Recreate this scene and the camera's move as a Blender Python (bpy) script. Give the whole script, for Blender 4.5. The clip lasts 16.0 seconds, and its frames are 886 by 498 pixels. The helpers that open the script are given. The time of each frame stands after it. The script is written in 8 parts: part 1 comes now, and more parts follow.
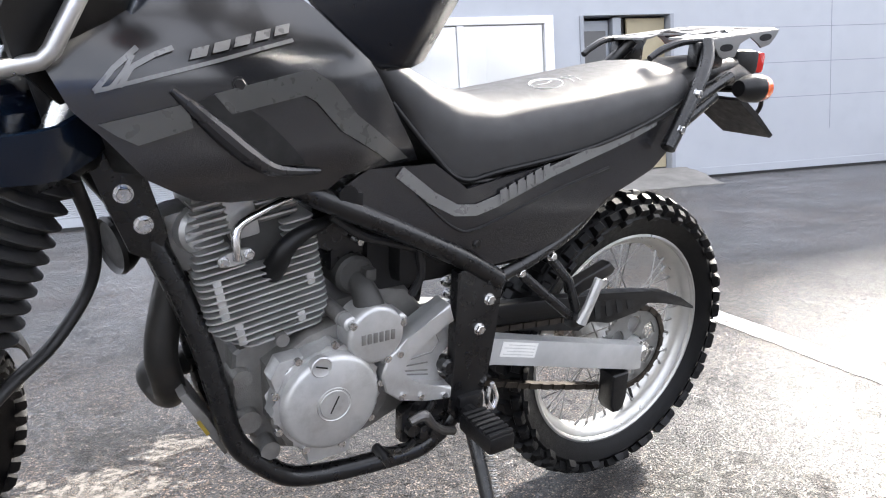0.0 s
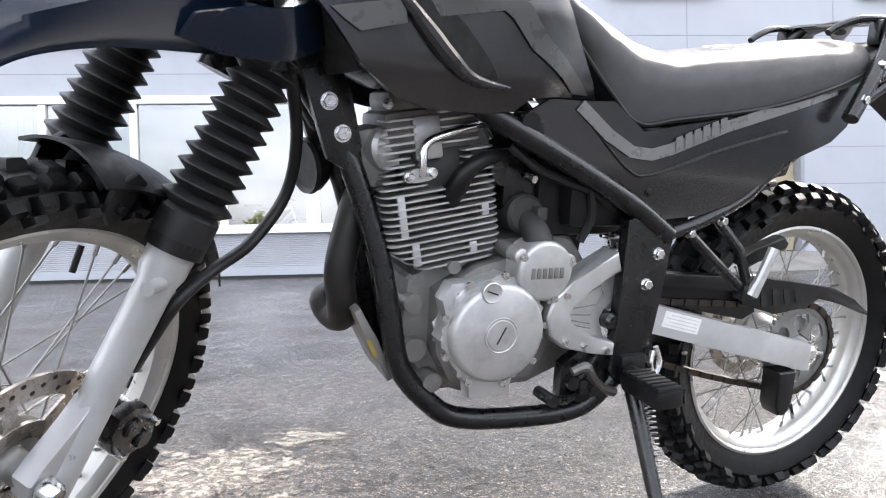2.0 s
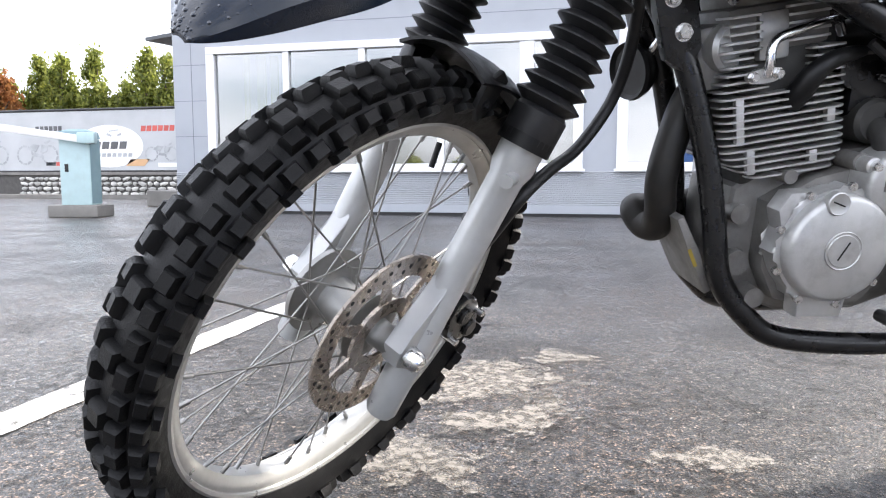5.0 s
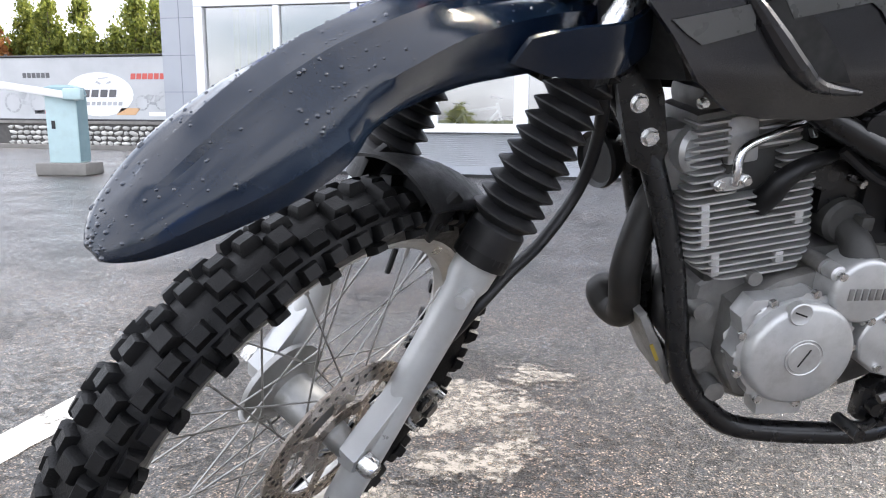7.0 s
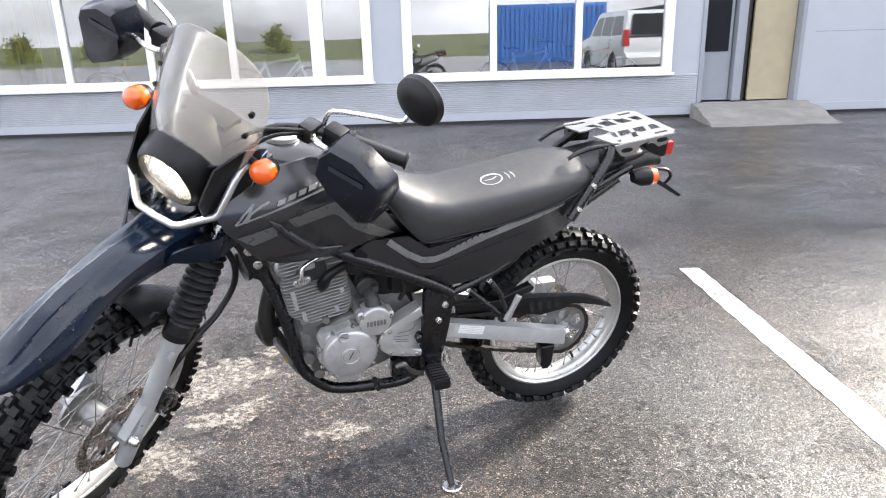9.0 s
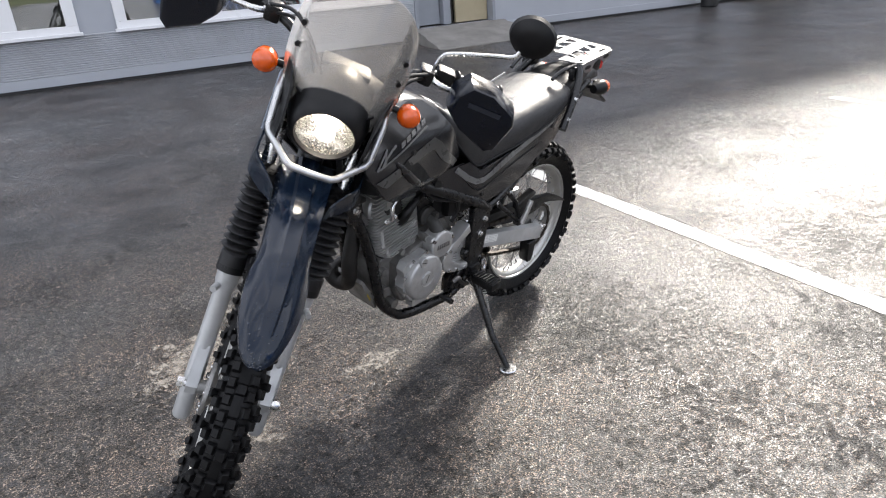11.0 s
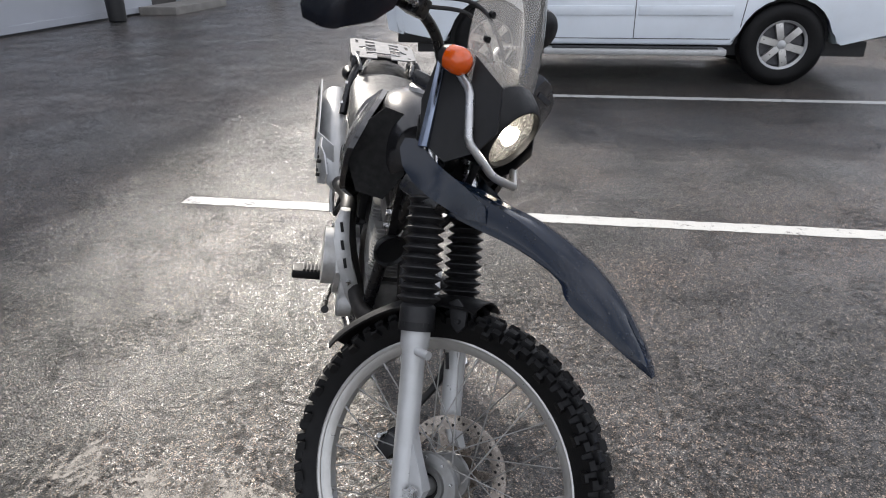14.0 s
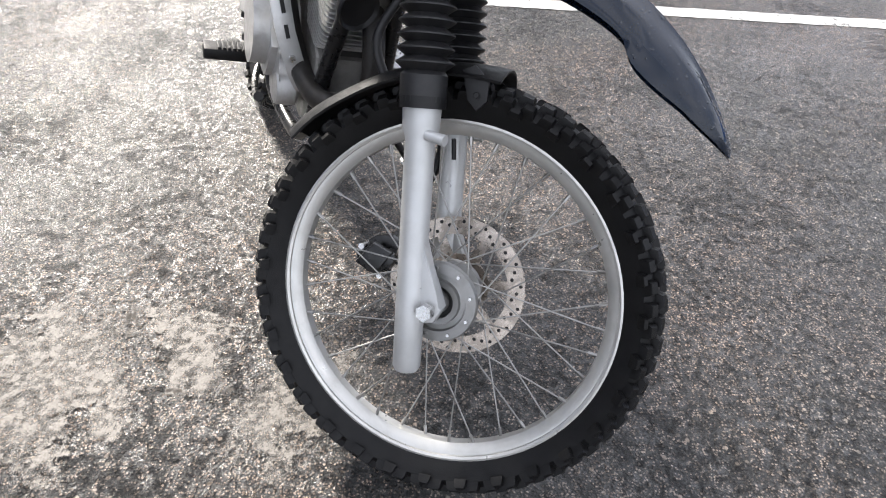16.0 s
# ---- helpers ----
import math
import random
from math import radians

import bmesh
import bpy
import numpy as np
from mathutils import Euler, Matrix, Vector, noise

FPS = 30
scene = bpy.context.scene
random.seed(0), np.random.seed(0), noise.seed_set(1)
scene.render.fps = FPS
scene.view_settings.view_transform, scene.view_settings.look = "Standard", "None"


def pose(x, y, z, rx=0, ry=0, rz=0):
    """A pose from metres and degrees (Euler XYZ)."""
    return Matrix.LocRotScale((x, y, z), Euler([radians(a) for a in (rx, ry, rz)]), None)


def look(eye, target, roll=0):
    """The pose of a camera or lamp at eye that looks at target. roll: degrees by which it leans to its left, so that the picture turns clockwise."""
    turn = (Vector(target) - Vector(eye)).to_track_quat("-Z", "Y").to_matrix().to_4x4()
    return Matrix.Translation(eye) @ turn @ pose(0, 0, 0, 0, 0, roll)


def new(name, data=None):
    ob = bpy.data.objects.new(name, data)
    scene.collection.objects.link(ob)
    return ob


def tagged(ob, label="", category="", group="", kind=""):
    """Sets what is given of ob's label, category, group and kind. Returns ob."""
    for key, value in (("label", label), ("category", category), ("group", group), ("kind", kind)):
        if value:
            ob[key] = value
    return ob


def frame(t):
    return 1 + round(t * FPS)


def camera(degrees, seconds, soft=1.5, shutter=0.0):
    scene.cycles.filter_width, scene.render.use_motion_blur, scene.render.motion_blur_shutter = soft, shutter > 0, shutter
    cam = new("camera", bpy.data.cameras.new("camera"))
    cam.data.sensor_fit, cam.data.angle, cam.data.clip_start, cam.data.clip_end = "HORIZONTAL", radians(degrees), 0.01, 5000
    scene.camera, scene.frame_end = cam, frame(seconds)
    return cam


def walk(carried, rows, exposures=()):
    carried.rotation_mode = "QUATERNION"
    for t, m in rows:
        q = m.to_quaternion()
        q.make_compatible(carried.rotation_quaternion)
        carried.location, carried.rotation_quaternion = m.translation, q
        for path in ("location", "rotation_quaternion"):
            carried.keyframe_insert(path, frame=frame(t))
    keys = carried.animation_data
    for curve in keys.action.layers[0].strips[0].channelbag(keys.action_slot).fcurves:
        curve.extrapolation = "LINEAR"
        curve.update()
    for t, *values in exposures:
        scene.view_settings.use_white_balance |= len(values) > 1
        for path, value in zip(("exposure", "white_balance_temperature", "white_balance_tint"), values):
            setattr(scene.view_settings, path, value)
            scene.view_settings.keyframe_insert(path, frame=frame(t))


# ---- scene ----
cam = camera(66.8, 16.0, soft=1.1)
PATH = [
    (0, (0.428, 0.758, 0.762), (0.861, 2.687, 0.463), -3.8),
    (0.5, (0.35, 0.839, 0.622), (0.706, 2.802, 0.482), 0.6),
    (1, (0.356, 0.801, 0.593), (0.638, 2.781, 0.607), -0.3),
    (1.5, (0.335, 0.767, 0.568), (0.556, 2.755, 0.56), -1.7),
    (2, (0.315, 0.749, 0.554), (0.461, 2.743, 0.513), -1.2),
    (2.5, (0.292, 0.733, 0.536), (0.366, 2.73, 0.457), -1.3),
    (3, (0.278, 0.712, 0.521), (0.282, 2.711, 0.457), -1.4),
    (3.5, (0.221, 0.685, 0.52), (0.059, 2.677, 0.432), -0.9),
    (4, (0.174, 0.69, 0.51), (-0.135, 2.663, 0.4), -0.6),
    (4.5, (0.142, 0.702, 0.5), (-0.28, 2.65, 0.335), -0.2),
    (7, (0.181, 0.773, 0.7), (-0.235, 2.696, 0.345), 0.6),
    (7.5, (0.297, 0.608, 0.907), (-0.007, 2.525, 0.425), -0.7),
    (8, (0.473, 0.451, 1.061), (0.318, 2.369, 0.514), 0.3),
    (8.5, (0.668, 0.236, 1.151), (0.629, 2.145, 0.554), -1.3),
    (9, (0.676, 0.027, 1.219), (0.727, 1.936, 0.627), -1.6),
    (9.5, (0.48, -0.155, 1.222), (0.649, 1.688, 0.464), 0.3),
    (9.8, (0.346, -0.166, 1.234), (0.614, 1.687, 0.533), -0.6),
    (10, (0.231, -0.182, 1.248), (0.526, 1.67, 0.552), 0.3),
    (10.2, (0.124, -0.154, 1.253), (0.514, 1.66, 0.505), -0.8),
    (12.3, (-1.041, 0.506, 1.385), (0.371, 1.739, 0.688), -1.8),
    (12.5, (-1.113, 0.589, 1.377), (0.361, 1.748, 0.679), -1.8),
    (13, (-1.181, 0.871, 1.342), (0.458, 1.754, 0.611), -2.5),
    (13.5, (-1.219, 1.145, 1.318), (0.525, 1.779, 0.572), -2.0),
    (14, (-1.198, 1.371, 1.314), (0.593, 1.688, 0.486), -0.8),
    (14.5, (-1.090, 1.493, 1.219), (0.57, 1.621, 0.110), 0.7),
    (15, (-0.985, 1.551, 1.095), (0.507, 1.584, -0.237), 3.9),
    (15.5, (-0.98, 1.593, 1.085), (0.501, 1.553, -0.258), 4.0),
    (16, (-0.984, 1.616, 1.107), (0.544, 1.545, -0.182), 4.3),
]
EXPOSURES = [(0, 1.8), (3, 1.98), (4.7, 1.75), (6.8, 1.7), (8, 1.85), (9, 1.8), (9.6, 1.75), (10.2, 1.5), (12.3, 0.18), (13.5, 0.46), (14.5, 0.52), (16, 1.08)]
walk(cam, [(t, look(eye, target, roll)) for t, eye, target, roll in PATH], EXPOSURES)

# ---- light ----
SUN_AZIMUTH, SUN_ELEVATION = 33.0, 31.5      # degrees from +x towards +y, and above the horizon
world = bpy.data.worlds.new("sky")
scene.world = world
world.use_nodes = True
wn = world.node_tree.nodes
sky = wn.new("ShaderNodeTexSky")
sky.sky_type = "NISHITA"
sky.sun_disc = False
sky.sun_elevation = radians(SUN_ELEVATION)
sky.sun_rotation = radians(90.0 - SUN_AZIMUTH)
sky.air_density, sky.dust_density, sky.ozone_density = 1.0, 4.0, 1.5
# cloud cover: broken bright cloud over the sky
wco = wn.new("ShaderNodeTexCoord")
wmap = wn.new("ShaderNodeMapping")
wmap.inputs["Scale"].default_value = (1.0, 1.0, 2.6)
cloud = wn.new("ShaderNodeTexNoise")
cloud.inputs["Scale"].default_value = 2.2
cloud.inputs["Detail"].default_value = 7.0
cloud.inputs["Roughness"].default_value = 0.6
cramp = wn.new("ShaderNodeValToRGB")
cramp.color_ramp.elements[0].position, cramp.color_ramp.elements[0].color = 0.36, (0.25, 0.25, 0.25, 1)
cramp.color_ramp.elements[1].position, cramp.color_ramp.elements[1].color = 0.62, (1, 1, 1, 1)
cmix = wn.new("ShaderNodeMix")
cmix.data_type = "RGBA"
cmix.inputs[7].default_value = (9.2, 9.4, 10.3, 1)
wl = world.node_tree.links
wl.new(wco.outputs["Generated"], wmap.inputs["Vector"])
wl.new(wmap.outputs["Vector"], cloud.inputs["Vector"])
wl.new(cloud.outputs["Fac"], cramp.inputs["Fac"])
wl.new(cramp.outputs["Color"], cmix.inputs[0])
wl.new(sky.outputs["Color"], cmix.inputs[6])
wl.new(cmix.outputs[2], wn["Background"].inputs["Color"])
wn["Background"].inputs["Strength"].default_value = 0.128

sun = new("sun", bpy.data.lights.new("sun", "SUN"))
sun.data.energy = 4.7
sun.data.angle = radians(6.0)
sun.data.color = (1.0, 0.94, 0.86)
sun_way = Vector((math.cos(radians(SUN_ELEVATION)) * math.cos(radians(SUN_AZIMUTH)),
                  math.cos(radians(SUN_ELEVATION)) * math.sin(radians(SUN_AZIMUTH)), math.sin(radians(SUN_ELEVATION))))
sun.matrix_world = look(sun_way * 40, (0, 0, 0))

# ---- materials ----
def material(name, color, rough=0.5, metal=0.0, vary=0.25, scale=30.0, bump=0.0, bump_scale=200.0, coat=0.0,
             rough_vary=0.12, spec=0.5, dirt=None, dirt_amount=0.0, dirt_scale=6.0, random_tone=0.0):
    """Paint, plastic, rubber or metal with grain, patchy tone, uneven gloss and a little dirt."""
    m = bpy.data.materials.new(name)
    m.use_nodes = True
    n, l = m.node_tree.nodes, m.node_tree.links
    b = n["Principled BSDF"]
    b.inputs["Metallic"].default_value = metal
    b.inputs["Coat Weight"].default_value = coat
    b.inputs["Specular IOR Level"].default_value = spec
    co = n.new("ShaderNodeTexCoord")
    big = n.new("ShaderNodeTexNoise")
    big.inputs["Scale"].default_value, big.inputs["Detail"].default_value = scale, 6
    l.new(co.outputs["Object"], big.inputs["Vector"])
    tone = n.new("ShaderNodeMapRange")
    tone.inputs["From Min"].default_value, tone.inputs["From Max"].default_value = 0.25, 0.75
    tone.inputs["To Min"].default_value, tone.inputs["To Max"].default_value = 1 - vary, 1 + vary
    l.new(big.outputs["Fac"], tone.inputs["Value"])
    mul = n.new("ShaderNodeMix")
    mul.data_type, mul.blend_type = "RGBA", "MULTIPLY"
    mul.inputs[0].default_value = 1
    mul.inputs[6].default_value = (*color, 1)
    l.new(tone.outputs["Result"], mul.inputs[7])
    out = mul.outputs[2]
    if random_tone:
        info = n.new("ShaderNodeObjectInfo")
        rr = n.new("ShaderNodeMapRange")
        rr.inputs["To Min"].default_value, rr.inputs["To Max"].default_value = 1 - random_tone, 1 + random_tone
        l.new(info.outputs["Random"], rr.inputs["Value"])
        mul2 = n.new("ShaderNodeMix")
        mul2.data_type, mul2.blend_type = "RGBA", "MULTIPLY"
        mul2.inputs[0].default_value = 1
        l.new(out, mul2.inputs[6])
        l.new(rr.outputs["Result"], mul2.inputs[7])
        out = mul2.outputs[2]
    if dirt:
        dn = n.new("ShaderNodeTexNoise")
        dn.inputs["Scale"].default_value, dn.inputs["Detail"].default_value = dirt_scale, 9
        dn.inputs["Roughness"].default_value = 0.68
        l.new(co.outputs["Object"], dn.inputs["Vector"])
        dr = n.new("ShaderNodeMapRange")
        dr.inputs["From Min"].default_value, dr.inputs["From Max"].default_value = 0.48, 0.72
        dr.inputs["To Max"].default_value = dirt_amount
        l.new(dn.outputs["Fac"], dr.inputs["Value"])
        dm = n.new("ShaderNodeMix")
        dm.data_type = "RGBA"
        dm.inputs[7].default_value = (*dirt, 1)
        l.new(dr.outputs["Result"], dm.inputs[0])
        l.new(out, dm.inputs[6])
        out = dm.outputs[2]
    l.new(out, b.inputs["Base Color"])
    rn = n.new("ShaderNodeTexNoise")
    rn.inputs["Scale"].default_value, rn.inputs["Detail"].default_value = scale * 2.3, 5
    l.new(co.outputs["Object"], rn.inputs["Vector"])
    rm = n.new("ShaderNodeMapRange")
    rm.inputs["From Min"].default_value, rm.inputs["From Max"].default_value = 0.25, 0.75
    rm.inputs["To Min"].default_value, rm.inputs["To Max"].default_value = max(0.02, rough - rough_vary), min(1, rough + rough_vary)
    l.new(rn.outputs["Fac"], rm.inputs["Value"])
    l.new(rm.outputs["Result"], b.inputs["Roughness"])
    if bump:
        bn = n.new("ShaderNodeTexNoise")
        bn.inputs["Scale"].default_value, bn.inputs["Detail"].default_value = bump_scale, 4
        l.new(co.outputs["Object"], bn.inputs["Vector"])
        bu = n.new("ShaderNodeBump")
        bu.inputs["Strength"].default_value, bu.inputs["Distance"].default_value = bump, 0.002
        l.new(bn.outputs["Fac"], bu.inputs["Height"])
        l.new(bu.outputs["Normal"], b.inputs["Normal"])
    return m


def glass(name, color, rough=0.02, clear=0.85, tint=(1, 1, 1), ior=1.5):
    """A thin clear sheet: mostly see-through, with a mirror's share of reflection that grows at grazing sight."""
    m = bpy.data.materials.new(name)
    m.use_nodes = True
    n, l = m.node_tree.nodes, m.node_tree.links
    n.remove(n["Principled BSDF"])
    t = n.new("ShaderNodeBsdfTransparent")
    t.inputs["Color"].default_value = (*tint, 1)
    d = n.new("ShaderNodeBsdfDiffuse")
    d.inputs["Color"].default_value = (*color, 1)
    g = n.new("ShaderNodeBsdfGlossy")
    g.inputs["Roughness"].default_value = rough
    body = n.new("ShaderNodeMixShader")
    body.inputs["Fac"].default_value = 1 - clear
    f = n.new("ShaderNodeFresnel")
    f.inputs["IOR"].default_value = ior
    mx = n.new("ShaderNodeMixShader")
    l.new(t.outputs[0], body.inputs[1])
    l.new(d.outputs[0], body.inputs[2])
    l.new(f.outputs[0], mx.inputs["Fac"])
    l.new(body.outputs[0], mx.inputs[1])
    l.new(g.outputs[0], mx.inputs[2])
    l.new(mx.outputs[0], n["Material Output"].inputs["Surface"])
    return m


GREY = material("graphite_paint", (0.0110, 0.0110, 0.0128), 0.24, 0.0, 0.06, 14, 0.03, 900, spec=0.62, coat=0.10, rough_vary=0.03, dirt=(0.05, 0.047, 0.043), dirt_amount=0.03, dirt_scale=40)
BLUEGREY = material("fender_plastic", (0.0040, 0.0085, 0.0180), 0.13, 0.0, 0.12, 12, 0.04, 700, spec=0.36, coat=0.03, rough_vary=0.04, dirt=(0.035, 0.035, 0.038), dirt_amount=0.04, dirt_scale=30)
GUARDP = material("hand_guard_plastic", (0.0030, 0.0046, 0.0088), 0.24, 0.0, 0.12, 14, 0.06, 800, spec=0.42, rough_vary=0.06)
BLACKP = material("black_plastic", (0.0045, 0.0045, 0.0050), 0.42, 0.0, 0.2, 25, 0.12, 900, spec=0.27, dirt=(0.03, 0.028, 0.025), dirt_amount=0.10, dirt_scale=12)
BLACKM = material("black_frame_paint", (0.0036, 0.0036, 0.0042), 0.30, 0.0, 0.2, 25, 0.05, 500, spec=0.42, coat=0.1, dirt=(0.04, 0.037, 0.033), dirt_amount=0.10, dirt_scale=15)
RUBBER = material("tyre_rubber", (0.0032, 0.0032, 0.0035), 0.46, 0.0, 0.3, 40, 0.3, 500, spec=0.20, dirt=(0.024, 0.021, 0.018), dirt_amount=0.10, dirt_scale=26)
BOOT = material("boot_rubber", (0.0085, 0.0085, 0.0095), 0.48, 0.0, 0.25, 40, 0.1, 400, spec=0.38, dirt=(0.045, 0.04, 0.034), dirt_amount=0.15, dirt_scale=20)
SEATV = material("seat_vinyl", (0.0155, 0.0155, 0.0165), 0.47, 0.0, 0.14, 20, 0.35, 1200, spec=0.58, coat=0.0, dirt=(0.06, 0.06, 0.06), dirt_amount=0.08, dirt_scale=30)
ALLOY = material("cast_alloy", (0.44, 0.44, 0.435), 0.40, 0.62, 0.12, 25, 0.12, 700, dirt=(0.16, 0.14, 0.11), dirt_amount=0.35, dirt_scale=22)
CASE = material("engine_case_alloy", (0.185, 0.18, 0.172), 0.52, 0.5, 0.25, 25, 0.3, 500, dirt=(0.07, 0.06, 0.048), dirt_amount=0.55, dirt_scale=18)
# dark barrel colour; on the cylinder it paints the shade between the fins
BARRELM = material("dark_barrel_metal", (0.040, 0.039, 0.037), 0.6, 0.3, 0.25, 25, 0.2, 400)
SILVER = material("silver_paint", (0.42, 0.425, 0.425), 0.38, 0.35, 0.10, 18, 0.05, 600, coat=0.1, dirt=(0.2, 0.18, 0.15), dirt_amount=0.2, dirt_scale=14)
RIMM = material("rim_aluminium", (0.47, 0.465, 0.445), 0.36, 0.7, 0.08, 14, 0.04, 400, dirt=(0.22, 0.2, 0.17), dirt_amount=0.25, dirt_scale=16)
STEEL = material("bright_steel", (0.6, 0.6, 0.6), 0.25, 1.0, 0.1, 40, dirt=(0.15, 0.11, 0.07), dirt_amount=0.25, dirt_scale=30)
CHROME = material("chrome_pipe", (0.72, 0.72, 0.73), 0.18, 1.0, 0.06, 20, dirt=(0.3, 0.28, 0.25), dirt_amount=0.1)
DARKCHROME = material("blue_tinted_chrome", (0.20, 0.23, 0.29), 0.16, 1.0, 0.06, 20)
GUARDBAR = material("dull_guard_tube", (0.50, 0.50, 0.50), 0.34, 0.85, 0.1, 20, 0.05, 500, dirt=(0.2, 0.18, 0.15), dirt_amount=0.2)
DISCM = material("brake_disc_steel", (0.41, 0.36, 0.315), 0.27, 0.9, 0.2, 30, 0.1, 300, dirt=(0.13, 0.09, 0.06), dirt_amount=0.5, dirt_scale=14)
PIPE = material("exhaust_pipe", (0.018, 0.017, 0.016), 0.48, 0.25, 0.3, 20, 0.1, 300, spec=0.35, dirt=(0.05, 0.035, 0.022), dirt_amount=0.30, dirt_scale=12)
CHAINM = material("chain_steel", (0.05, 0.042, 0.035), 0.45, 0.8, 0.3, 60, dirt=(0.03, 0.025, 0.02), dirt_amount=0.6, dirt_scale=40)
STRIPE = material("grey_decal", (0.062, 0.062, 0.060), 0.32, 0.1, 0.08, 30, dirt=(0.05, 0.05, 0.05), dirt_amount=0.1)
LIPM = material("satin_grey_lip", (0.018, 0.018, 0.020), 0.28, 0.2, 0.06, 14, coat=0.2)
JOINT = material("panel_joint_grey", (0.19, 0.20, 0.225), 0.7, 0.0, 0.1, 6)
LETTER = material("silver_decal", (0.15, 0.15, 0.15), 0.33, 0.3, 0.08, 40)
STRIPE_PALE = material("silver_grey_decal", (0.15, 0.15, 0.148), 0.33, 0.2, 0.08, 30, dirt=(0.09, 0.09, 0.09), dirt_amount=0.1)
WHITE_DECAL = material("white_decal", (0.72, 0.72, 0.70), 0.45, 0.0, 0.08, 40, dirt=(0.4, 0.4, 0.38), dirt_amount=0.3)
REDL = material("red_lens", (0.45, 0.02, 0.015), 0.12, 0.0, 0.1, 60, coat=0.6)
ORANGEL = material("orange_lens", (0.62, 0.082, 0.002), 0.14, 0.0, 0.12, 90, 0.4, 160, coat=0.6)
YELLOW = material("yellow_label", (0.22, 0.16, 0.02), 0.5, 0.0, 0.15, 40)
SCREEN = glass("smoked_screen", (0.78, 0.74, 0.69), 0.08, 0.80, (0.96, 0.92, 0.86), 1.42)
RACKM = material("dull_aluminium_plate", (0.23, 0.23, 0.23), 0.45, 0.6, 0.12, 18, 0.06, 500, dirt=(0.2, 0.19, 0.17), dirt_amount=0.3, dirt_scale=18)
DARKSTEEL = material("dark_steel", (0.13, 0.125, 0.12), 0.42, 0.8, 0.2, 40, dirt=(0.05, 0.04, 0.03), dirt_amount=0.5, dirt_scale=25)
# near-black that paints the shade of slots, holes, scoop and shroud hollow
SLOTM = material("hollow_black", (0.004, 0.004, 0.004), 0.8, 0.0, 0.1, 30)
LABELGREY = material("faint_label_print", (0.45, 0.45, 0.44), 0.5, 0.0, 0.1, 40)
WATER = material("rain_water", (0.012, 0.018, 0.030), 0.05, 0.0, 0.05, 40, rough_vary=0.02, coat=0.5)
SPOKEM = material("dull_spoke_steel", (0.30, 0.295, 0.285), 0.38, 0.85, 0.15, 60, dirt=(0.10, 0.08, 0.06), dirt_amount=0.3, dirt_scale=30)
HUBM = material("hub_alloy", (0.24, 0.24, 0.235), 0.42, 0.7, 0.15, 25, 0.12, 600, dirt=(0.12, 0.10, 0.08), dirt_amount=0.35, dirt_scale=22)
GUARDMARK = material("guard_mark", (0.014, 0.017, 0.024), 0.4, 0.0, 0.1, 40)
LAMPREF = material("lamp_reflector", (0.90, 0.885, 0.86), 0.24, 0.9, 0.05, 60, 0.12, 60, rough_vary=0.08)
LENS = glass("lamp_glass", (0.8, 0.8, 0.8), 0.02, 0.97)
MIRROR = material("mirror_glass", (0.8, 0.8, 0.8), 0.04, 1.0, 0.02, 10, rough_vary=0.02)
BULB = bpy.data.materials.new("lamp_glow")
BULB.use_nodes = True
BULB.node_tree.nodes["Principled BSDF"].inputs["Emission Color"].default_value = (1.0, 0.86, 0.66, 1)
BULB.node_tree.nodes["Principled BSDF"].inputs["Emission Strength"].default_value = 9
GLOW_R = bpy.data.materials.new("red_glow")
GLOW_R.use_nodes = True
GLOW_R.node_tree.nodes["Principled BSDF"].inputs["Base Color"].default_value = (0.6, 0.02, 0.02, 1)
GLOW_R.node_tree.nodes["Principled BSDF"].inputs["Emission Color"].default_value = (1.0, 0.05, 0.03, 1)
GLOW_R.node_tree.nodes["Principled BSDF"].inputs["Emission Strength"].default_value = 1.5


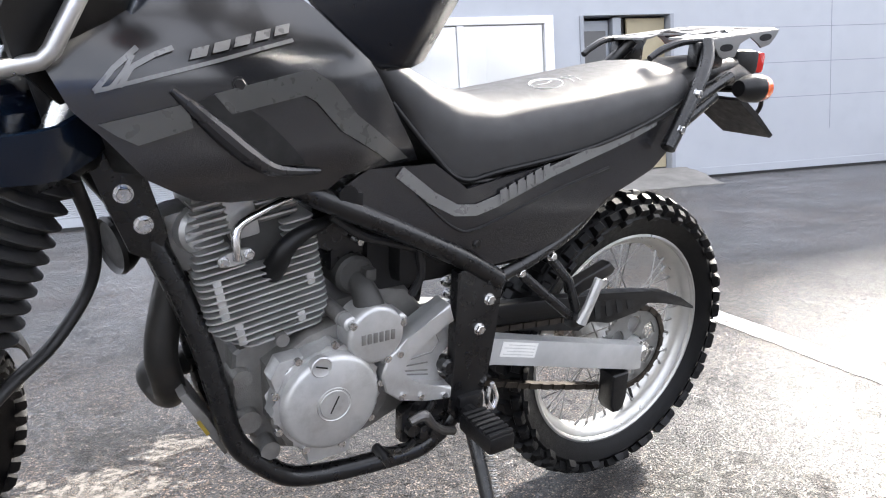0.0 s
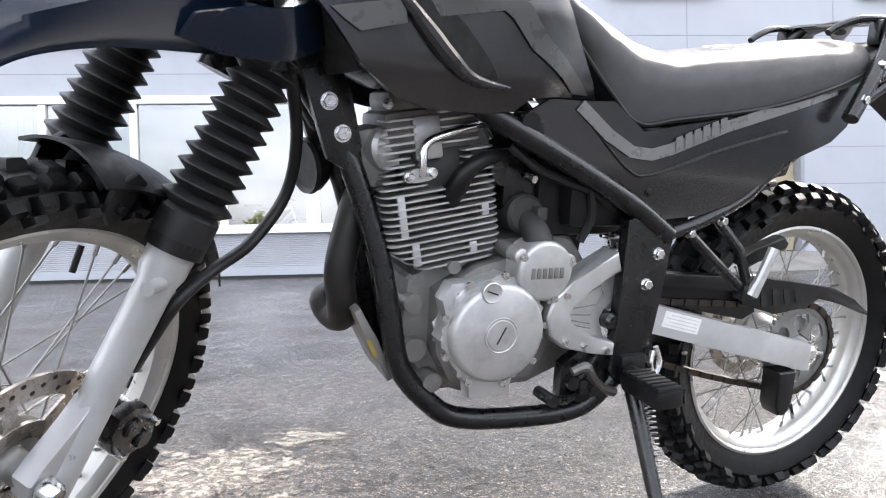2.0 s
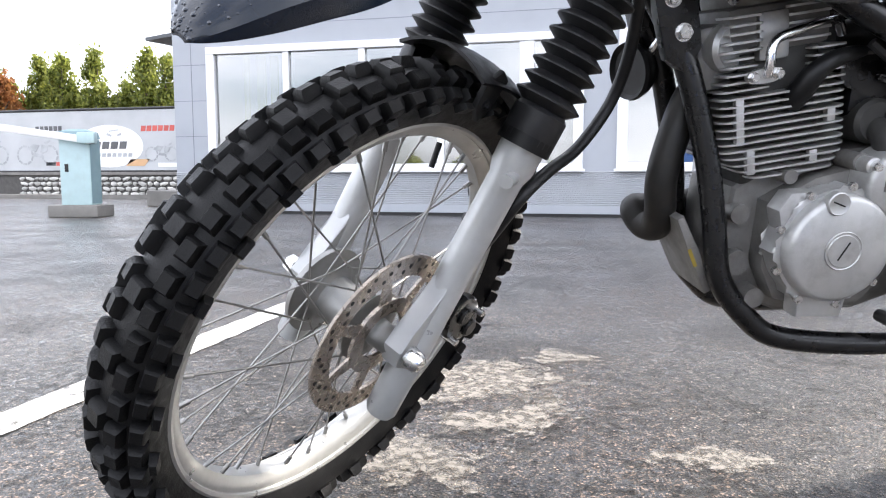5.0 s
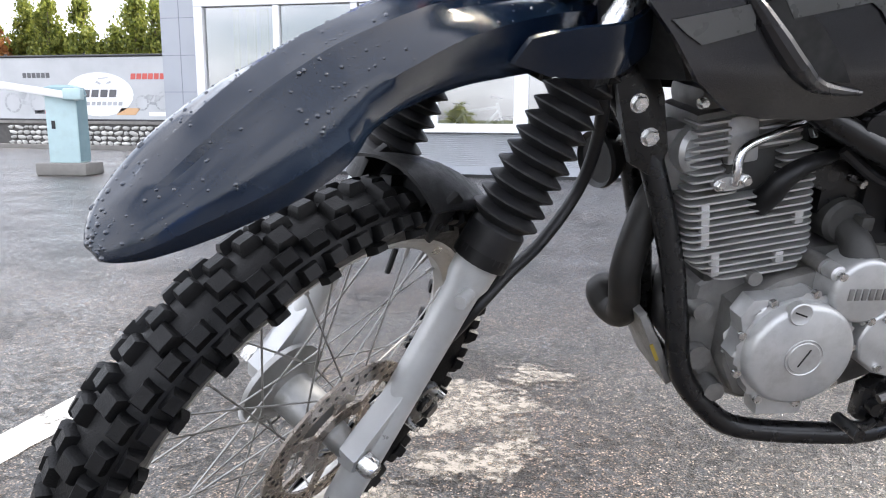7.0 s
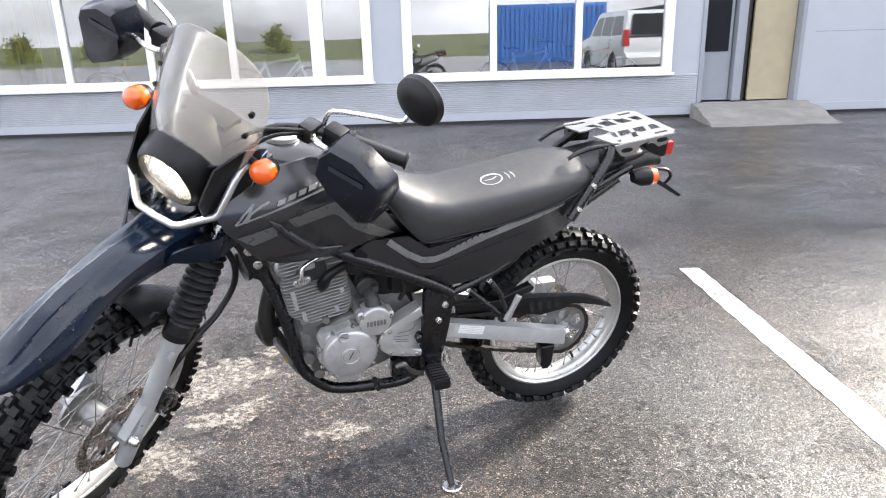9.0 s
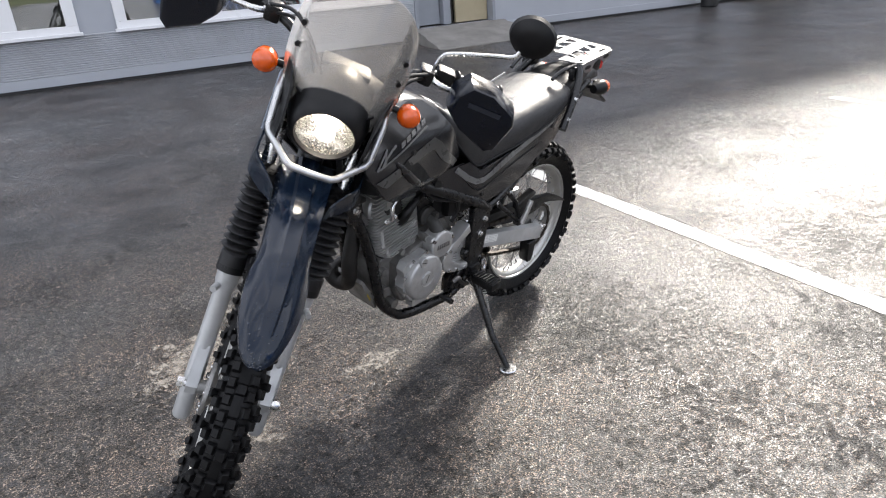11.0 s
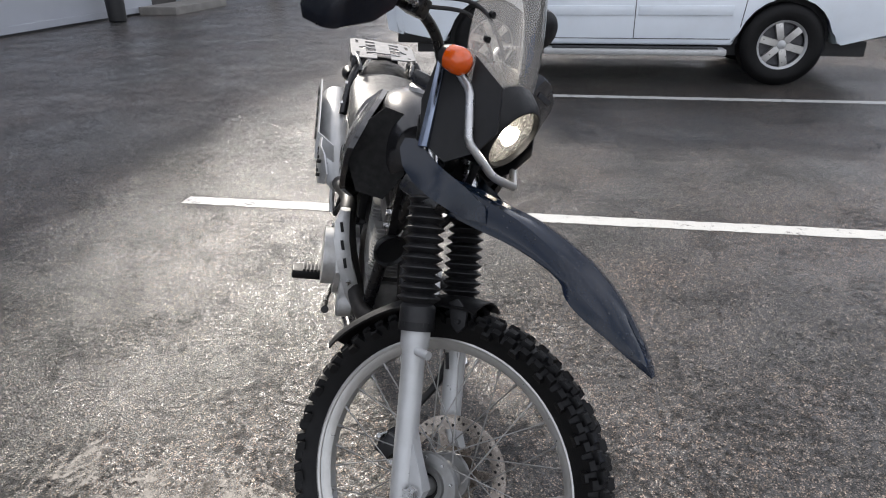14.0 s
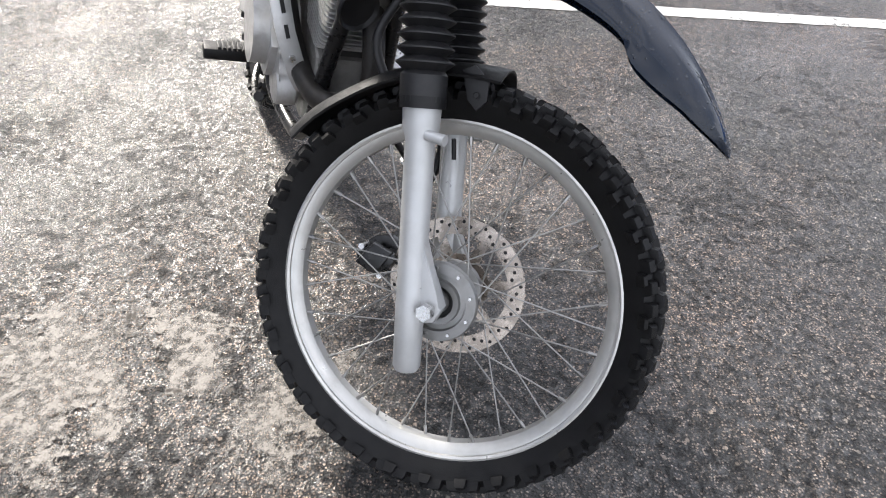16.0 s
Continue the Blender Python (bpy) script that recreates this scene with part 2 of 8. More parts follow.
def asphalt_material():
    """Damp asphalt: stones of many greys, wet sheen in patches, pale lime stains."""
    m = bpy.data.materials.new("wet_asphalt")
    m.use_nodes = True
    n, l = m.node_tree.nodes, m.node_tree.links
    b = n["Principled BSDF"]
    co = n.new("ShaderNodeTexCoord")
    def tex(kind, scale, **kw):
        t = n.new(kind)
        t.inputs["Scale"].default_value = scale
        for k, v in kw.items():
            t.inputs[k].default_value = v
        l.new(co.outputs["Object"], t.inputs["Vector"])
        return t
    def ramp(src, a, bb, lo=0.0, hi=1.0):
        r = n.new("ShaderNodeMapRange")
        r.inputs["From Min"].default_value, r.inputs["From Max"].default_value = a, bb
        r.inputs["To Min"].default_value, r.inputs["To Max"].default_value = lo, hi
        l.new(src, r.inputs["Value"])
        return r.outputs["Result"]
    def mix(fac, a, bb, mode="MIX"):
        x = n.new("ShaderNodeMix")
        x.data_type, x.blend_type = "RGBA", mode
        for v, i in ((fac, 0), (a, 6), (bb, 7)):
            if isinstance(v, (int, float, tuple)):
                x.inputs[i].default_value = v
            else:
                l.new(v, x.inputs[i])
        return x.outputs[2]
    stones = tex("ShaderNodeTexVoronoi", 185.0)
    fine = tex("ShaderNodeTexNoise", 520.0, Detail=3.0)
    patch = tex("ShaderNodeTexNoise", 0.42, Detail=7.0, Roughness=0.62)
    mid = tex("ShaderNodeTexNoise", 3.2, Detail=8.0, Roughness=0.65)
    wet = tex("ShaderNodeTexNoise", 0.9, Detail=5.0, Roughness=0.55)
    sep = n.new("ShaderNodeSeparateColor")
    l.new(stones.outputs["Color"], sep.inputs["Color"])
    stone = mix(ramp(sep.outputs[0], 0.1, 1.0), (0.032, 0.0285, 0.0248, 1), (0.27, 0.242, 0.209, 1))
    pits = tex("ShaderNodeTexNoise", 190.0, Detail=3.0, Roughness=0.55)
    warm = mix(ramp(sep.outputs[1], 0.86, 0.9), stone, (0.165, 0.148, 0.126, 1))
    tar = mix(ramp(stones.outputs["Distance"], 0.36, 0.50), warm, (0.010, 0.010, 0.010, 1))
    toned = mix(1.0, tar, ramp(mid.outputs["Fac"], 0.30, 0.70, 0.74, 1.30), "MULTIPLY")
    toned = mix(1.0, toned, ramp(patch.outputs["Fac"], 0.3, 0.7, 0.88, 1.14), "MULTIPLY")
    # pits darken the tone: shade among the stones put into colour
    toned = mix(1.0, toned, ramp(pits.outputs["Fac"], 0.40, 0.54, 0.30, 1.22), "MULTIPLY")
    # open pores: ragged hollows with their shade put into the colour, thick in some places and rare in others
    pore = tex("ShaderNodeTexNoise", 58.0, Detail=7.0, Roughness=0.66, Distortion=0.8)
    porous = tex("ShaderNodeTexNoise", 2.1, Detail=4.0, Roughness=0.6)
    hollow = n.new("ShaderNodeMath")
    hollow.operation = "MULTIPLY_ADD"
    l.new(porous.outputs["Fac"], hollow.inputs[0])
    hollow.inputs[1].default_value = 0.34
    l.new(pore.outputs["Fac"], hollow.inputs[2])
    level = ramp(hollow.outputs[0], 0.585, 0.625)
    toned = mix(1.0, toned, ramp(level, 0.0, 1.0, 0.26, 1.08), "MULTIPLY")
    scar = tex("ShaderNodeTexNoise", 21.0, Detail=5.0, Roughness=0.62, Distortion=1.1)
    torn = n.new("ShaderNodeMath")
    torn.operation = "MULTIPLY_ADD"
    l.new(porous.outputs["Fac"], torn.inputs[0])
    torn.inputs[1].default_value = 0.42
    l.new(scar.outputs["Fac"], torn.inputs[2])
    whole = ramp(torn.outputs[0], 0.615, 0.650)
    toned = mix(1.0, toned, ramp(whole, 0.0, 1.0, 0.42, 1.05), "MULTIPLY")
    # sparse pale stone chips; their brightness also paints the far glints
    glint_chips = tex("ShaderNodeTexVoronoi", 60.0)
    csep = n.new("ShaderNodeSeparateColor")
    l.new(glint_chips.outputs["Color"], csep.inputs["Color"])
    near = ramp(glint_chips.outputs["Distance"], 0.20, 0.30, 1.0, 0.0)
    chip = n.new("ShaderNodeMath")
    chip.operation = "MULTIPLY"
    l.new(near, chip.inputs[0])
    l.new(ramp(csep.outputs[2], 0.955, 0.965), chip.inputs[1])
    toned = mix(chip.outputs[0], toned, (0.21, 0.195, 0.17, 1))
    facets = tex("ShaderNodeTexVoronoi", 68.0)
    fsep = n.new("ShaderNodeSeparateColor")
    l.new(facets.outputs["Color"], fsep.inputs["Color"])
    toned = mix(1.0, toned, ramp(fsep.outputs[2], 0.0, 1.0, 0.52, 1.50), "MULTIPLY")
    rust = tex("ShaderNodeTexNoise", 0.75, Detail=6.0, Roughness=0.6)
    toned = mix(ramp(rust.outputs["Fac"], 0.36, 0.60), toned, mix(1.0, toned, (1.45, 1.10, 0.89, 1), "MULTIPLY"))
    l.new(toned, b.inputs["Base Color"])
    w = ramp(wet.outputs["Fac"], 0.35, 0.68)
    rr = n.new("ShaderNodeMath")
    rr.operation = "MULTIPLY_ADD"
    l.new(w, rr.inputs[0])
    rr.inputs[1].default_value = -0.12
    rr.inputs[2].default_value = 0.45
    ra = n.new("ShaderNodeMath")
    ra.operation = "MULTIPLY_ADD"
    l.new(fine.outputs["Fac"], ra.inputs[0])
    ra.inputs[1].default_value = 0.22
    l.new(rr.outputs[0], ra.inputs[2])
    sub = n.new("ShaderNodeMath")
    sub.operation = "SUBTRACT"
    l.new(ra.outputs[0], sub.inputs[0])
    sub.inputs[1].default_value = 0.11
    l.new(sub.outputs[0], b.inputs["Roughness"])
    damp = tex("ShaderNodeTexNoise", 48.0, Detail=5.0, Roughness=0.65)
    sp = n.new("ShaderNodeMath")
    sp.operation = "MULTIPLY"
    l.new(ramp(damp.outputs["Fac"], 0.32, 0.66, 0.30, 0.95), sp.inputs[0])
    l.new(ramp(w, 0.0, 1.0, 0.75, 1.1), sp.inputs[1])
    l.new(sp.outputs[0], b.inputs["Specular IOR Level"])
    # thin water film: broken patches over the stones
    film = n.new("ShaderNodeMath")
    film.operation = "MULTIPLY"
    l.new(ramp(damp.outputs["Fac"], 0.32, 0.58, 0.30, 1.30), film.inputs[0])
    l.new(ramp(wet.outputs["Fac"], 0.30, 0.60, 0.72, 1.0), film.inputs[1])
    dry = n.new("ShaderNodeMath")
    dry.operation = "MULTIPLY"
    l.new(film.outputs[0], dry.inputs[0])
    pool = n.new("ShaderNodeMath")
    pool.operation = "MULTIPLY"
    l.new(ramp(pits.outputs["Fac"], 0.40, 0.50, 0.40, 1.15), pool.inputs[0])
    l.new(ramp(mid.outputs["Fac"], 0.38, 0.60, 0.76, 1.16), pool.inputs[1])
    l.new(pool.outputs[0], dry.inputs[1])
    shut = n.new("ShaderNodeMath")
    shut.operation = "MULTIPLY"
    l.new(dry.outputs[0], shut.inputs[0])
    l.new(ramp(level, 0.0, 1.0, 0.15, 1.0), shut.inputs[1])
    closed = n.new("ShaderNodeMath")
    closed.operation = "MULTIPLY"
    l.new(shut.outputs[0], closed.inputs[0])
    l.new(ramp(whole, 0.0, 1.0, 0.10, 1.25), closed.inputs[1])
    # some stones hold the water, others have dried
    held = n.new("ShaderNodeMath")
    held.operation = "MULTIPLY"
    l.new(closed.outputs[0], held.inputs[0])
    l.new(ramp(fsep.outputs[1], 0.15, 0.75, 0.60, 1.20), held.inputs[1])
    l.new(held.outputs[0], b.inputs["Coat Weight"])
    b.inputs["Coat Roughness"].default_value = 0.24
    b.inputs["Coat IOR"].default_value = 1.33
    grit = n.new("ShaderNodeBump")
    grit.inputs["Strength"].default_value, grit.inputs["Distance"].default_value = 1.0, 0.0026
    swell = n.new("ShaderNodeMath")
    swell.operation = "MULTIPLY_ADD"
    l.new(stones.outputs["Distance"], swell.inputs[0])
    swell.inputs[1].default_value = -0.30
    rolling = n.new("ShaderNodeMath")
    rolling.operation = "MULTIPLY_ADD"
    l.new(pore.outputs["Fac"], rolling.inputs[0])
    rolling.inputs[1].default_value = 0.9
    l.new(pits.outputs["Fac"], rolling.inputs[2])
    l.new(rolling.outputs[0], swell.inputs[2])
    l.new(swell.outputs[0], grit.inputs["Height"])
    centred = n.new("ShaderNodeVectorMath")
    centred.operation = "SUBTRACT"
    l.new(facets.outputs["Color"], centred.inputs[0])
    centred.inputs[1].default_value = (0.5, 0.5, 0.5)
    lean = n.new("ShaderNodeVectorMath")
    lean.operation = "MULTIPLY_ADD"
    l.new(centred.outputs[0], lean.inputs[0])
    lean.inputs[1].default_value = (0.29, 0.29, 0.0)
    l.new(grit.outputs["Normal"], lean.inputs[2])
    tilted = n.new("ShaderNodeVectorMath")
    tilted.operation = "NORMALIZE"
    l.new(lean.outputs[0], tilted.inputs[0])
    l.new(tilted.outputs[0], b.inputs["Coat Normal"])
    h = n.new("ShaderNodeMath")
    h.operation = "MULTIPLY_ADD"
    l.new(stones.outputs["Distance"], h.inputs[0])
    h.inputs[1].default_value = -1.0
    deep = n.new("ShaderNodeMath")
    deep.operation = "MULTIPLY_ADD"
    l.new(pits.outputs["Fac"], deep.inputs[0])
    deep.inputs[1].default_value = 2.0
    sunk = n.new("ShaderNodeMath")
    sunk.operation = "MULTIPLY_ADD"
    l.new(level, sunk.inputs[0])
    sunk.inputs[1].default_value = 0.75
    l.new(fine.outputs["Fac"], sunk.inputs[2])
    gash = n.new("ShaderNodeMath")
    gash.operation = "MULTIPLY_ADD"
    l.new(whole, gash.inputs[0])
    gash.inputs[1].default_value = 0.6
    l.new(sunk.outputs[0], gash.inputs[2])
    l.new(gash.outputs[0], deep.inputs[2])
    l.new(deep.outputs[0], h.inputs[2])
    bu = n.new("ShaderNodeBump")
    bu.inputs["Strength"].default_value, bu.inputs["Distance"].default_value = 1.0, 0.0100
    l.new(h.outputs[0], bu.inputs["Height"])
    l.new(bu.outputs["Normal"], b.inputs["Normal"])
    return m


def worn_paint(name, color, hole=0.45):
    """Road paint or lime stain, worn through where the stones stand up."""
    m = bpy.data.materials.new(name)
    m.use_nodes = True
    n, l = m.node_tree.nodes, m.node_tree.links
    b = n["Principled BSDF"]
    co = n.new("ShaderNodeTexCoord")
    a = n.new("ShaderNodeTexNoise")
    a.inputs["Scale"].default_value, a.inputs["Detail"].default_value, a.inputs["Roughness"].default_value = 9, 12, 0.78
    l.new(co.outputs["Object"], a.inputs["Vector"])
    r = n.new("ShaderNodeMapRange")
    r.inputs["From Min"].default_value, r.inputs["From Max"].default_value = hole - 0.06, hole + 0.02
    l.new(a.outputs["Fac"], r.inputs["Value"])
    l.new(r.outputs["Result"], b.inputs["Alpha"])
    g = n.new("ShaderNodeTexNoise")
    g.inputs["Scale"].default_value, g.inputs["Detail"].default_value = 260, 4
    l.new(co.outputs["Object"], g.inputs["Vector"])
    t = n.new("ShaderNodeMapRange")
    t.inputs["To Min"].default_value, t.inputs["To Max"].default_value = 0.65, 1.25
    l.new(g.outputs["Fac"], t.inputs["Value"])
    x = n.new("ShaderNodeMix")
    x.data_type, x.blend_type = "RGBA", "MULTIPLY"
    x.inputs[0].default_value, x.inputs[6].default_value = 1, (*color, 1)
    l.new(t.outputs["Result"], x.inputs[7])
    l.new(x.outputs[2], b.inputs["Base Color"])
    b.inputs["Roughness"].default_value = 0.55
    bu = n.new("ShaderNodeBump")
    bu.inputs["Strength"].default_value, bu.inputs["Distance"].default_value = 0.5, 0.003
    l.new(g.outputs["Fac"], bu.inputs["Height"])
    l.new(bu.outputs["Normal"], b.inputs["Normal"])
    return m


def lime_stain():
    """Dried lime: broken up by the stones, fading out from its middle."""
    m = bpy.data.materials.new("lime_stain")
    m.use_nodes = True
    n, l = m.node_tree.nodes, m.node_tree.links
    b = n["Principled BSDF"]
    co, geo = n.new("ShaderNodeTexCoord"), n.new("ShaderNodeNewGeometry")
    ln = n.new("ShaderNodeVectorMath")
    ln.operation = "LENGTH"
    l.new(co.outputs["Object"], ln.inputs[0])
    a = n.new("ShaderNodeTexNoise")
    a.inputs["Scale"].default_value, a.inputs["Detail"].default_value, a.inputs["Roughness"].default_value = 9, 15, 0.74
    l.new(geo.outputs["Position"], a.inputs["Vector"])
    ma = n.new("ShaderNodeMath")
    ma.operation = "MULTIPLY_ADD"
    l.new(ln.outputs["Value"], ma.inputs[0])
    ma.inputs[1].default_value = -0.34
    l.new(a.outputs["Fac"], ma.inputs[2])
    r = n.new("ShaderNodeMapRange")
    r.inputs["From Min"].default_value, r.inputs["From Max"].default_value = 0.300, 0.316
    r.inputs["To Max"].default_value = 0.80
    l.new(ma.outputs[0], r.inputs["Value"])
    gaps = n.new("ShaderNodeTexNoise")
    gaps.inputs["Scale"].default_value, gaps.inputs["Detail"].default_value, gaps.inputs["Roughness"].default_value = 38, 9, 0.74
    l.new(geo.outputs["Position"], gaps.inputs["Vector"])
    worn = n.new("ShaderNodeMapRange")
    worn.inputs["From Min"].default_value, worn.inputs["From Max"].default_value = 0.44, 0.56
    worn.inputs["To Min"].default_value = 0.25
    l.new(gaps.outputs["Fac"], worn.inputs["Value"])
    thin = n.new("ShaderNodeMath")
    thin.operation = "MULTIPLY"
    l.new(r.outputs["Result"], thin.inputs[0])
    l.new(worn.outputs["Result"], thin.inputs[1])
    l.new(thin.outputs[0], b.inputs["Alpha"])
    g = n.new("ShaderNodeTexNoise")
    g.inputs["Scale"].default_value, g.inputs["Detail"].default_value = 220, 4
    l.new(geo.outputs["Position"], g.inputs["Vector"])
    c = n.new("ShaderNodeValToRGB")
    c.color_ramp.elements[0].position, c.color_ramp.elements[0].color = 0.3, (0.16, 0.145, 0.128, 1)
    c.color_ramp.elements[1].position, c.color_ramp.elements[1].color = 0.7, (0.27, 0.246, 0.215, 1)
    l.new(g.outputs["Fac"], c.inputs["Fac"])
    l.new(c.outputs["Color"], b.inputs["Base Color"])
    b.inputs["Roughness"].default_value = 0.6
    bu = n.new("ShaderNodeBump")
    bu.inputs["Strength"].default_value, bu.inputs["Distance"].default_value = 0.6, 0.003
    l.new(g.outputs["Fac"], bu.inputs["Height"])
    l.new(bu.outputs["Normal"], b.inputs["Normal"])
    return m


ASPHALT = asphalt_material()
LINEP = worn_paint("road_paint", (0.42, 0.42, 0.405), 0.42)
STAIN = lime_stain()
WALLM = material("pale_grey_siding", (0.345, 0.362, 0.395), 0.5, 0.0, 0.05, 3, 0.04, 300, dirt=(0.28, 0.28, 0.28), dirt_amount=0.18, dirt_scale=1.5)
WALLLOW = material("pale_grey_plinth_cladding", (0.37, 0.383, 0.41), 0.5, 0.0, 0.05, 4, 0.03, 300, dirt=(0.25, 0.24, 0.22), dirt_amount=0.25, dirt_scale=2.5)
FRAMEW = material("white_window_frame", (0.72, 0.72, 0.73), 0.35, 0.0, 0.03, 5, dirt=(0.5, 0.5, 0.5), dirt_amount=0.1)
CONCRETE = material("old_concrete", (0.20, 0.19, 0.175), 0.8, 0.0, 0.2, 4, 0.5, 60, dirt=(0.13, 0.12, 0.11), dirt_amount=0.5, dirt_scale=3)
WINGLASS = glass("window_glass", (0.5, 0.5, 0.5), 0.01, 0.97, (0.75, 0.80, 0.80), 3.8)
INSIDE = material("showroom_wall", (0.35, 0.34, 0.30), 0.8, 0.0, 0.1, 2)
INFLOOR = material("showroom_floor", (0.28, 0.26, 0.23), 0.4, 0.0, 0.15, 3)
DARKDOOR = material("dark_brown_door", (0.035, 0.032, 0.03), 0.5, 0.0, 0.15, 6)
BEIGE = material("beige_panel", (0.34, 0.29, 0.19), 0.6, 0.0, 0.08, 5)
GREYDOOR = material("grey_door_leaf", (0.24, 0.255, 0.28), 0.45, 0.0, 0.05, 5)
CARWHITE = material("white_car_paint", (0.64, 0.69, 0.74), 0.18, 0.0, 0.03, 3, coat=0.9, rough_vary=0.04, dirt=(0.4, 0.38, 0.35), dirt_amount=0.12, dirt_scale=4)
CARGLASS = material("dark_car_glass", (0.015, 0.017, 0.02), 0.05, 0.0, 0.05, 5, rough_vary=0.02)
CARBLACK = material("car_black_trim", (0.012, 0.012, 0.013), 0.55, 0.0, 0.15, 20)
STONE = material("white_rubble_stone", (0.50, 0.49, 0.46), 0.8, 0.0, 0.2, 6, 0.4, 40, random_tone=0.25)
MORTAR = material("dark_joint", (0.09, 0.085, 0.08), 0.9, 0.0, 0.2, 8)
BANNER = material("grey_banner_cloth", (0.46, 0.47, 0.48), 0.55, 0.0, 0.12, 1.2)

# ---- mesh helpers ----
def finish(bm, smooth=35):
    me = bpy.data.meshes.new("mesh")
    bmesh.ops.recalc_face_normals(bm, faces=bm.faces)
    bm.to_mesh(me)
    bm.free()
    if smooth:
        me.shade_smooth()
        me.set_sharp_from_angle(angle=radians(smooth))
    return me


def part(name, bm, mat, parent=None, label="", m=None, smooth=35):
    me = finish(bm, smooth)
    for one in (mat if isinstance(mat, (list, tuple)) else [mat]):
        me.materials.append(one)
    ob = new(name, me)
    if parent is not None:
        ob.parent = parent
    if m is not None:
        ob.matrix_basis = m
    if label:
        tagged(ob, label)
    return ob


def thing(name, label, category, m=None, group="", kind=""):
    ob = new(name)
    ob.empty_display_size = 0.1
    if m is not None:
        ob.matrix_basis = m
    return tagged(ob, label, category, group, kind)


def join(*parts_):
    out = bmesh.new()
    for b in parts_:
        me = bpy.data.meshes.new("tmp")
        b.to_mesh(me)
        b.free()
        out.from_mesh(me)
        bpy.data.meshes.remove(me)
    return out


def moved(bm, m):
    bmesh.ops.transform(bm, matrix=m, verts=bm.verts)
    return bm


def mirrored(bm):
    """The same on the other side of the y = 0 plane."""
    bmesh.ops.transform(bm, matrix=Matrix.Diagonal((1, -1, 1, 1)), verts=bm.verts)
    bmesh.ops.reverse_faces(bm, faces=bm.faces)
    return bm


def box(x0, x1, y0, y1, z0, z1, bevel=0.0, seg=2):
    bm = bmesh.new()
    bmesh.ops.create_cube(bm, size=1.0)
    bmesh.ops.transform(bm, matrix=Matrix.Translation(((x0 + x1) / 2, (y0 + y1) / 2, (z0 + z1) / 2)) @ Matrix.Diagonal((abs(x1 - x0), abs(y1 - y0), abs(z1 - z0), 1)), verts=bm.verts)
    if bevel:
        bmesh.ops.bevel(bm, geom=bm.edges[:], offset=bevel, segments=seg, affect="EDGES", profile=0.6)
    return bm


def loft(rings, caps=True, closed=True):
    bm = bmesh.new()
    rows = [[bm.verts.new(p) for p in ring] for ring in rings]
    n = len(rows[0])
    for a, b in zip(rows, rows[1:]):
        for i in range(n if closed else n - 1):
            j = (i + 1) % n
            bm.faces.new((a[i], a[j], b[j], b[i]))
    if caps:
        bm.faces.new(rows[0][::-1])
        bm.faces.new(rows[-1])
    return bm


def smooth_path(pts, steps=6):
    """Catmull-Rom points through pts."""
    pts = [Vector(p) for p in pts]
    ext = [2 * pts[0] - pts[1]] + pts + [2 * pts[-1] - pts[-2]]
    out = []
    for i in range(1, len(ext) - 2):
        a, b, c, d = ext[i - 1:i + 3]
        for k in range(steps):
            t = k / steps
            out.append(0.5 * ((2 * b) + (c - a) * t + (2 * a - 5 * b + 4 * c - d) * t * t + (3 * b - a - 3 * c + d) * t ** 3))
    return out + [pts[-1]]


def tube(pts, r, n=12, steps=6, squash=1.0):
    """A round bar along a smooth path; r: one radius, or one for each given point."""
    path = smooth_path(pts, steps) if steps > 1 else [Vector(p) for p in pts]
    if isinstance(r, (int, float)):
        rads = [r] * len(path)
    else:
        rads = [float(np.interp(i / max(1, len(path) - 1) * (len(r) - 1), range(len(r)), r)) for i in range(len(path))]
    tang = [(path[min(i + 1, len(path) - 1)] - path[max(i - 1, 0)]).normalized() for i in range(len(path))]
    side = tang[0].orthogonal().normalized()
    rings = []
    for p, t, rad in zip(path, tang, rads):
        side = (side - t * side.dot(t)).normalized()
        up = t.cross(side)
        rings.append([p + rad * (math.cos(2 * math.pi * k / n) * side + squash * math.sin(2 * math.pi * k / n) * up) for k in range(n)])
    return loft(rings)


def rod(a, b, r, n=12, r2=None):
    return tube([a, b], [r, r2 if r2 is not None else r], n, 1)


def lathe(profile, n=48, loop=False):
    """Turns (radius, y) round the y axis."""
    bm = bmesh.new()
    rows = []
    for k in range(n):
        a = 2 * math.pi * k / n
        rows.append([bm.verts.new((r * math.cos(a), y, r * math.sin(a))) for r, y in profile])
    m = len(profile)
    for k in range(n):
        a, b = rows[k], rows[(k + 1) % n]
        for i in range(m if loop else m - 1):
            j = (i + 1) % m
            if a[i].co == b[i].co and a[j].co == b[j].co:
                continue
            bm.faces.new((a[i], a[j], b[j], b[i]))
    bmesh.ops.remove_doubles(bm, verts=bm.verts, dist=1e-6)
    return bm


def prism(outline, y0, y1, bevel=0.0, seg=2, hole_list=()):
    """A plate cut to an (x, z) outline, between y0 and y1."""
    bm = loft([[(x, y0, z) for x, z in outline], [(x, y1, z) for x, z in outline]])
    if bevel:
        bmesh.ops.bevel(bm, geom=[e for e in bm.edges if abs(e.verts[0].co.y - e.verts[1].co.y) < 1e-6], offset=bevel, segments=seg, affect="EDGES", profile=0.6)
    return bm


def disc(x, z, r, y0, y1, n=32, bevel=0.003):
    bm = lathe([(0.0, y0), (r, y0), (r, y1 - bevel), (r - bevel, y1), (0.0, y1)], n)
    return moved(bm, Matrix.Translation((x, 0, z)))


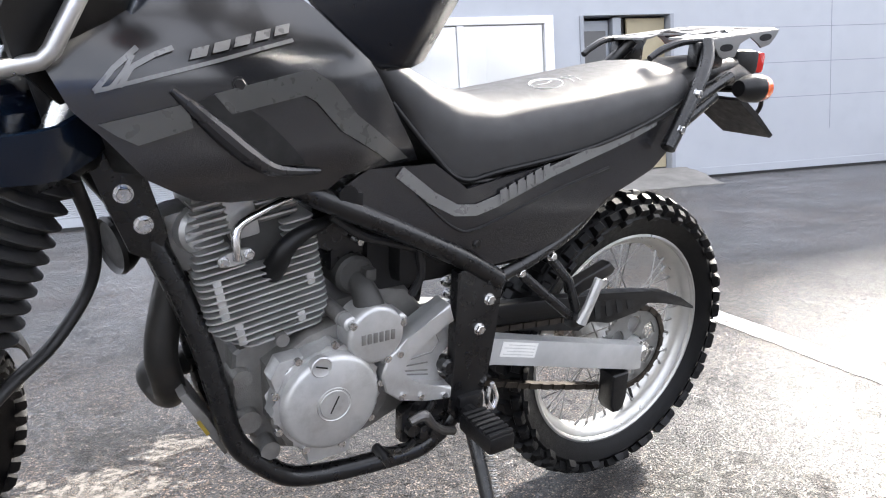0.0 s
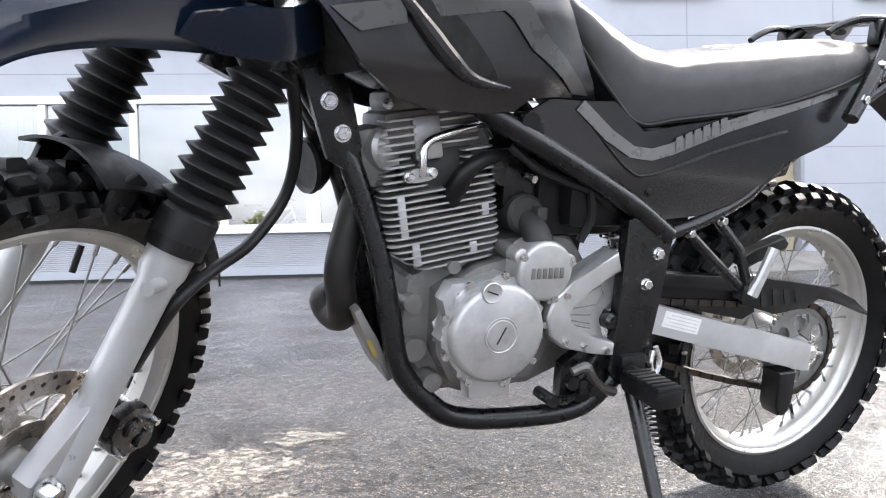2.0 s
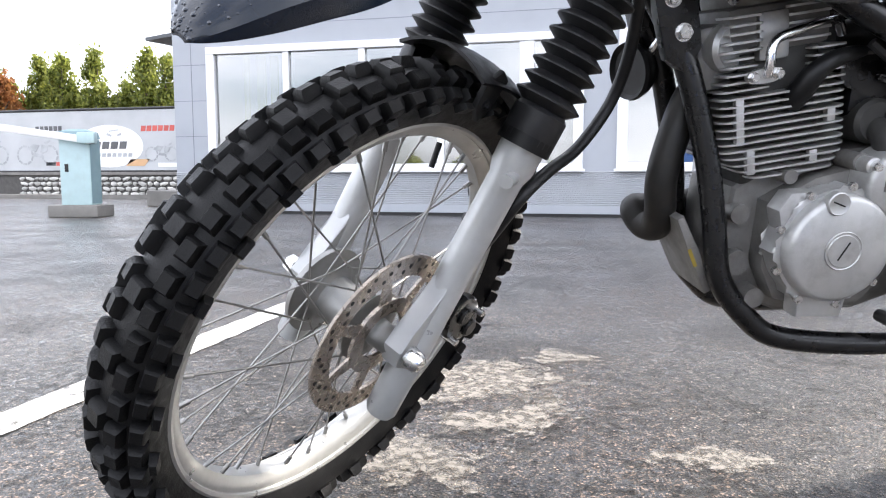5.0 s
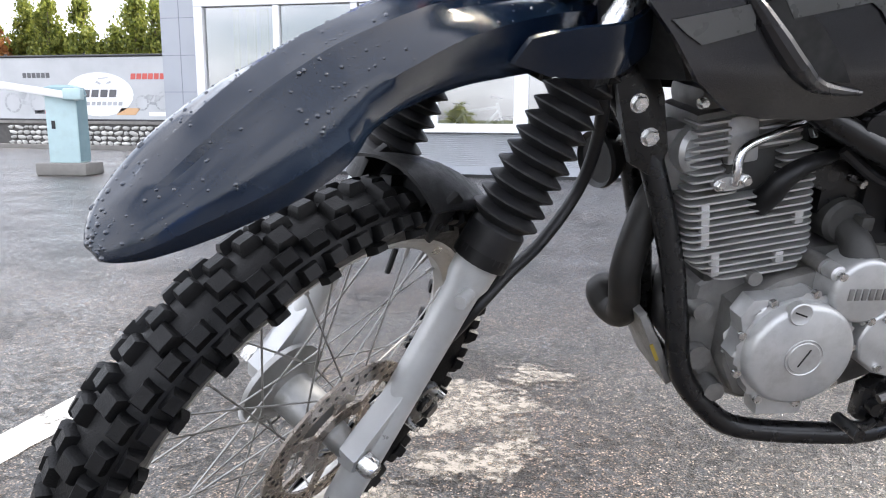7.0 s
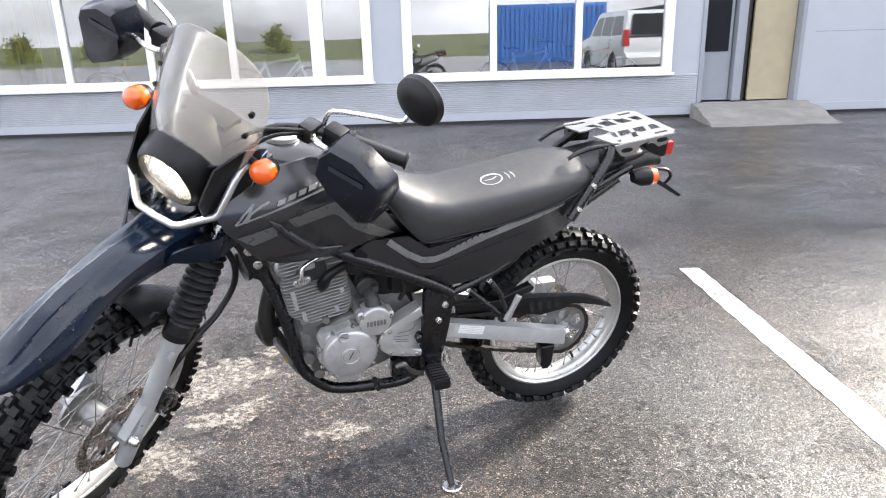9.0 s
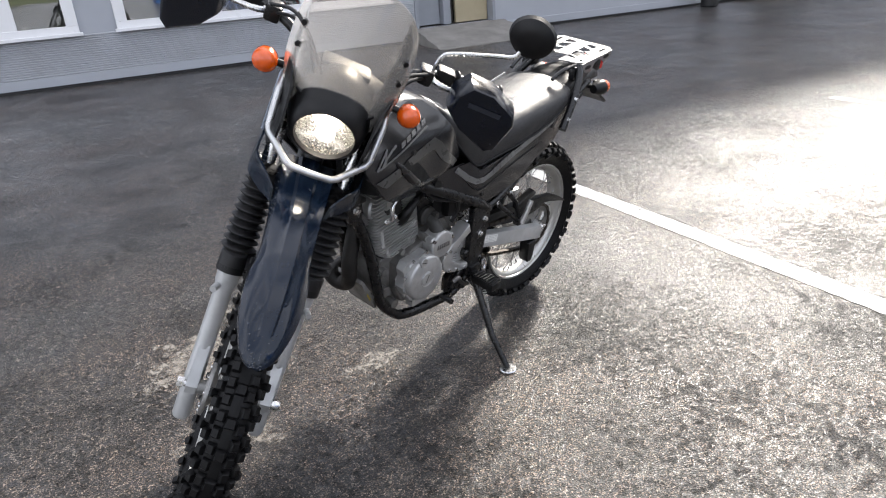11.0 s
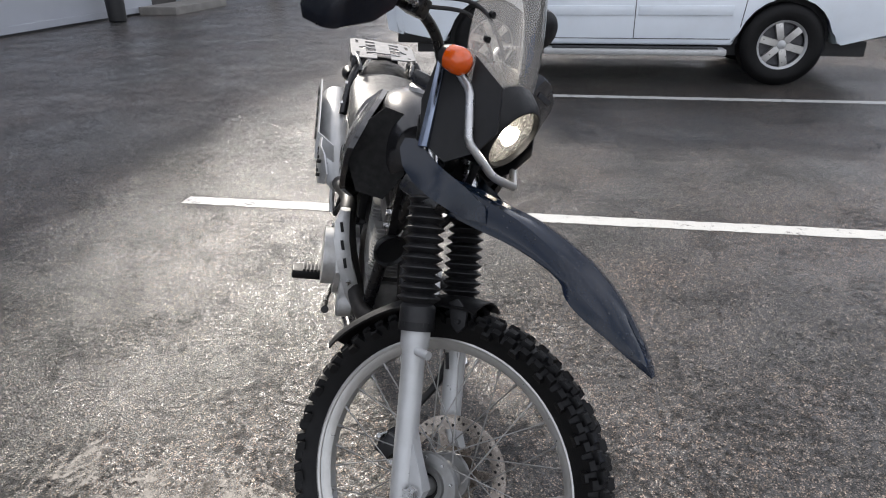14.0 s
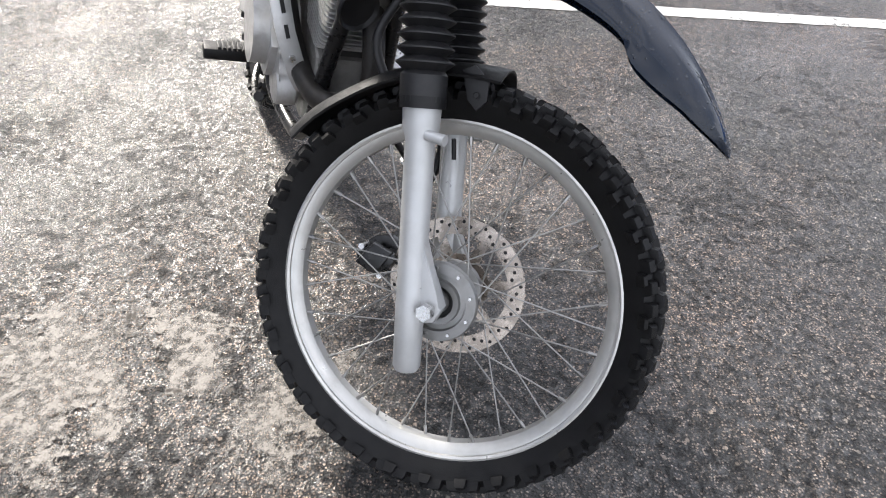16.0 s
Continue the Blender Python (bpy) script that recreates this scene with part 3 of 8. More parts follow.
def bolt(x, z, y0, y1, r=0.006):
    """A hexagon head on a washer."""
    return join(moved(lathe([(0, y0), (r * 1.25, y0), (r * 1.25, y0 + 0.0015), (0, y0 + 0.0015)], 16), Matrix.Translation((x, 0, z))),
                moved(lathe([(0, y0), (r, y0), (r, y1 - 0.001), (r - 0.001, y1), (0, y1)], 6), Matrix.Translation((x, 0, z))))


def panel(outline, yfun, thick, cell=0.02, push=0.0):
    """A curved shell over an (x, z) outline: y = yfun(x, z) + push, thick inwards."""
    bm = bmesh.new()
    bm.faces.new([bm.verts.new((x, 0, z)) for x, z in outline])
    for axis in (0, 2):
        lo, hi = min(p[axis // 2] for p in outline), max(p[axis // 2] for p in outline)
        k = math.floor(lo / cell) + 1
        while k * cell < hi - 1e-5:
            co, no = [0, 0, 0], [0, 0, 0]
            co[axis], no[axis] = k * cell, 1
            bmesh.ops.bisect_plane(bm, geom=bm.verts[:] + bm.edges[:] + bm.faces[:], plane_co=co, plane_no=no, dist=1e-5)
            k += 1
    for v in bm.verts:
        v.co.y = yfun(v.co.x, v.co.z) + push
    front = bm.faces[:]
    for f in front:
        f.normal_update()
        if f.normal.y < 0:
            f.normal_flip()
    back = bmesh.ops.duplicate(bm, geom=bm.verts[:] + bm.edges[:] + bm.faces[:])
    vmap = back["vert_map"]
    edges = [e for e in bm.edges if len(e.link_faces) == 1 and e.verts[0] in vmap and e.verts[1] in vmap]
    fronts = set(front)
    pairs = [(e.verts[0], e.verts[1]) for e in edges if e.link_faces[0] in fronts]
    for g in back["geom"]:
        if isinstance(g, bmesh.types.BMVert):
            g.co.y -= thick
        elif isinstance(g, bmesh.types.BMFace):
            g.normal_flip()
    for a, b in pairs:
        try:
            bm.faces.new((a, b, vmap[b], vmap[a]))
        except ValueError:
            pass
    return bm


def smoothstep(a, b, v):
    t = min(1.0, max(0.0, (v - a) / (b - a)))
    return t * t * (3 - 2 * t)


def band(path, width):
    """The (x, z) outline of a ribbon along a line."""
    left, right = [], []
    for i, (x, z) in enumerate(path):
        a, b = path[max(0, i - 1)], path[min(len(path) - 1, i + 1)]
        d = math.hypot(b[0] - a[0], b[1] - a[1])
        nx, nz = -(b[1] - a[1]) / d, (b[0] - a[0]) / d
        left.append((x + nx * width / 2, z + nz * width / 2))
        right.append((x - nx * width / 2, z - nz * width / 2))
    return left + right[::-1]

# ---- ground and markings ----
GROUND_HALF = 300.0
bm = bmesh.new()
bmesh.ops.create_grid(bm, x_segments=6, y_segments=6, size=GROUND_HALF)
tagged(part("ground", bm, ASPHALT, smooth=0), "damp grey asphalt yard with pale stones and wet sheen", "ground", kind="structure")

edge = random.Random(5)
for x0, y_end in ((2.045, 3.44), (-1.10, 3.54), (5.15, 3.42)):
    b = bmesh.new()
    n_seg = 260
    wob = [edge.uniform(-0.004, 0.004) for _ in range(2 * n_seg + 2)]
    rows = []
    for k in range(n_seg + 1):
        y = y_end - (y_end + 6.0) * k / n_seg
        rows.append([b.verts.new((x0 + wob[k], y + (wob[-k] if k == 0 else 0), 0.0022)), b.verts.new((x0 + 0.112 + wob[n_seg + k], y, 0.0022))])
    for p, q in zip(rows, rows[1:]):
        b.faces.new((p[0], q[0], q[1], p[1]))
    ob = part("parking_line", b, LINEP, smooth=0)
    tagged(ob, "worn white painted parking line on damp asphalt", "road marking", "parking lines", "structure")


def stain(cx, cy, rx, ry, turn=0.0):
    b = bmesh.new()
    bmesh.ops.create_circle(b, segments=40, radius=1.0, cap_ends=True)
    ob = part("ground_stain", b, STAIN, smooth=0)
    ob.matrix_basis = Matrix.Translation((cx, cy, 0.0035)) @ Matrix.Rotation(turn, 4, "Z") @ Matrix.Diagonal((rx, ry, 1, 1))
    return tagged(ob, "pale dried lime stain on the asphalt", "stain", "lime stains", "structure")


stain(-0.14, 2.36, 0.33, 0.30, 0.4)
stain(-0.02, 2.10, 0.24, 0.15, 0.9)
stain(-0.16, 1.86, 0.22, 0.17)
stain(0.36, 1.97, 0.17, 0.07, 0.2)
stain(0.05, 2.62, 0.17, 0.11)

# ---- showroom building ----
WY = 10.352         # face of the long wall
TOP = 7.6


def wall_pieces(x0, x1, z0, z1, openings, y0, y1):
    """A wall along x with rectangular openings (x0, x1, z0, z1) that go through it."""
    xs = sorted({x0, x1, *(v for o in openings for v in o[:2])})
    out = []
    for a, b in zip(xs, xs[1:]):
        cut = sorted((o[2], o[3]) for o in openings if o[0] <= a + 1e-6 and o[1] >= b - 1e-6)
        z = z0
        for lo, hi in cut:
            if lo > z + 1e-6:
                out.append(box(a, b, y0, y1, z, lo))
            z = hi
        if z < z1:
            out.append(box(a, b, y0, y1, z, z1))
    return join(*out)


WINDOWS = [(-5.70, -0.08, 0.74, 2.47, (-4.44, -3.23, -2.04, -0.80)), (0.51, 4.38, 0.74, 2.47, (1.78, 3.04))]
UPPER = [(x, x + 1.35, 4.05, 5.45, (x + 0.68,)) for x in (-4.6, -1.9, 1.15, 3.6, 7.4, 10.4)]
DOORS = [(4.88, 6.42, 0.20, 2.55), (13.2, 14.4, 0.12, 2.4), (19.4, 20.6, 0.0, 2.5)]
openings = [w[:4] for w in WINDOWS + UPPER] + DOORS
wall = tagged(part("wall_north", wall_pieces(-6.364, 34.0, 0.0, TOP, openings, WY, WY + 0.28), WALLM, smooth=0),
              "pale blue-grey panel wall of a showroom", "wall", kind="structure")
tagged(part("wall_west", box(-6.364, -6.084, WY + 0.2805, 22.0, 0, TOP), WALLM, smooth=0), "pale grey end wall of the showroom", "wall", kind="structure")
tagged(part("wall_back", box(-6.08, 34.0, 21.7, 22.0, 0, TOP), INSIDE, smooth=0), "plain back wall of the showroom", "wall", kind="structure")
tagged(part("wall_east", box(34.0, 34.3, WY, 22.0, 0, TOP), WALLM, smooth=0), "plain end wall of the showroom", "wall", kind="structure")
tagged(part("roof", box(-6.5, 34.4, WY - 0.12, 22.1, TOP, TOP + 0.25), WALLM, smooth=0), "flat roof of the showroom", "roof", kind="structure")
tagged(part("floor", box(-6.08, 33.9, WY + 0.285, 21.6, 0.02, 0.20), INFLOOR, smooth=0), "brownish showroom floor", "floor", kind="structure")
tagged(part("ceiling", box(-6.08, 33.9, WY + 0.285, 21.6, 3.1, 3.3), INSIDE, smooth=0), "plain showroom ceiling", "ceiling", kind="structure")
tagged(part("wall_partition", box(4.60, 4.72, WY + 0.29, 21.6, 0.2, 3.1), INSIDE, smooth=0), "inner wall beside the entrance", "wall", kind="structure")
tagged(part("wall_room", box(-6.08, 4.60, 14.2, 14.35, 0.2, 3.1), INSIDE, smooth=0), "inner wall of the display room", "wall", kind="structure")
tagged(part("wall_entry", box(4.72, 12.0, 12.6, 12.75, 0.2, 3.1), INSIDE, smooth=0), "inner wall behind the entrance", "wall", kind="structure")

# ribbed cladding below the windows, plinth board and panel joints
for a, b in ((-6.364, 4.86), (6.46, 13.1), (14.5, 19.3)):
    ribbed = a < 0
    prof = [(WY - 0.004, 0.165)]
    z = 0.17
    while z < 0.64:
        prof += [(WY - 0.016, z + 0.004), (WY - 0.016, z + 0.020), (WY - 0.005, z + 0.024)]
        z += 0.028
    prof.append((WY - 0.004, z))
    ring = lambda x: [(x, y, zz) for y, zz in prof]
    bm = loft([ring(a), ring(b)], caps=False, closed=False)
    if ribbed:
        tagged(part("cladding", bm, WALLLOW, smooth=0), "ribbed pale grey cladding strip under the windows", "cladding", "wall cladding", "structure")
    tagged(part("baseboard", box(a, b, WY - 0.035, WY - 0.0045, 0.045, 0.165, 0.004), WALLM, smooth=0), "pale grey plinth board along the wall", "baseboard", "plinth boards", "structure")
    # solid black strip in place of the shaded gap below the board
    tagged(part("trim", box(a, b, WY - 0.02, WY - 0.001, 0.0, 0.045), CARBLACK, smooth=0), "black strip painting the shade under the plinth board", "trim", "plinth gaps", "structure")
bm = bmesh.new()
joints = []
for z in (2.86, 3.40, 3.94, 5.55):
    joints.append(box(-6.36, 34, WY - 0.0025, WY + 0.002, z, z + 0.008))
for x in (-6.05, 0.22, 4.66, 6.9, 9.3, 11.7, 15.2, 17.4):
    joints.append(box(x, x + 0.008, WY - 0.003, WY + 0.002, 2.86, TOP))
for x in (-6.05, 9.3, 11.7, 17.4):
    joints.append(box(x, x + 0.008, WY - 0.003, WY + 0.002, 0.66, 2.86))
for z in (1.2, 1.75, 2.3):
    joints.append(box(-6.36, -5.80, WY - 0.003, WY + 0.002, z, z + 0.008))
    joints.append(box(6.6, 13.0, WY - 0.003, WY + 0.002, z, z + 0.008))
tagged(part("panel_joint", join(*joints), JOINT, smooth=0), "thin joints between the wall panels", "trim", kind="structure")


def window(name, x0, x1, z0, z1, mullions, casing=0.14):
    w = thing(name, "white-framed shop window with dark reflecting panes", "window", kind="structure")
    c = casing
    for nm, bb in (("window_frame", (x0 - c / 2, x1 + c / 2, z1 - 0.02, z1 + c / 2 + 0.02)), ("window_frame", (x0 - c / 2, x1 + c / 2, z0 - c / 2 - 0.02, z0 + 0.02))):
        part(nm, box(bb[0], bb[1], WY - 0.045, WY + 0.06, bb[2], bb[3], 0.006), FRAMEW, w, smooth=0)
    for xa in (x0 - c / 2, x1 - c / 2):
        part("window_frame", box(xa, xa + c, WY - 0.042, WY + 0.06, z0 + 0.02, z1 - 0.02, 0.006), FRAMEW, w, smooth=0)
    part("window_sill", box(x0 - c / 2 - 0.03, x1 + c / 2 + 0.03, WY - 0.09, WY - 0.045, z0 - c / 2 - 0.035, z0 - c / 2 + 0.005, 0.005), FRAMEW, w, smooth=0)
    edges = [x0 + c / 2, *mullions, x1 - c / 2]
    for m_ in mullions:
        wide = 0.10 if abs(m_ + 0.80) < 0.01 else 0.05
        part("mullion", box(m_ - wide, m_ + wide, WY - 0.03, WY + 0.06, z0 + 0.02, z1 - 0.02, 0.006), FRAMEW, w, smooth=0)
    for a, b in zip(edges, edges[1:]):
        bm = bmesh.new()
        bm.faces.new([bm.verts.new(p) for p in ((a, WY + 0.02, z0), (b, WY + 0.02, z0), (b, WY + 0.02, z1), (a, WY + 0.02, z1))])
        pane = part("pane", bm, WINGLASS, w, "reflecting window glass", smooth=0)
        pane.visible_shadow = False
    return w


for i, wdw in enumerate(WINDOWS + UPPER):
    window(f"window_{i + 1}", *wdw)

# entrance: grey leaf, dark sheet for the gap's shade, beige panel, step and ramp
door = thing("door_1", "open grey entrance door with beige panel in a deep recess", "door", kind="structure")
part("door_frame", box(4.875, 4.94, WY - 0.02, WY + 0.30, 0.2, 2.55, 0.005), GREYDOOR, door, smooth=0)
part("door_frame", box(6.37, 6.43, WY - 0.02, WY + 0.30, 0.2, 2.55, 0.005), GREYDOOR, door, smooth=0)
leaf = part("door_leaf", box(4.95, 5.42, WY + 0.16, WY + 0.21, 0.23, 2.5, 0.004), GREYDOOR, door, "grey door leaf with glass", smooth=0)
part("pane", box(5.0, 5.37, WY + 0.15, WY + 0.158, 0.95, 2.35), CARGLASS, leaf, "dark door glass", smooth=0)
part("door_panel", box(5.44, 5.58, WY + 0.05, WY + 0.24, 0.22, 2.52, 0.01), GREYDOOR, door, "grey side panel", smooth=0)
part("door_panel", box(5.60, 5.71, WY + 0.22, WY + 0.26, 0.22, 2.52), DARKDOOR, door, "dark sheet painting the shade of the gap beside the beige panel", smooth=0)
part("door_panel", box(5.72, 6.36, WY + 0.14, WY + 0.19, 0.22, 2.52, 0.006), BEIGE, door, "beige panel", smooth=0)
chip = random.Random(8)
rows = []
for k in range(13):
    v = k / 12
    y = WY - 0.04 - 1.24 * v
    top = 0.21 - 0.05 * smoothstep(0.0, 0.35, v) - 0.152 * smoothstep(0.30, 1.0, v)
    x0, x1 = 4.80 - 0.18 * v + chip.uniform(-0.025, 0.025), 6.56 - 0.14 * v + chip.uniform(-0.03, 0.03)
    line = [(x0 + (x1 - x0) * j / 14, y + (chip.uniform(-0.03, 0.03) if k == 12 else 0.0), max(0.006, top + chip.uniform(-0.006, 0.006))) for j in range(15)]
    rows.append(line + [(x1 + 0.01, y, -0.01), (x0 - 0.01, y, -0.01)])
bm = loft(rows)
tagged(part("entrance_ramp", bm, CONCRETE, smooth=20), "worn grey concrete ramp before the entrance", "ramp", kind="structure")
door = thing("door_2", "dark brown steel door with a concrete step", "door", kind="structure")
part("door_leaf", box(13.22, 14.38, WY + 0.10, WY + 0.16, 0.12, 2.4, 0.005), DARKDOOR, door, smooth=0)
part("step", box(12.6, 14.9, WY - 0.9, WY - 0.045, 0.0, 0.16, 0.01), CONCRETE, door, "concrete doorstep", smooth=0)
door = thing("door_3", "open doorway with a beige side wall", "door", kind="structure")
part("door_panel", box(19.8, 20.6, WY + 0.30, WY + 0.34, 0.0, 2.5), BEIGE, door, smooth=0)
part("door_frame", box(19.34, 19.42, WY - 0.03, WY + 0.3, 0, 2.55), GREYDOOR, door, smooth=0)
part("step", box(19.3, 21.0, WY - 0.5, WY - 0.04, 0.0, 0.12, 0.01), CONCRETE, door, smooth=0)
door = thing("door_4", "pale grey panelled double door in the wall", "door", kind="structure")
part("door_leaf", box(16.2, 17.35, WY - 0.03, WY - 0.005, 0.1, 2.5, 0.005), GREYDOOR, door, smooth=0)
part("door_leaf", box(17.45, 19.0, WY - 0.03, WY - 0.005, 0.1, 2.5, 0.005), WALLLOW, door, smooth=0)
coil = thing("hung_cable", "dark coiled cable hung on the wall", "cable", Matrix.Translation((14.72, WY - 0.05, 0.75)))
hang = random.Random(4)
for k in range(7):
    w, h = 0.14 + 0.03 * hang.random(), 0.75 + 0.25 * hang.random()
    part("loop", tube([(w * math.cos(q) + 0.02 * hang.uniform(-1, 1), -0.02 - 0.015 * k * 0.3, 0.35 + h * math.sin(q) - 0.25 * h) for q in [2 * math.pi * j / 18 for j in range(19)]], 0.016, 8), CARBLACK, coil)
part("hook", tube([(0, 0.05, 1.02), (0, -0.04, 1.00), (0, -0.06, 1.06)], 0.012, 8), CARBLACK, coil)
bin_ = thing("litter_bin", "black round litter bin standing against the wall", "bin", Matrix.Translation((11.3, 9.95, 0)))
part("body", moved(lathe([(0, 0.0), (0.15, 0.0), (0.165, 0.02), (0.18, 0.62), (0.0, 0.62)], 24), Matrix.Rotation(radians(90), 4, "X")), CARBLACK, bin_)
part("lid", moved(lathe([(0, 0.60), (0.20, 0.60), (0.20, 0.66), (0.05, 0.72), (0, 0.72)], 24), Matrix.Rotation(radians(90), 4, "X")), CARBLACK, bin_)

# ---- far side: barrier, stone wall, banner, trees ----
TEAL = material("pale_teal_paint", (0.42, 0.55, 0.56), 0.45, 0.0, 0.06, 5, dirt=(0.3, 0.32, 0.3), dirt_amount=0.2)
# TEAL darkened: the cabinet side's shade put into colour; the hood shares it
TEALDARK = material("darkened_teal", (0.20, 0.30, 0.32), 0.5, 0.0, 0.06, 5)
BOOM = material("white_boom_paint", (0.75, 0.74, 0.73), 0.45, 0.0, 0.06, 4, dirt=(0.55, 0.42, 0.4), dirt_amount=0.25, dirt_scale=2)
barrier = thing("boom_barrier", "pale teal boom barrier on a concrete foot", "barrier", pose(-6.95, 8.95, 0, 0, 0, 14))
part("foot", box(-0.34, 0.34, -0.28, 0.24, 0, 0.17, 0.02), CONCRETE, barrier, "rough concrete foot")
cab = part("cabinet", box(-0.21, 0.21, -0.15, 0.15, 0.17, 1.12, 0.012), TEAL, barrier)
# thin sheet that colours in the cabinet's shaded side
part("side_panel", box(0.212, 0.216, -0.14, 0.14, 0.19, 1.08), TEALDARK, barrier)
part("cover", loft([[(-0.22, -0.16, 1.10), (0.22, -0.16, 1.10), (0.22, 0.16, 1.10), (-0.22, 0.16, 1.10)], [(-0.20, -0.14, 1.19), (0.20, -0.14, 1.19), (0.20, 0.14, 1.19), (-0.20, 0.14, 1.19)], [(-0.10, -0.08, 1.225), (0.10, -0.08, 1.225), (0.10, 0.08, 1.225), (-0.10, 0.08, 1.225)]]), TEALDARK, barrier, "darker hood")
part("lock", box(-0.14, -0.09, -0.158, -0.149, 0.63, 0.74, 0.004), CARBLACK, cab)
part("boom", moved(box(-5.2, 0.28, -0.26, -0.19, -0.05, 0.05, 0.01), Matrix.Translation((0, 0, 1.10)) @ Matrix.Rotation(radians(8.0), 4, "Y")), BOOM, barrier, "long white boom")
part("counterweight", box(0.10, 0.34, -0.275, -0.165, 1.02, 1.17, 0.02), TEAL, barrier)

FY = 20.0
rw = part("wall_stone", box(-46, -4.0, FY, FY + 0.5, 0, 0.70), MORTAR, smooth=0)
tagged(rw, "low wall of pale rubble stones", "wall", kind="structure")
rnd = random.Random(11)


def rubble(seed):
    r = random.Random(seed)
    b = bmesh.new()
    bmesh.ops.create_icosphere(b, subdivisions=1, radius=1.0)
    for v in b.verts:
        v.co *= r.uniform(0.82, 1.1)
        v.co.x = max(-0.9, min(0.9, v.co.x))
        v.co.z = max(-0.85, min(0.85, v.co.z))
    return finish(b, 60)


stones = []
for k in range(7):
    me = rubble(k)
    me.materials.append(STONE)
    stones.append(me)
z = 0.085
while z < 0.68:
    x = -26.0 + rnd.uniform(0, 0.2)
    h = rnd.uniform(0.075, 0.10)
    while x < -6.0:
        w = rnd.uniform(0.09, 0.20)
        if x > -19.0:
            ob = new("stone", rnd.choice(stones))
            ob.parent = rw
            ob.matrix_basis = Matrix.Translation((x + w, FY - 0.01, z)) @ Matrix.Rotation(rnd.uniform(-0.3, 0.3), 4, "Y") @ Matrix.Diagonal((w, 0.08, h * rnd.uniform(0.85, 1.1), 1))
        x += 2 * w * 0.97
    z += 2 * h * 0.92
tagged(part("wall_cap", box(-46, -4.0, FY - 0.06, FY + 0.56, 0.70, 0.80, 0.01), CONCRETE, smooth=0), "grey coping on the stone wall", "coping", kind="structure")
kerb_y = 17.2
tagged(part("kerb", box(-40, -8.2, kerb_y, kerb_y + 0.15, 0, 0.12, 0.01), CONCRETE, smooth=0), "pale concrete kerb", "kerb", kind="structure")
tagged(part("plinth_block", box(-8.6, -6.5, 12.6, 13.6, 0, 0.32, 0.03), CONCRETE, smooth=0), "worn concrete block beside the building", "concrete block", kind="structure")

banner = thing("banner_fence", "long printed grey banner stretched on a fence", "banner")
part("cloth", box(-40, -4.2, FY + 0.22, FY + 0.235, 0.85, 2.85), BANNER, banner, smooth=0)
for zz in (0.82, 2.86):
    part("rail", rod((-40, FY + 0.23, zz), (-4.2, FY + 0.23, zz), 0.045, 8), CARBLACK, banner)
for k in range(13):
    part("post", rod((-40 + 3 * k, FY + 0.29, 0.78), (-40 + 3 * k, FY + 0.29, 2.95), 0.04, 8), CARBLACK, banner)
PALE = material("banner_white", (0.80, 0.80, 0.79), 0.55, 0.0, 0.05, 2)
MIDG = material("banner_grey_print", (0.37, 0.38, 0.39), 0.55, 0.0, 0.3, 3)
DARKP = material("banner_dark_print", (0.10, 0.10, 0.105), 0.55, 0.0, 0.2, 3)
REDP = material("banner_red_print", (0.55, 0.10, 0.08), 0.55, 0.0, 0.1, 3)
PEACH = material("banner_orange_print", (0.62, 0.38, 0.20), 0.55, 0.0, 0.1, 3)
BLUEP = material("banner_blue_print", (0.20, 0.30, 0.50), 0.55, 0.0, 0.1, 3)


def print_shape(name, pts, mat, d, label):
    b = prism(pts, FY + 0.22 - d, FY + 0.2245 - d)
    return part(name, b, mat, banner, label, smooth=0)


def oval(cx, cz, rx, rz, n=28):
    return [(cx + rx * math.cos(2 * math.pi * k / n), cz + rz * math.sin(2 * math.pi * k / n)) for k in range(n)]


def bar(x0, x1, z0, z1, slant=0.0):
    return [(x0, z0), (x1, z0), (x1 + slant, z1), (x0 + slant, z1)]


for cx in (-15.5, -30.0):
    print_shape("emblem", oval(cx, 1.65, 1.28, 0.70), PALE, 0.008, "white oval of the shop's mark")
    for k in range(4):
        print_shape("emblem_letter", bar(cx - 0.62 + 0.33 * k, cx - 0.36 + 0.33 * k, 1.56, 1.80, 0.05), DARKP, 0.014, "plain dark bar for a letter")
    for k in range(7):
        print_shape("emblem_letter", bar(cx - 0.50 + 0.20 * k, cx - 0.36 + 0.20 * k, 1.30, 1.42, 0.02), MIDG, 0.014, "plain grey bar for a letter")
    for pts_ in ([(-0.10, 2.02), (0.06, 1.96), (0.12, 2.0), (-0.04, 2.08)], [(0.0, 2.12), (0.36, 2.16), (0.40, 2.20), (0.02, 2.16)], [(0.30, 1.98), (0.46, 2.0), (0.48, 2.08), (0.34, 2.04)]):
        print_shape("emblem_figure", [(cx + u, v) for u, v in pts_], MIDG, 0.014, "grey stroke of the mark's plain sketch")
for k in range(6):
    print_shape("brand_block", bar(-14.3 + 0.21 * k, -14.13 + 0.21 * k, 2.12, 2.30, 0.03), REDP, 0.008, "plain red bar for a brand letter")
    print_shape("brand_block", bar(-18.35 + 0.18 * k, -18.21 + 0.18 * k, 2.18, 2.34, 0.0), DARKP, 0.008, "plain dark bar for a brand letter")
print_shape("brand_block", bar(-13.7, -12.6, 0.97, 1.10), PALE, 0.008, "plain white bar")
print_shape("brand_block", bar(-17.6, -17.05, 1.02, 1.14), REDP, 0.008, "plain red bar")
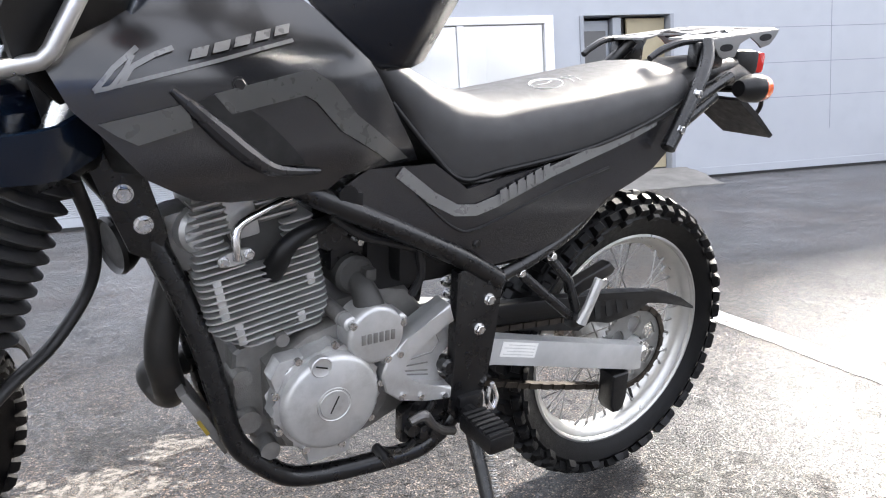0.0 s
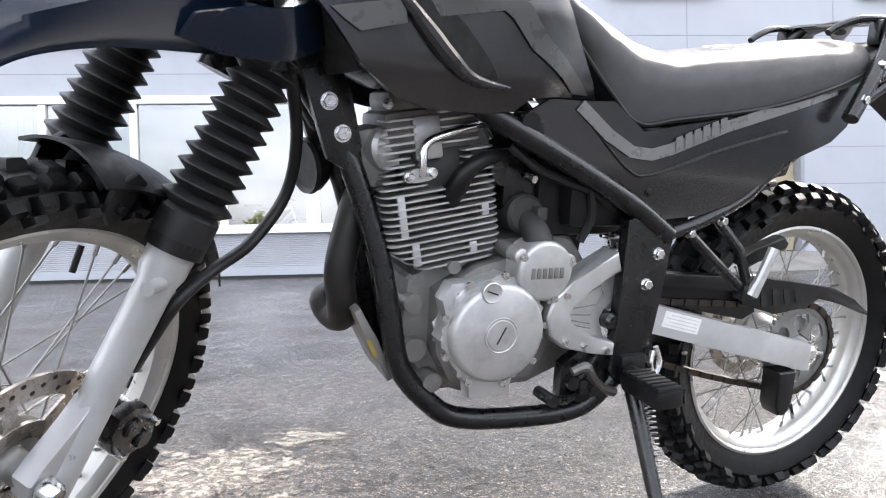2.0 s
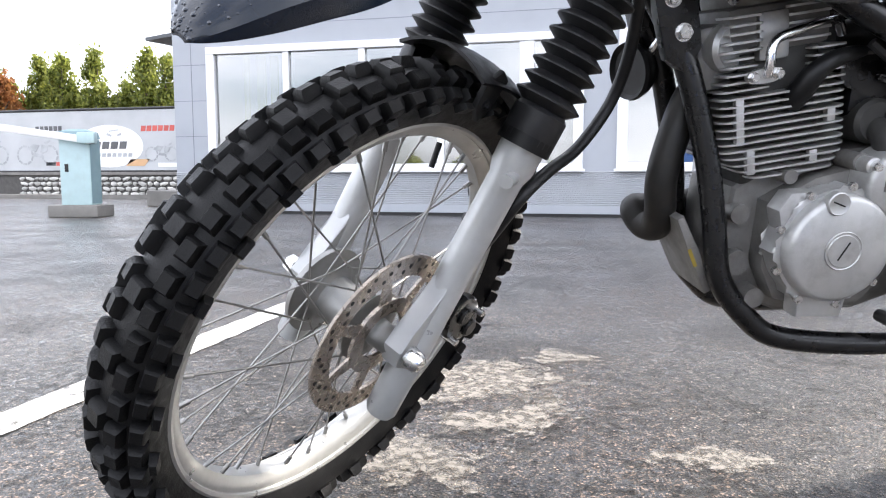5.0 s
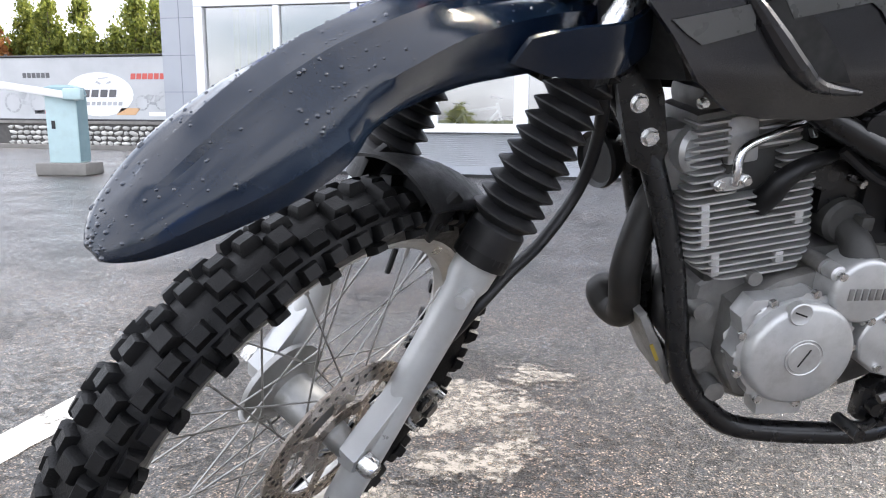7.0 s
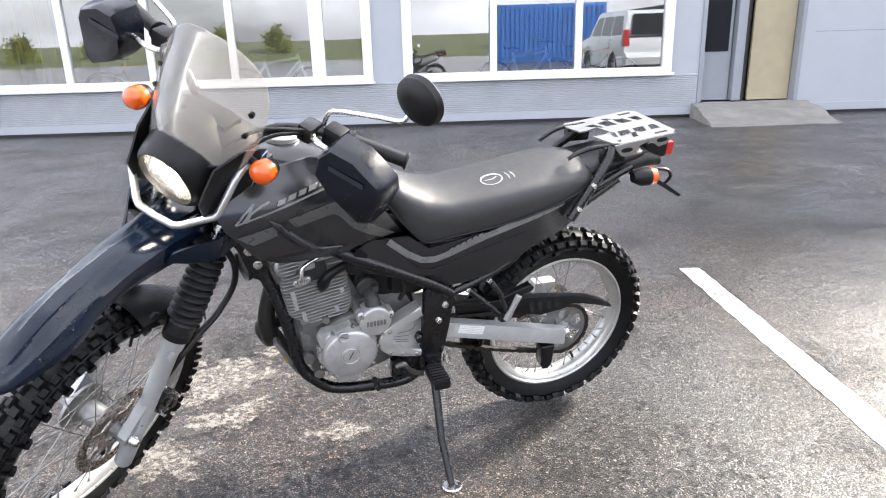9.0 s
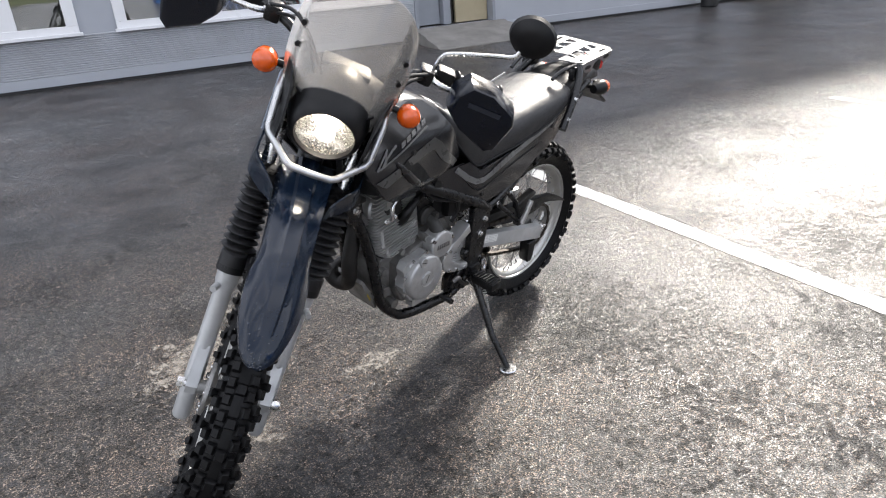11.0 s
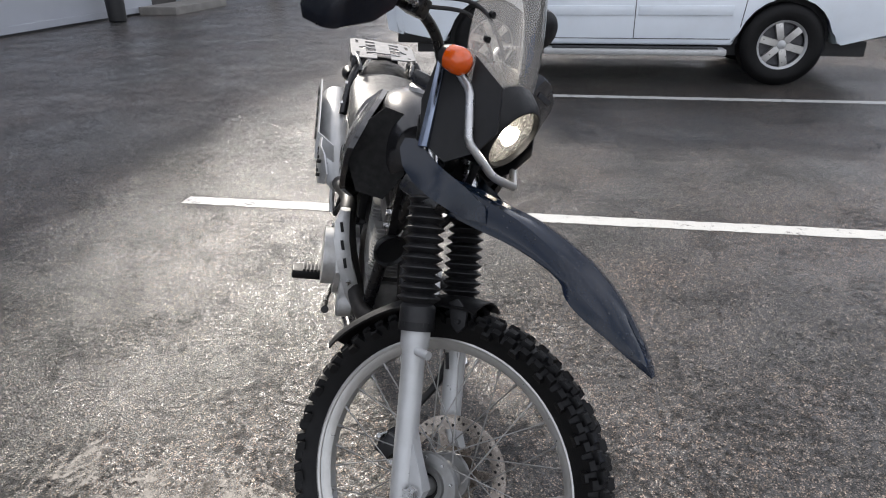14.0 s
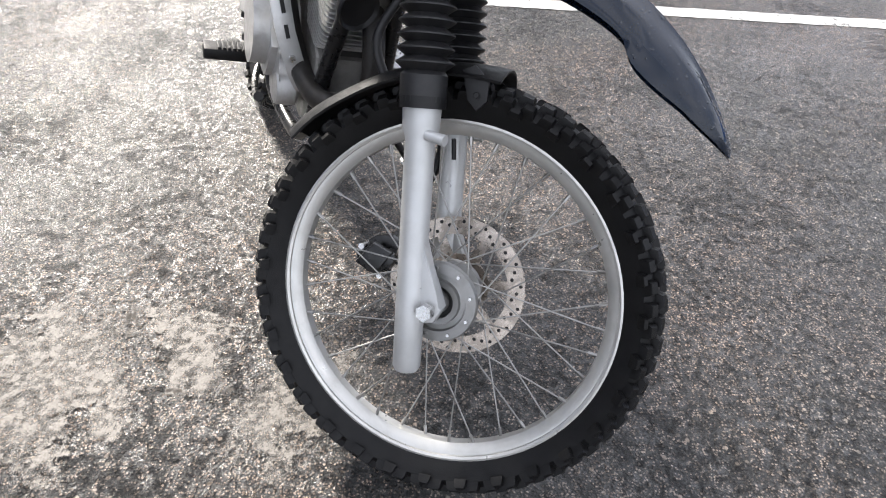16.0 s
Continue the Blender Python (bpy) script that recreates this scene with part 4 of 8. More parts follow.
print_shape("brand_block", bar(-18.0, -17.62, 1.02, 1.14), DARKP, 0.008, "plain dark bar")
print_shape("brand_block", bar(-14.9, -14.2, 1.0, 1.22, 0.2), PEACH, 0.008, "plain orange patch")
for cx, sc in ((-13.55, 0.62), (-18.3, 0.85), (-20.3, 0.85), (-22.6, 0.85), (-24.8, 0.9), (-27.2, 0.8)):
    for dx in (-0.62, 0.55):
        for ring_ in range(10):
            a0, a1 = 2 * math.pi * ring_ / 10, 2 * math.pi * (ring_ + 0.8) / 10
            print_shape("picture_wheel", [(cx + dx * sc + q * sc * math.cos(w), 1.38 + q * sc * math.sin(w)) for q, w in ((0.40, a0), (0.40, a1), (0.32, a1), (0.32, a0))], MIDG, 0.008, "grey wheel rim of a pictured machine")
    for poly in ([(-0.5, 1.62), (-0.1, 1.5), (0.1, 1.78), (-0.25, 1.82)], [(0.1, 1.45), (0.42, 1.5), (0.5, 1.72), (0.2, 1.8)], [(-0.2, 1.32), (0.15, 1.28), (0.2, 1.42), (-0.15, 1.46)], [(0.38, 1.8), (0.62, 1.92), (0.58, 1.98), (0.3, 1.88)]):
        print_shape("picture_body", [(cx + u * sc, 1.38 + (v - 1.38) * sc) for u, v in poly], MIDG, 0.013, "grey panel of a pictured machine")


def leaf_material(name, a, b):
    m = bpy.data.materials.new(name)
    m.use_nodes = True
    n, l = m.node_tree.nodes, m.node_tree.links
    g = n.new("ShaderNodeNewGeometry")
    r = n.new("ShaderNodeValToRGB")
    r.color_ramp.elements[0].color, r.color_ramp.elements[1].color = (*a, 1), (*b, 1)
    l.new(g.outputs["Random Per Island"], r.inputs["Fac"])
    l.new(r.outputs["Color"], n["Principled BSDF"].inputs["Base Color"])
    n["Principled BSDF"].inputs["Roughness"].default_value = 0.55
    thin = n.new("ShaderNodeBsdfTranslucent")
    l.new(r.outputs["Color"], thin.inputs["Color"])
    both = n.new("ShaderNodeMixShader")
    both.inputs["Fac"].default_value = 0.5
    l.new(n["Principled BSDF"].outputs[0], both.inputs[1])
    l.new(thin.outputs[0], both.inputs[2])
    l.new(both.outputs[0], n["Material Output"].inputs["Surface"])
    return m


LEAF = leaf_material("green_leaves", (0.08, 0.105, 0.02), (0.29, 0.31, 0.06))
LEAF_O = leaf_material("rusty_leaves", (0.16, 0.06, 0.02), (0.36, 0.16, 0.05))
BARK = material("grey_brown_bark", (0.10, 0.08, 0.06), 0.85, 0.0, 0.3, 8, 0.5, 40)


def crown_mesh(seed, height, spread, leaves, size):
    """Many small leaf sprays in rising tufts, denser within, with a ragged outline and gaps."""
    r = random.Random(seed)
    verts, faces = [], []
    tufts = []
    for k in range(34):
        q = r.random() ** 0.8
        z = height * (0.16 + 0.82 * q)
        wide = spread * (0.55 if q > 0.85 else 1.0) * (1.0 - 0.55 * max(0.0, q - 0.35))
        a = r.uniform(0, 6.283)
        d = wide * math.sqrt(r.random()) * 0.75
        tufts.append((d * math.cos(a), d * math.sin(a), z, r.uniform(0.22, 0.42) * (0.6 + 0.5 * spread) * (1.1 - 0.5 * q)))
    for _ in range(leaves):
        lx, ly, lz, lr = r.choice(tufts)
        p = Vector((lx + r.gauss(0, 0.55) * lr, ly + r.gauss(0, 0.55) * lr, lz + r.gauss(0, 0.85) * lr))
        if p.z < 0.1:
            continue
        s = size * r.uniform(0.6, 1.4)
        q = Euler((r.uniform(0, 6.3), r.uniform(0, 6.3), r.uniform(0, 6.3))).to_matrix()
        n0 = len(verts)
        verts += [p + q @ Vector(c) * s for c in ((-0.5, 0, 0), (0, -0.32, 0.06), (0.6, 0, 0), (0, 0.32, 0.06))]
        faces.append((n0, n0 + 1, n0 + 2, n0 + 3))
    me = bpy.data.meshes.new("crown")
    me.from_pydata(verts, [], faces)
    return me


def tree(x, y, seed, height, spread, mat, leaves=2600, size=0.17):
    r = random.Random(seed)
    t = thing("tree", "bushy young green tree behind the banner" if mat is LEAF else "rusty brown-leaved tree behind the banner", "tree", Matrix.Translation((x, y, 0)), "trees behind the banner")
    limb = [tube([(0, 0, 0), (r.uniform(-.1, .1), 0, height * 0.35), (r.uniform(-.2, .2), r.uniform(-.2, .2), height * 0.7), (r.uniform(-.2, .2), 0, height * 0.95)], [0.12, 0.09, 0.05, 0.015], 8, 3)]
    for k in range(6):
        z0 = height * r.uniform(0.25, 0.7)
        a = r.uniform(0, 6.3)
        limb.append(tube([(0, 0, z0), (math.cos(a) * spread * 0.25, math.sin(a) * spread * 0.25, z0 + 0.5), (math.cos(a) * spread * 0.5, math.sin(a) * spread * 0.5, z0 + 1.2)], [0.04, 0.03, 0.01], 6, 3))
    part("trunk", join(*limb), BARK, t)
    me = crown_mesh(seed, height, spread, leaves, size)
    me.materials.append(mat)
    ob = new("crown", me)
    ob.parent = t
    return t


for k, (x_, h_, w_) in enumerate(((-10.5, 5.6, 1.0), (-12.0, 5.2, 1.0), (-13.4, 5.9, 0.9), (-14.7, 5.5, 1.0), (-16.35, 5.4, 0.8), (-17.5, 5.8, 0.85), (-18.75, 4.3, 0.8), (-19.9, 5.8, 0.75), (-21.3, 5.6, 0.75), (-22.2, 5.2, 0.7),
                                 (-23.1, 5.6, 0.8), (-25.2, 5.6, 1.1), (-27.2, 5.3, 1.1), (-29.5, 5.8, 1.2), (-32.0, 5.5, 1.2))):
    tree(x_, 25.0 + rnd.uniform(-0.5, 0.7), 40 + k, h_, w_, LEAF, 5200, 0.15)
for k in range(12):
    tree(-9.8 - 1.35 * k, 25.9 + rnd.uniform(-0.2, 0.4), 140 + k, rnd.uniform(4.1, 5.0), 1.15, LEAF, 4200, 0.16)
for k in range(3):
    tree(-23.6 - 2.6 * k, 24.0, 70 + k, 4.6, 1.3, LEAF_O, 3000)
# a neighbour's eave past the corner
nb = thing("neighbour_house", "grey house with a dark overhanging roof", "house", pose(-21.8, 31.0, 0, 0, 0, -20))
part("wall", box(0.9, 9.0, 0.9, 7.0, 0, 7.6), WALLM, nb)
part("roof", loft([[(0, 0, 7.45), (9.8, 0, 7.45), (9.8, 8, 7.45), (0, 8, 7.45)], [(0, 0, 7.62), (9.8, 0, 7.62), (9.8, 8, 7.62), (0, 8, 7.62)], [(3.0, 3.0, 8.6), (8.0, 3.0, 8.6), (8.0, 5.0, 8.6), (3.0, 5.0, 8.6)]]), material("dark_roof", (0.06, 0.065, 0.075), 0.6, 0.0, 0.2, 3), nb, "dark hipped roof")

# blue sign over the first window
sign = thing("facade_sign", "blue shop sign panel on the facade", "sign")
part("board", box(-6.0, -0.2, WY - 0.10, WY - 0.004, 3.28, 3.85, 0.01), material("blue_sign_paint", (0.03, 0.07, 0.36), 0.4, 0.0, 0.05, 3), sign)
part("rim", box(-6.03, -0.17, WY - 0.08, WY - 0.006, 3.25, 3.275), FRAMEW, sign)

# ---- behind the camera: what the windows mirror ----
cont = thing("blue_container", "tall blue freight container across the yard", "container", pose(7.5, -17.0, 0, 0, 0, 4))
CBLUE = material("container_blue", (0.02, 0.12, 0.42), 0.5, 0.0, 0.1, 1.5, dirt=(0.15, 0.1, 0.07), dirt_amount=0.2, dirt_scale=2)
part("body", box(-3.0, 3.0, -1.2, 1.2, 0.0, 2.9, 0.02), CBLUE, cont)
for k in range(24):
    part("rib", box(-2.9 + 0.245 * k, -2.78 + 0.245 * k, 1.2, 1.235, 0.25, 2.75), CBLUE, cont)
bm = loft([[(-70 + 10 * k, -34, 0.0) for k in range(15)], [(-70 + 10 * k, -40, 0.7 + 0.25 * math.sin(k * 1.3)) for k in range(15)], [(-70 + 10 * k, -55, 1.5 + 0.4 * math.sin(k * 0.9 + 1)) for k in range(15)], [(-70 + 10 * k, -70, 1.7) for k in range(15)]], caps=False, closed=False)
tagged(part("hillside", bm, material("grass_slope", (0.07, 0.085, 0.03), 0.9, 0.0, 0.35, 0.6, 0.6, 3)), "grassy slope across the yard", "slope", kind="structure")
for k in range(9):
    tree(-34 + 8.2 * k + rnd.uniform(-2, 2), -37 - rnd.uniform(0, 4), 90 + k, rnd.uniform(1.6, 2.6), 1.6, LEAF, 1500, 0.22)
for o_ in bpy.data.objects:
    if o_.name.startswith("tree") and o_.location.y < -20:
        tagged(o_, "green bush on the slope across the yard", group="bushes on the slope")

# ---- white off-road car ----
car = thing("car", "white off-road car parked in the next bay but one", "car", Matrix.Translation((6.80, 0.70, 0)) @ Matrix.Rotation(radians(-90), 4, "Z"))
AX_R, AX_F, WR = -1.40, 1.39, 0.385


def arch(cx, r, n=12):
    return [(cx + r * math.cos(math.pi * k / n), 0.40 + r * math.sin(math.pi * k / n) * 0.98) for k in range(n + 1)]


low = [(-2.38, 0.62), (-2.36, 0.48), (-2.10, 0.44), (AX_R - 0.47, 0.40)] + arch(AX_R, 0.455)[::-1][0:] + [(AX_R + 0.47, 0.38), (AX_F - 0.47, 0.38)] + arch(AX_F, 0.455)[::-1] + [(AX_F + 0.5, 0.42), (2.3, 0.46), (2.42, 0.62)]
top = [(2.42, 0.92), (2.30, 1.06), (1.55, 1.16), (1.30, 1.18), (-2.15, 1.20), (-2.34, 1.15), (-2.40, 0.95)]
W = 0.93
body = prism(low + top, -W, W, 0.03, 3)
cb = part("body", body, CARWHITE, car, "white painted body", smooth=40)
gl = [(1.28, 1.18), (0.72, 1.80), (0.45, 1.86), (-1.95, 1.84), (-2.15, 1.76), (-2.30, 1.20)]
rings = [[(x, y * (1 - 0.16 * max(0, z_ - 1.18) / 0.66), z_) for x, z_ in gl] for y in (-W + 0.02, W - 0.02)]
part("cabin", loft(rings), CARWHITE, car, "white roof and pillars", smooth=30)
for s in (1, -1):
    mk = (lambda b: b) if s > 0 else mirrored
    for pts in ([(1.08, 1.22), (0.66, 1.70), (0.02, 1.72), (0.02, 1.22)], [(-0.06, 1.22), (-0.06, 1.72), (-1.02, 1.72), (-1.02, 1.22)], [(-1.10, 1.22), (-1.10, 1.72), (-1.86, 1.70), (-2.08, 1.24)]):
        part("side_window", mk(panel(pts, lambda x, z_: (W - 0.02) * (1 - 0.16 * max(0, z_ - 1.18) / 0.66) + 0.002, 0.004, 0.4)), CARGLASS, car, "dark side window")
    for seam in ([(0.00, 0.44), (0.0, 1.2)], [(0.98, 0.55), (1.02, 0.9), (1.05, 1.17)], [(-0.98, 1.2), (-0.985, 0.95), (-0.93, 0.80), (-0.90, 0.62), (-0.80, 0.45)], [(-0.78, 0.44), (0.90, 0.44)]):
        part("door_seam", mk(tube([(x, W + 0.0005, z_) for x, z_ in seam], 0.004, 6, 3)), CARBLACK, car)
    for hx in (0.20, -0.80):
        part("door_handle", mk(tube([(hx, W, 1.04), (hx - 0.03, W + 0.03, 1.045), (hx - 0.16, W + 0.032, 1.045), (hx - 0.19, W, 1.04)], 0.014, 8)), CHROME, car)
    part("side_moulding", mk(box(-0.88, -0.02, W - 0.004, W + 0.012, 0.655, 0.745, 0.006)), CARWHITE, car)
    part("side_moulding", mk(box(0.03, 0.90, W - 0.004, W + 0.012, 0.655, 0.745, 0.006)), CARWHITE, car)
    part("running_board", mk(box(-0.86, 0.86, W - 0.05, W + 0.15, 0.300, 0.360, 0.018)), SILVER, car, "silver running board")
    part("board_tread", mk(box(-0.78, 0.78, W + 0.005, W + 0.135, 0.361, 0.372, 0.004)), CARBLACK, car)
    part("mud_flap", mk(box(AX_R - 0.50, AX_R - 0.475, W - 0.24, W - 0.01, 0.20, 0.50, 0.005)), CARBLACK, car)
    part("arch_lining", mk(prism([(AX_R + 0.44 * math.cos(math.pi * k / 14), 0.38 + 0.46 * math.sin(math.pi * k / 14)) for k in range(15)], W - 0.30, W - 0.16)), CARBLACK, car)
    part("arch_lining", mk(prism([(AX_F + 0.44 * math.cos(math.pi * k / 14), 0.38 + 0.46 * math.sin(math.pi * k / 14)) for k in range(15)], W - 0.30, W - 0.16)), CARBLACK, car)
    part("tail_lamp", mk(prism([(-2.405, 0.96), (-2.39, 1.36), (-2.24, 1.34), (-2.15, 1.02), (-2.20, 0.95)], W - 0.14, W + 0.006, 0.01)), REDL, car, "red tail lamp")
    for ax in (AX_R, AX_F):
        wh = part("wheel", mk(moved(lathe([(0.0, 0.02), (0.20, 0.02), (0.225, 0.06), (0.232, 0.10), (0.222, 0.11), (0.208, 0.075), (0.195, 0.045), (0.0, 0.04)], 40), Matrix.Translation((ax, W - 0.15, WR)))), material("alloy_shadow", (0.08, 0.08, 0.085), 0.5, 0.6) if (ax, s) == (AX_R, 1) else bpy.data.materials["alloy_shadow"], car, "six-spoke alloy wheel")
        part("tyre", mk(moved(lathe([(0.228, -0.11), (0.30, -0.13), (0.36, -0.115), (0.382, -0.09), (0.385, 0.0), (0.382, 0.09), (0.36, 0.115), (0.30, 0.13), (0.228, 0.11)], 56, loop=True), Matrix.Translation((ax, W - 0.14, WR)))), RUBBER, wh)
        part("rim", mk(moved(lathe([(0.205, 0.085), (0.232, 0.105), (0.235, 0.115), (0.226, 0.118), (0.205, 0.10)], 48, loop=True), Matrix.Translation((ax, W - 0.15, WR)))), SILVER, wh)
        for k in range(6):
            b = prism([(0.035, -0.038), (0.13, -0.026), (0.218, -0.040), (0.218, 0.040), (0.13, 0.026), (0.035, 0.038)], 0.060, 0.100, 0.006)
            moved(b, Matrix.Translation((ax, W - 0.15, WR)) @ Matrix.Rotation(2 * math.pi * (k + 0.25) / 6, 4, "Y"))
            part("spoke", mk(b), RIMM, wh)
        part("hub_cap", mk(moved(lathe([(0, 0.104), (0.036, 0.104), (0.048, 0.096), (0.052, 0.07), (0, 0.07)], 24), Matrix.Translation((ax, W - 0.15, WR)))), SILVER, wh)
part("rear_bumper", loft([[(-2.30, y, 0.46), (-2.47, y * 0.94, 0.50), (-2.50, y * 0.92, 0.68), (-2.42, y * 0.96, 0.80), (-2.30, y, 0.80)] for y in (-W - 0.004, -0.5, 0.5, W + 0.004)]), CARWHITE, car, "white rear bumper")
part("bumper_under", box(-2.40, -1.95, -0.80, 0.80, 0.36, 0.46, 0.02), CARBLACK, car)
part("underbody", box(-2.2, 2.2, -0.72, 0.72, 0.26, 0.40), CARBLACK, car)
part("rear_window", loft([[(-2.335, y, 1.24), (-2.20, y * 0.9, 1.74), (-2.19, y * 0.9, 1.74), (-2.325, y, 1.24)] for y in (-0.72, 0.72)]), CARGLASS, car)

# a white picket fence past the off-road car
fence = thing("picket_fence", "white painted picket fence past the parked car", "fence", pose(8.6, -2.75, 0, 0, 0, -62))
for z in (0.20, 0.95):
    part("rail", box(0.0, 3.2, 0.022, 0.062, z, z + 0.08, 0.006), FRAMEW, fence, smooth=0)
for k in range(17):
    part("picket", prism([(0.05 + 0.19 * k, 0.12), (0.15 + 0.19 * k, 0.12), (0.15 + 0.19 * k, 1.10), (0.10 + 0.19 * k, 1.18), (0.05 + 0.19 * k, 1.10)], 0.0, 0.02, 0.003, 1), FRAMEW, fence, smooth=0)
for k in range(2):
    part("post", box(0.30 + 2.4 * k, 0.40 + 2.4 * k, 0.063, 0.163, 0.0, 1.05, 0.006), CONCRETE, fence, smooth=0)

# an added wall past the car and the fence: closes the yard, blocks low bright sky
EASTM = material("dark_blocker_wall", (0.055, 0.056, 0.050), 0.85, 0.0, 0.3, 1.2, 0.4, 30, dirt=(0.03, 0.035, 0.02), dirt_amount=0.4, dirt_scale=2)
tagged(part("wall_yard", join(box(17.0, 17.25, -36.0, 4.6, 0.0, 3.0, 0.01), box(16.96, 17.29, -36.02, 4.62, 3.0, 3.1, 0.012)), EASTM, smooth=0), "dark coped wall, added to block low bright sky", "wall", kind="structure")

# a second car far down the yard
car2 = thing("car", "small white car parked far down the wall", "car", pose(24.5, 9.0, 0, 0, 0, 195))
part("body", prism([(2.0, 0.35), (2.12, 0.5), (2.10, 0.78), (1.2, 0.98), (-2.0, 1.0), (-2.1, 0.5), (-1.95, 0.32)], -0.84, 0.84, 0.06, 3), CARWHITE, car2)
part("cabin", loft([[(1.15, y, 0.97), (0.45, y * 0.86, 1.46), (-1.4, y * 0.86, 1.48), (-1.95, y, 0.99)] for y in (-0.78, 0.78)]), CARGLASS, car2, "dark glass cabin")
part("grille", box(2.09, 2.14, -0.5, 0.5, 0.42, 0.62, 0.02), CARBLACK, car2)
for y in (-0.62, 0.62):
    part("headlamp", box(2.02, 2.10, y - 0.16, y + 0.16, 0.66, 0.78, 0.03), CHROME, car2)
for ax in (1.3, -1.3):
    for s in (1, -1):
        b = moved(lathe([(0, -0.09), (0.2, -0.09), (0.31, -0.08), (0.315, 0.08), (0.2, 0.09), (0, 0.09)], 32), Matrix.Translation((ax, 0.76 * s, 0.315)))
        part("wheel", b, RUBBER, car2)

# ---- what stands in the display windows ----
CURTAIN = material("olive_curtain", (0.30, 0.31, 0.10), 0.7, 0.0, 0.2, 5)
for k, (x, w) in enumerate(((-5.45, 0.10), (-5.22, 0.16), (-4.98, 0.14))):
    prof = []
    for j in range(21):
        prof.append((x + w * j / 20, WY + 0.55 + 0.025 * math.sin(j * 1.6)))
    b = loft([[(a, c, 0.25) for a, c in prof] + [(a, c + 0.006, 0.25) for a, c in prof[::-1]], [(a, c, 2.5) for a, c in prof] + [(a, c + 0.006, 2.5) for a, c in prof[::-1]]])
    tagged(part("curtain", b, CURTAIN), "olive green curtain strip behind the shop window", "curtain", "curtain strips")


def display_bicycle(x, y, turn, col, name="bicycle"):
    """A plain bicycle: two wheels, a frame, saddle and bars."""
    t = thing(name, "sports bicycle standing in the shop window", "bicycle", pose(x, y, 0.2, 0, 0, turn), "bicycles on display")
    paint = material("bicycle_paint", col, 0.35, 0.1, 0.1, 8)
    for wx in (-0.52, 0.52):
        part("wheel", moved(lathe([(0.30, -0.02), (0.335, -0.022), (0.345, 0), (0.335, 0.022), (0.30, 0.02)], 32, loop=True), Matrix.Translation((wx, 0, 0.345))), RUBBER, t)
    f = [((-0.52, 0, 0.345), (-0.08, 0, 0.30)), ((-0.08, 0, 0.30), (-0.22, 0, 0.80)), ((-0.22, 0, 0.74), (0.36, 0, 0.82)), ((-0.08, 0, 0.30), (0.36, 0, 0.76)), ((-0.52, 0, 0.345), (-0.21, 0, 0.72)), ((0.34, 0, 0.88), (0.52, 0, 0.345))]
    part("frame", join(*[rod(a, b, 0.024, 10) for a, b in f]), paint, t)
    part("saddle", loft([[(-0.36, 0.07, 0.86), (-0.36, -0.07, 0.86), (-0.36, -0.06, 0.89), (-0.36, 0.06, 0.89)], [(-0.10, 0.02, 0.86), (-0.10, -0.02, 0.86), (-0.10, -0.02, 0.88), (-0.10, 0.02, 0.88)]]), CARBLACK, t)
    part("handlebar", rod((0.34, -0.3, 0.96), (0.34, 0.3, 0.96), 0.014, 8), CARBLACK, t)
    return t


display_bicycle(-3.9, 11.5, 20, (0.6, 0.18, 0.03))
display_bicycle(-1.6, 11.3, -8, (0.6, 0.6, 0.6))
display_bicycle(2.4, 11.3, 12, (0.65, 0.65, 0.66))
display_bicycle(3.5, 11.6, -14, (0.5, 0.05, 0.05))
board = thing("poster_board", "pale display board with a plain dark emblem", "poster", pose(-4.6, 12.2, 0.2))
part("panel", box(-0.22, 0.22, 0, 0.04, 0.0, 2.0, 0.01), BANNER, board)
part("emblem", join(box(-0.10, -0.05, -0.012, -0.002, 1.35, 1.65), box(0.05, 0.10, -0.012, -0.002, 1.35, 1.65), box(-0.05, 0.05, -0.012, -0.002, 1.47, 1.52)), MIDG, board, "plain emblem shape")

# ---- the motorcycle ----
# Its own axes: x forward from the rear wheel's foot, y to its left, z up. It leans on its stand, the bars turned to full left lock.
LIFT = 0.008        # the frame's own zero lies this far above the tyres' feet
BIKE = Matrix.Translation((1.0763, 2.1296, 0.0)) @ Matrix.Rotation(radians(198.718), 4, "Z") @ Matrix.Rotation(radians(-10.89), 4, "X") @ Matrix.Translation((0, 0, LIFT))
RAKE, STEER = radians(26.4), radians(50.43)
FOOT = Vector((1.475, 0, 0))
AXIS = Vector((-math.sin(RAKE), 0, math.cos(RAKE)))
TURN = Matrix.Translation((0, 0, -LIFT)) @ Matrix.Translation(FOOT) @ Matrix.Rotation(STEER, 4, AXIS) @ Matrix.Translation(-FOOT)
bike = thing("motorcycle", "dark graphite trail motorcycle leaning on its side stand", "motorcycle", BIKE)


def steered(name, bm, mat, parent=None, label="", smooth=35):
    """A part that turns with the bars, given as if they pointed straight ahead."""
    return part(name, moved(bm, TURN), mat, parent or bike, label, smooth=smooth)


# wheels
def knob(a, y, la, ly, r0, r1, tilt):
    """One tread block at the angle a, across y, with its foot at r0, its top at r1 and a rounded rim."""
    h = r1 - r0
    rings = [[(u * la / 2 * q, v * ly / 2 * q, z) for u, v in ((-1, -1), (1, -1), (1, 1), (-1, 1))] for q, z in ((1.0, 0.0), (0.86, 0.74 * h), (0.66, h))]
    bm = loft(rings)
    bmesh.ops.transform(bm, matrix=Matrix.Rotation(a, 4, "Y") @ Matrix.Translation((0, y[0], y[1])) @ Matrix.Rotation(tilt, 4, "X"), verts=bm.verts)
    return bm


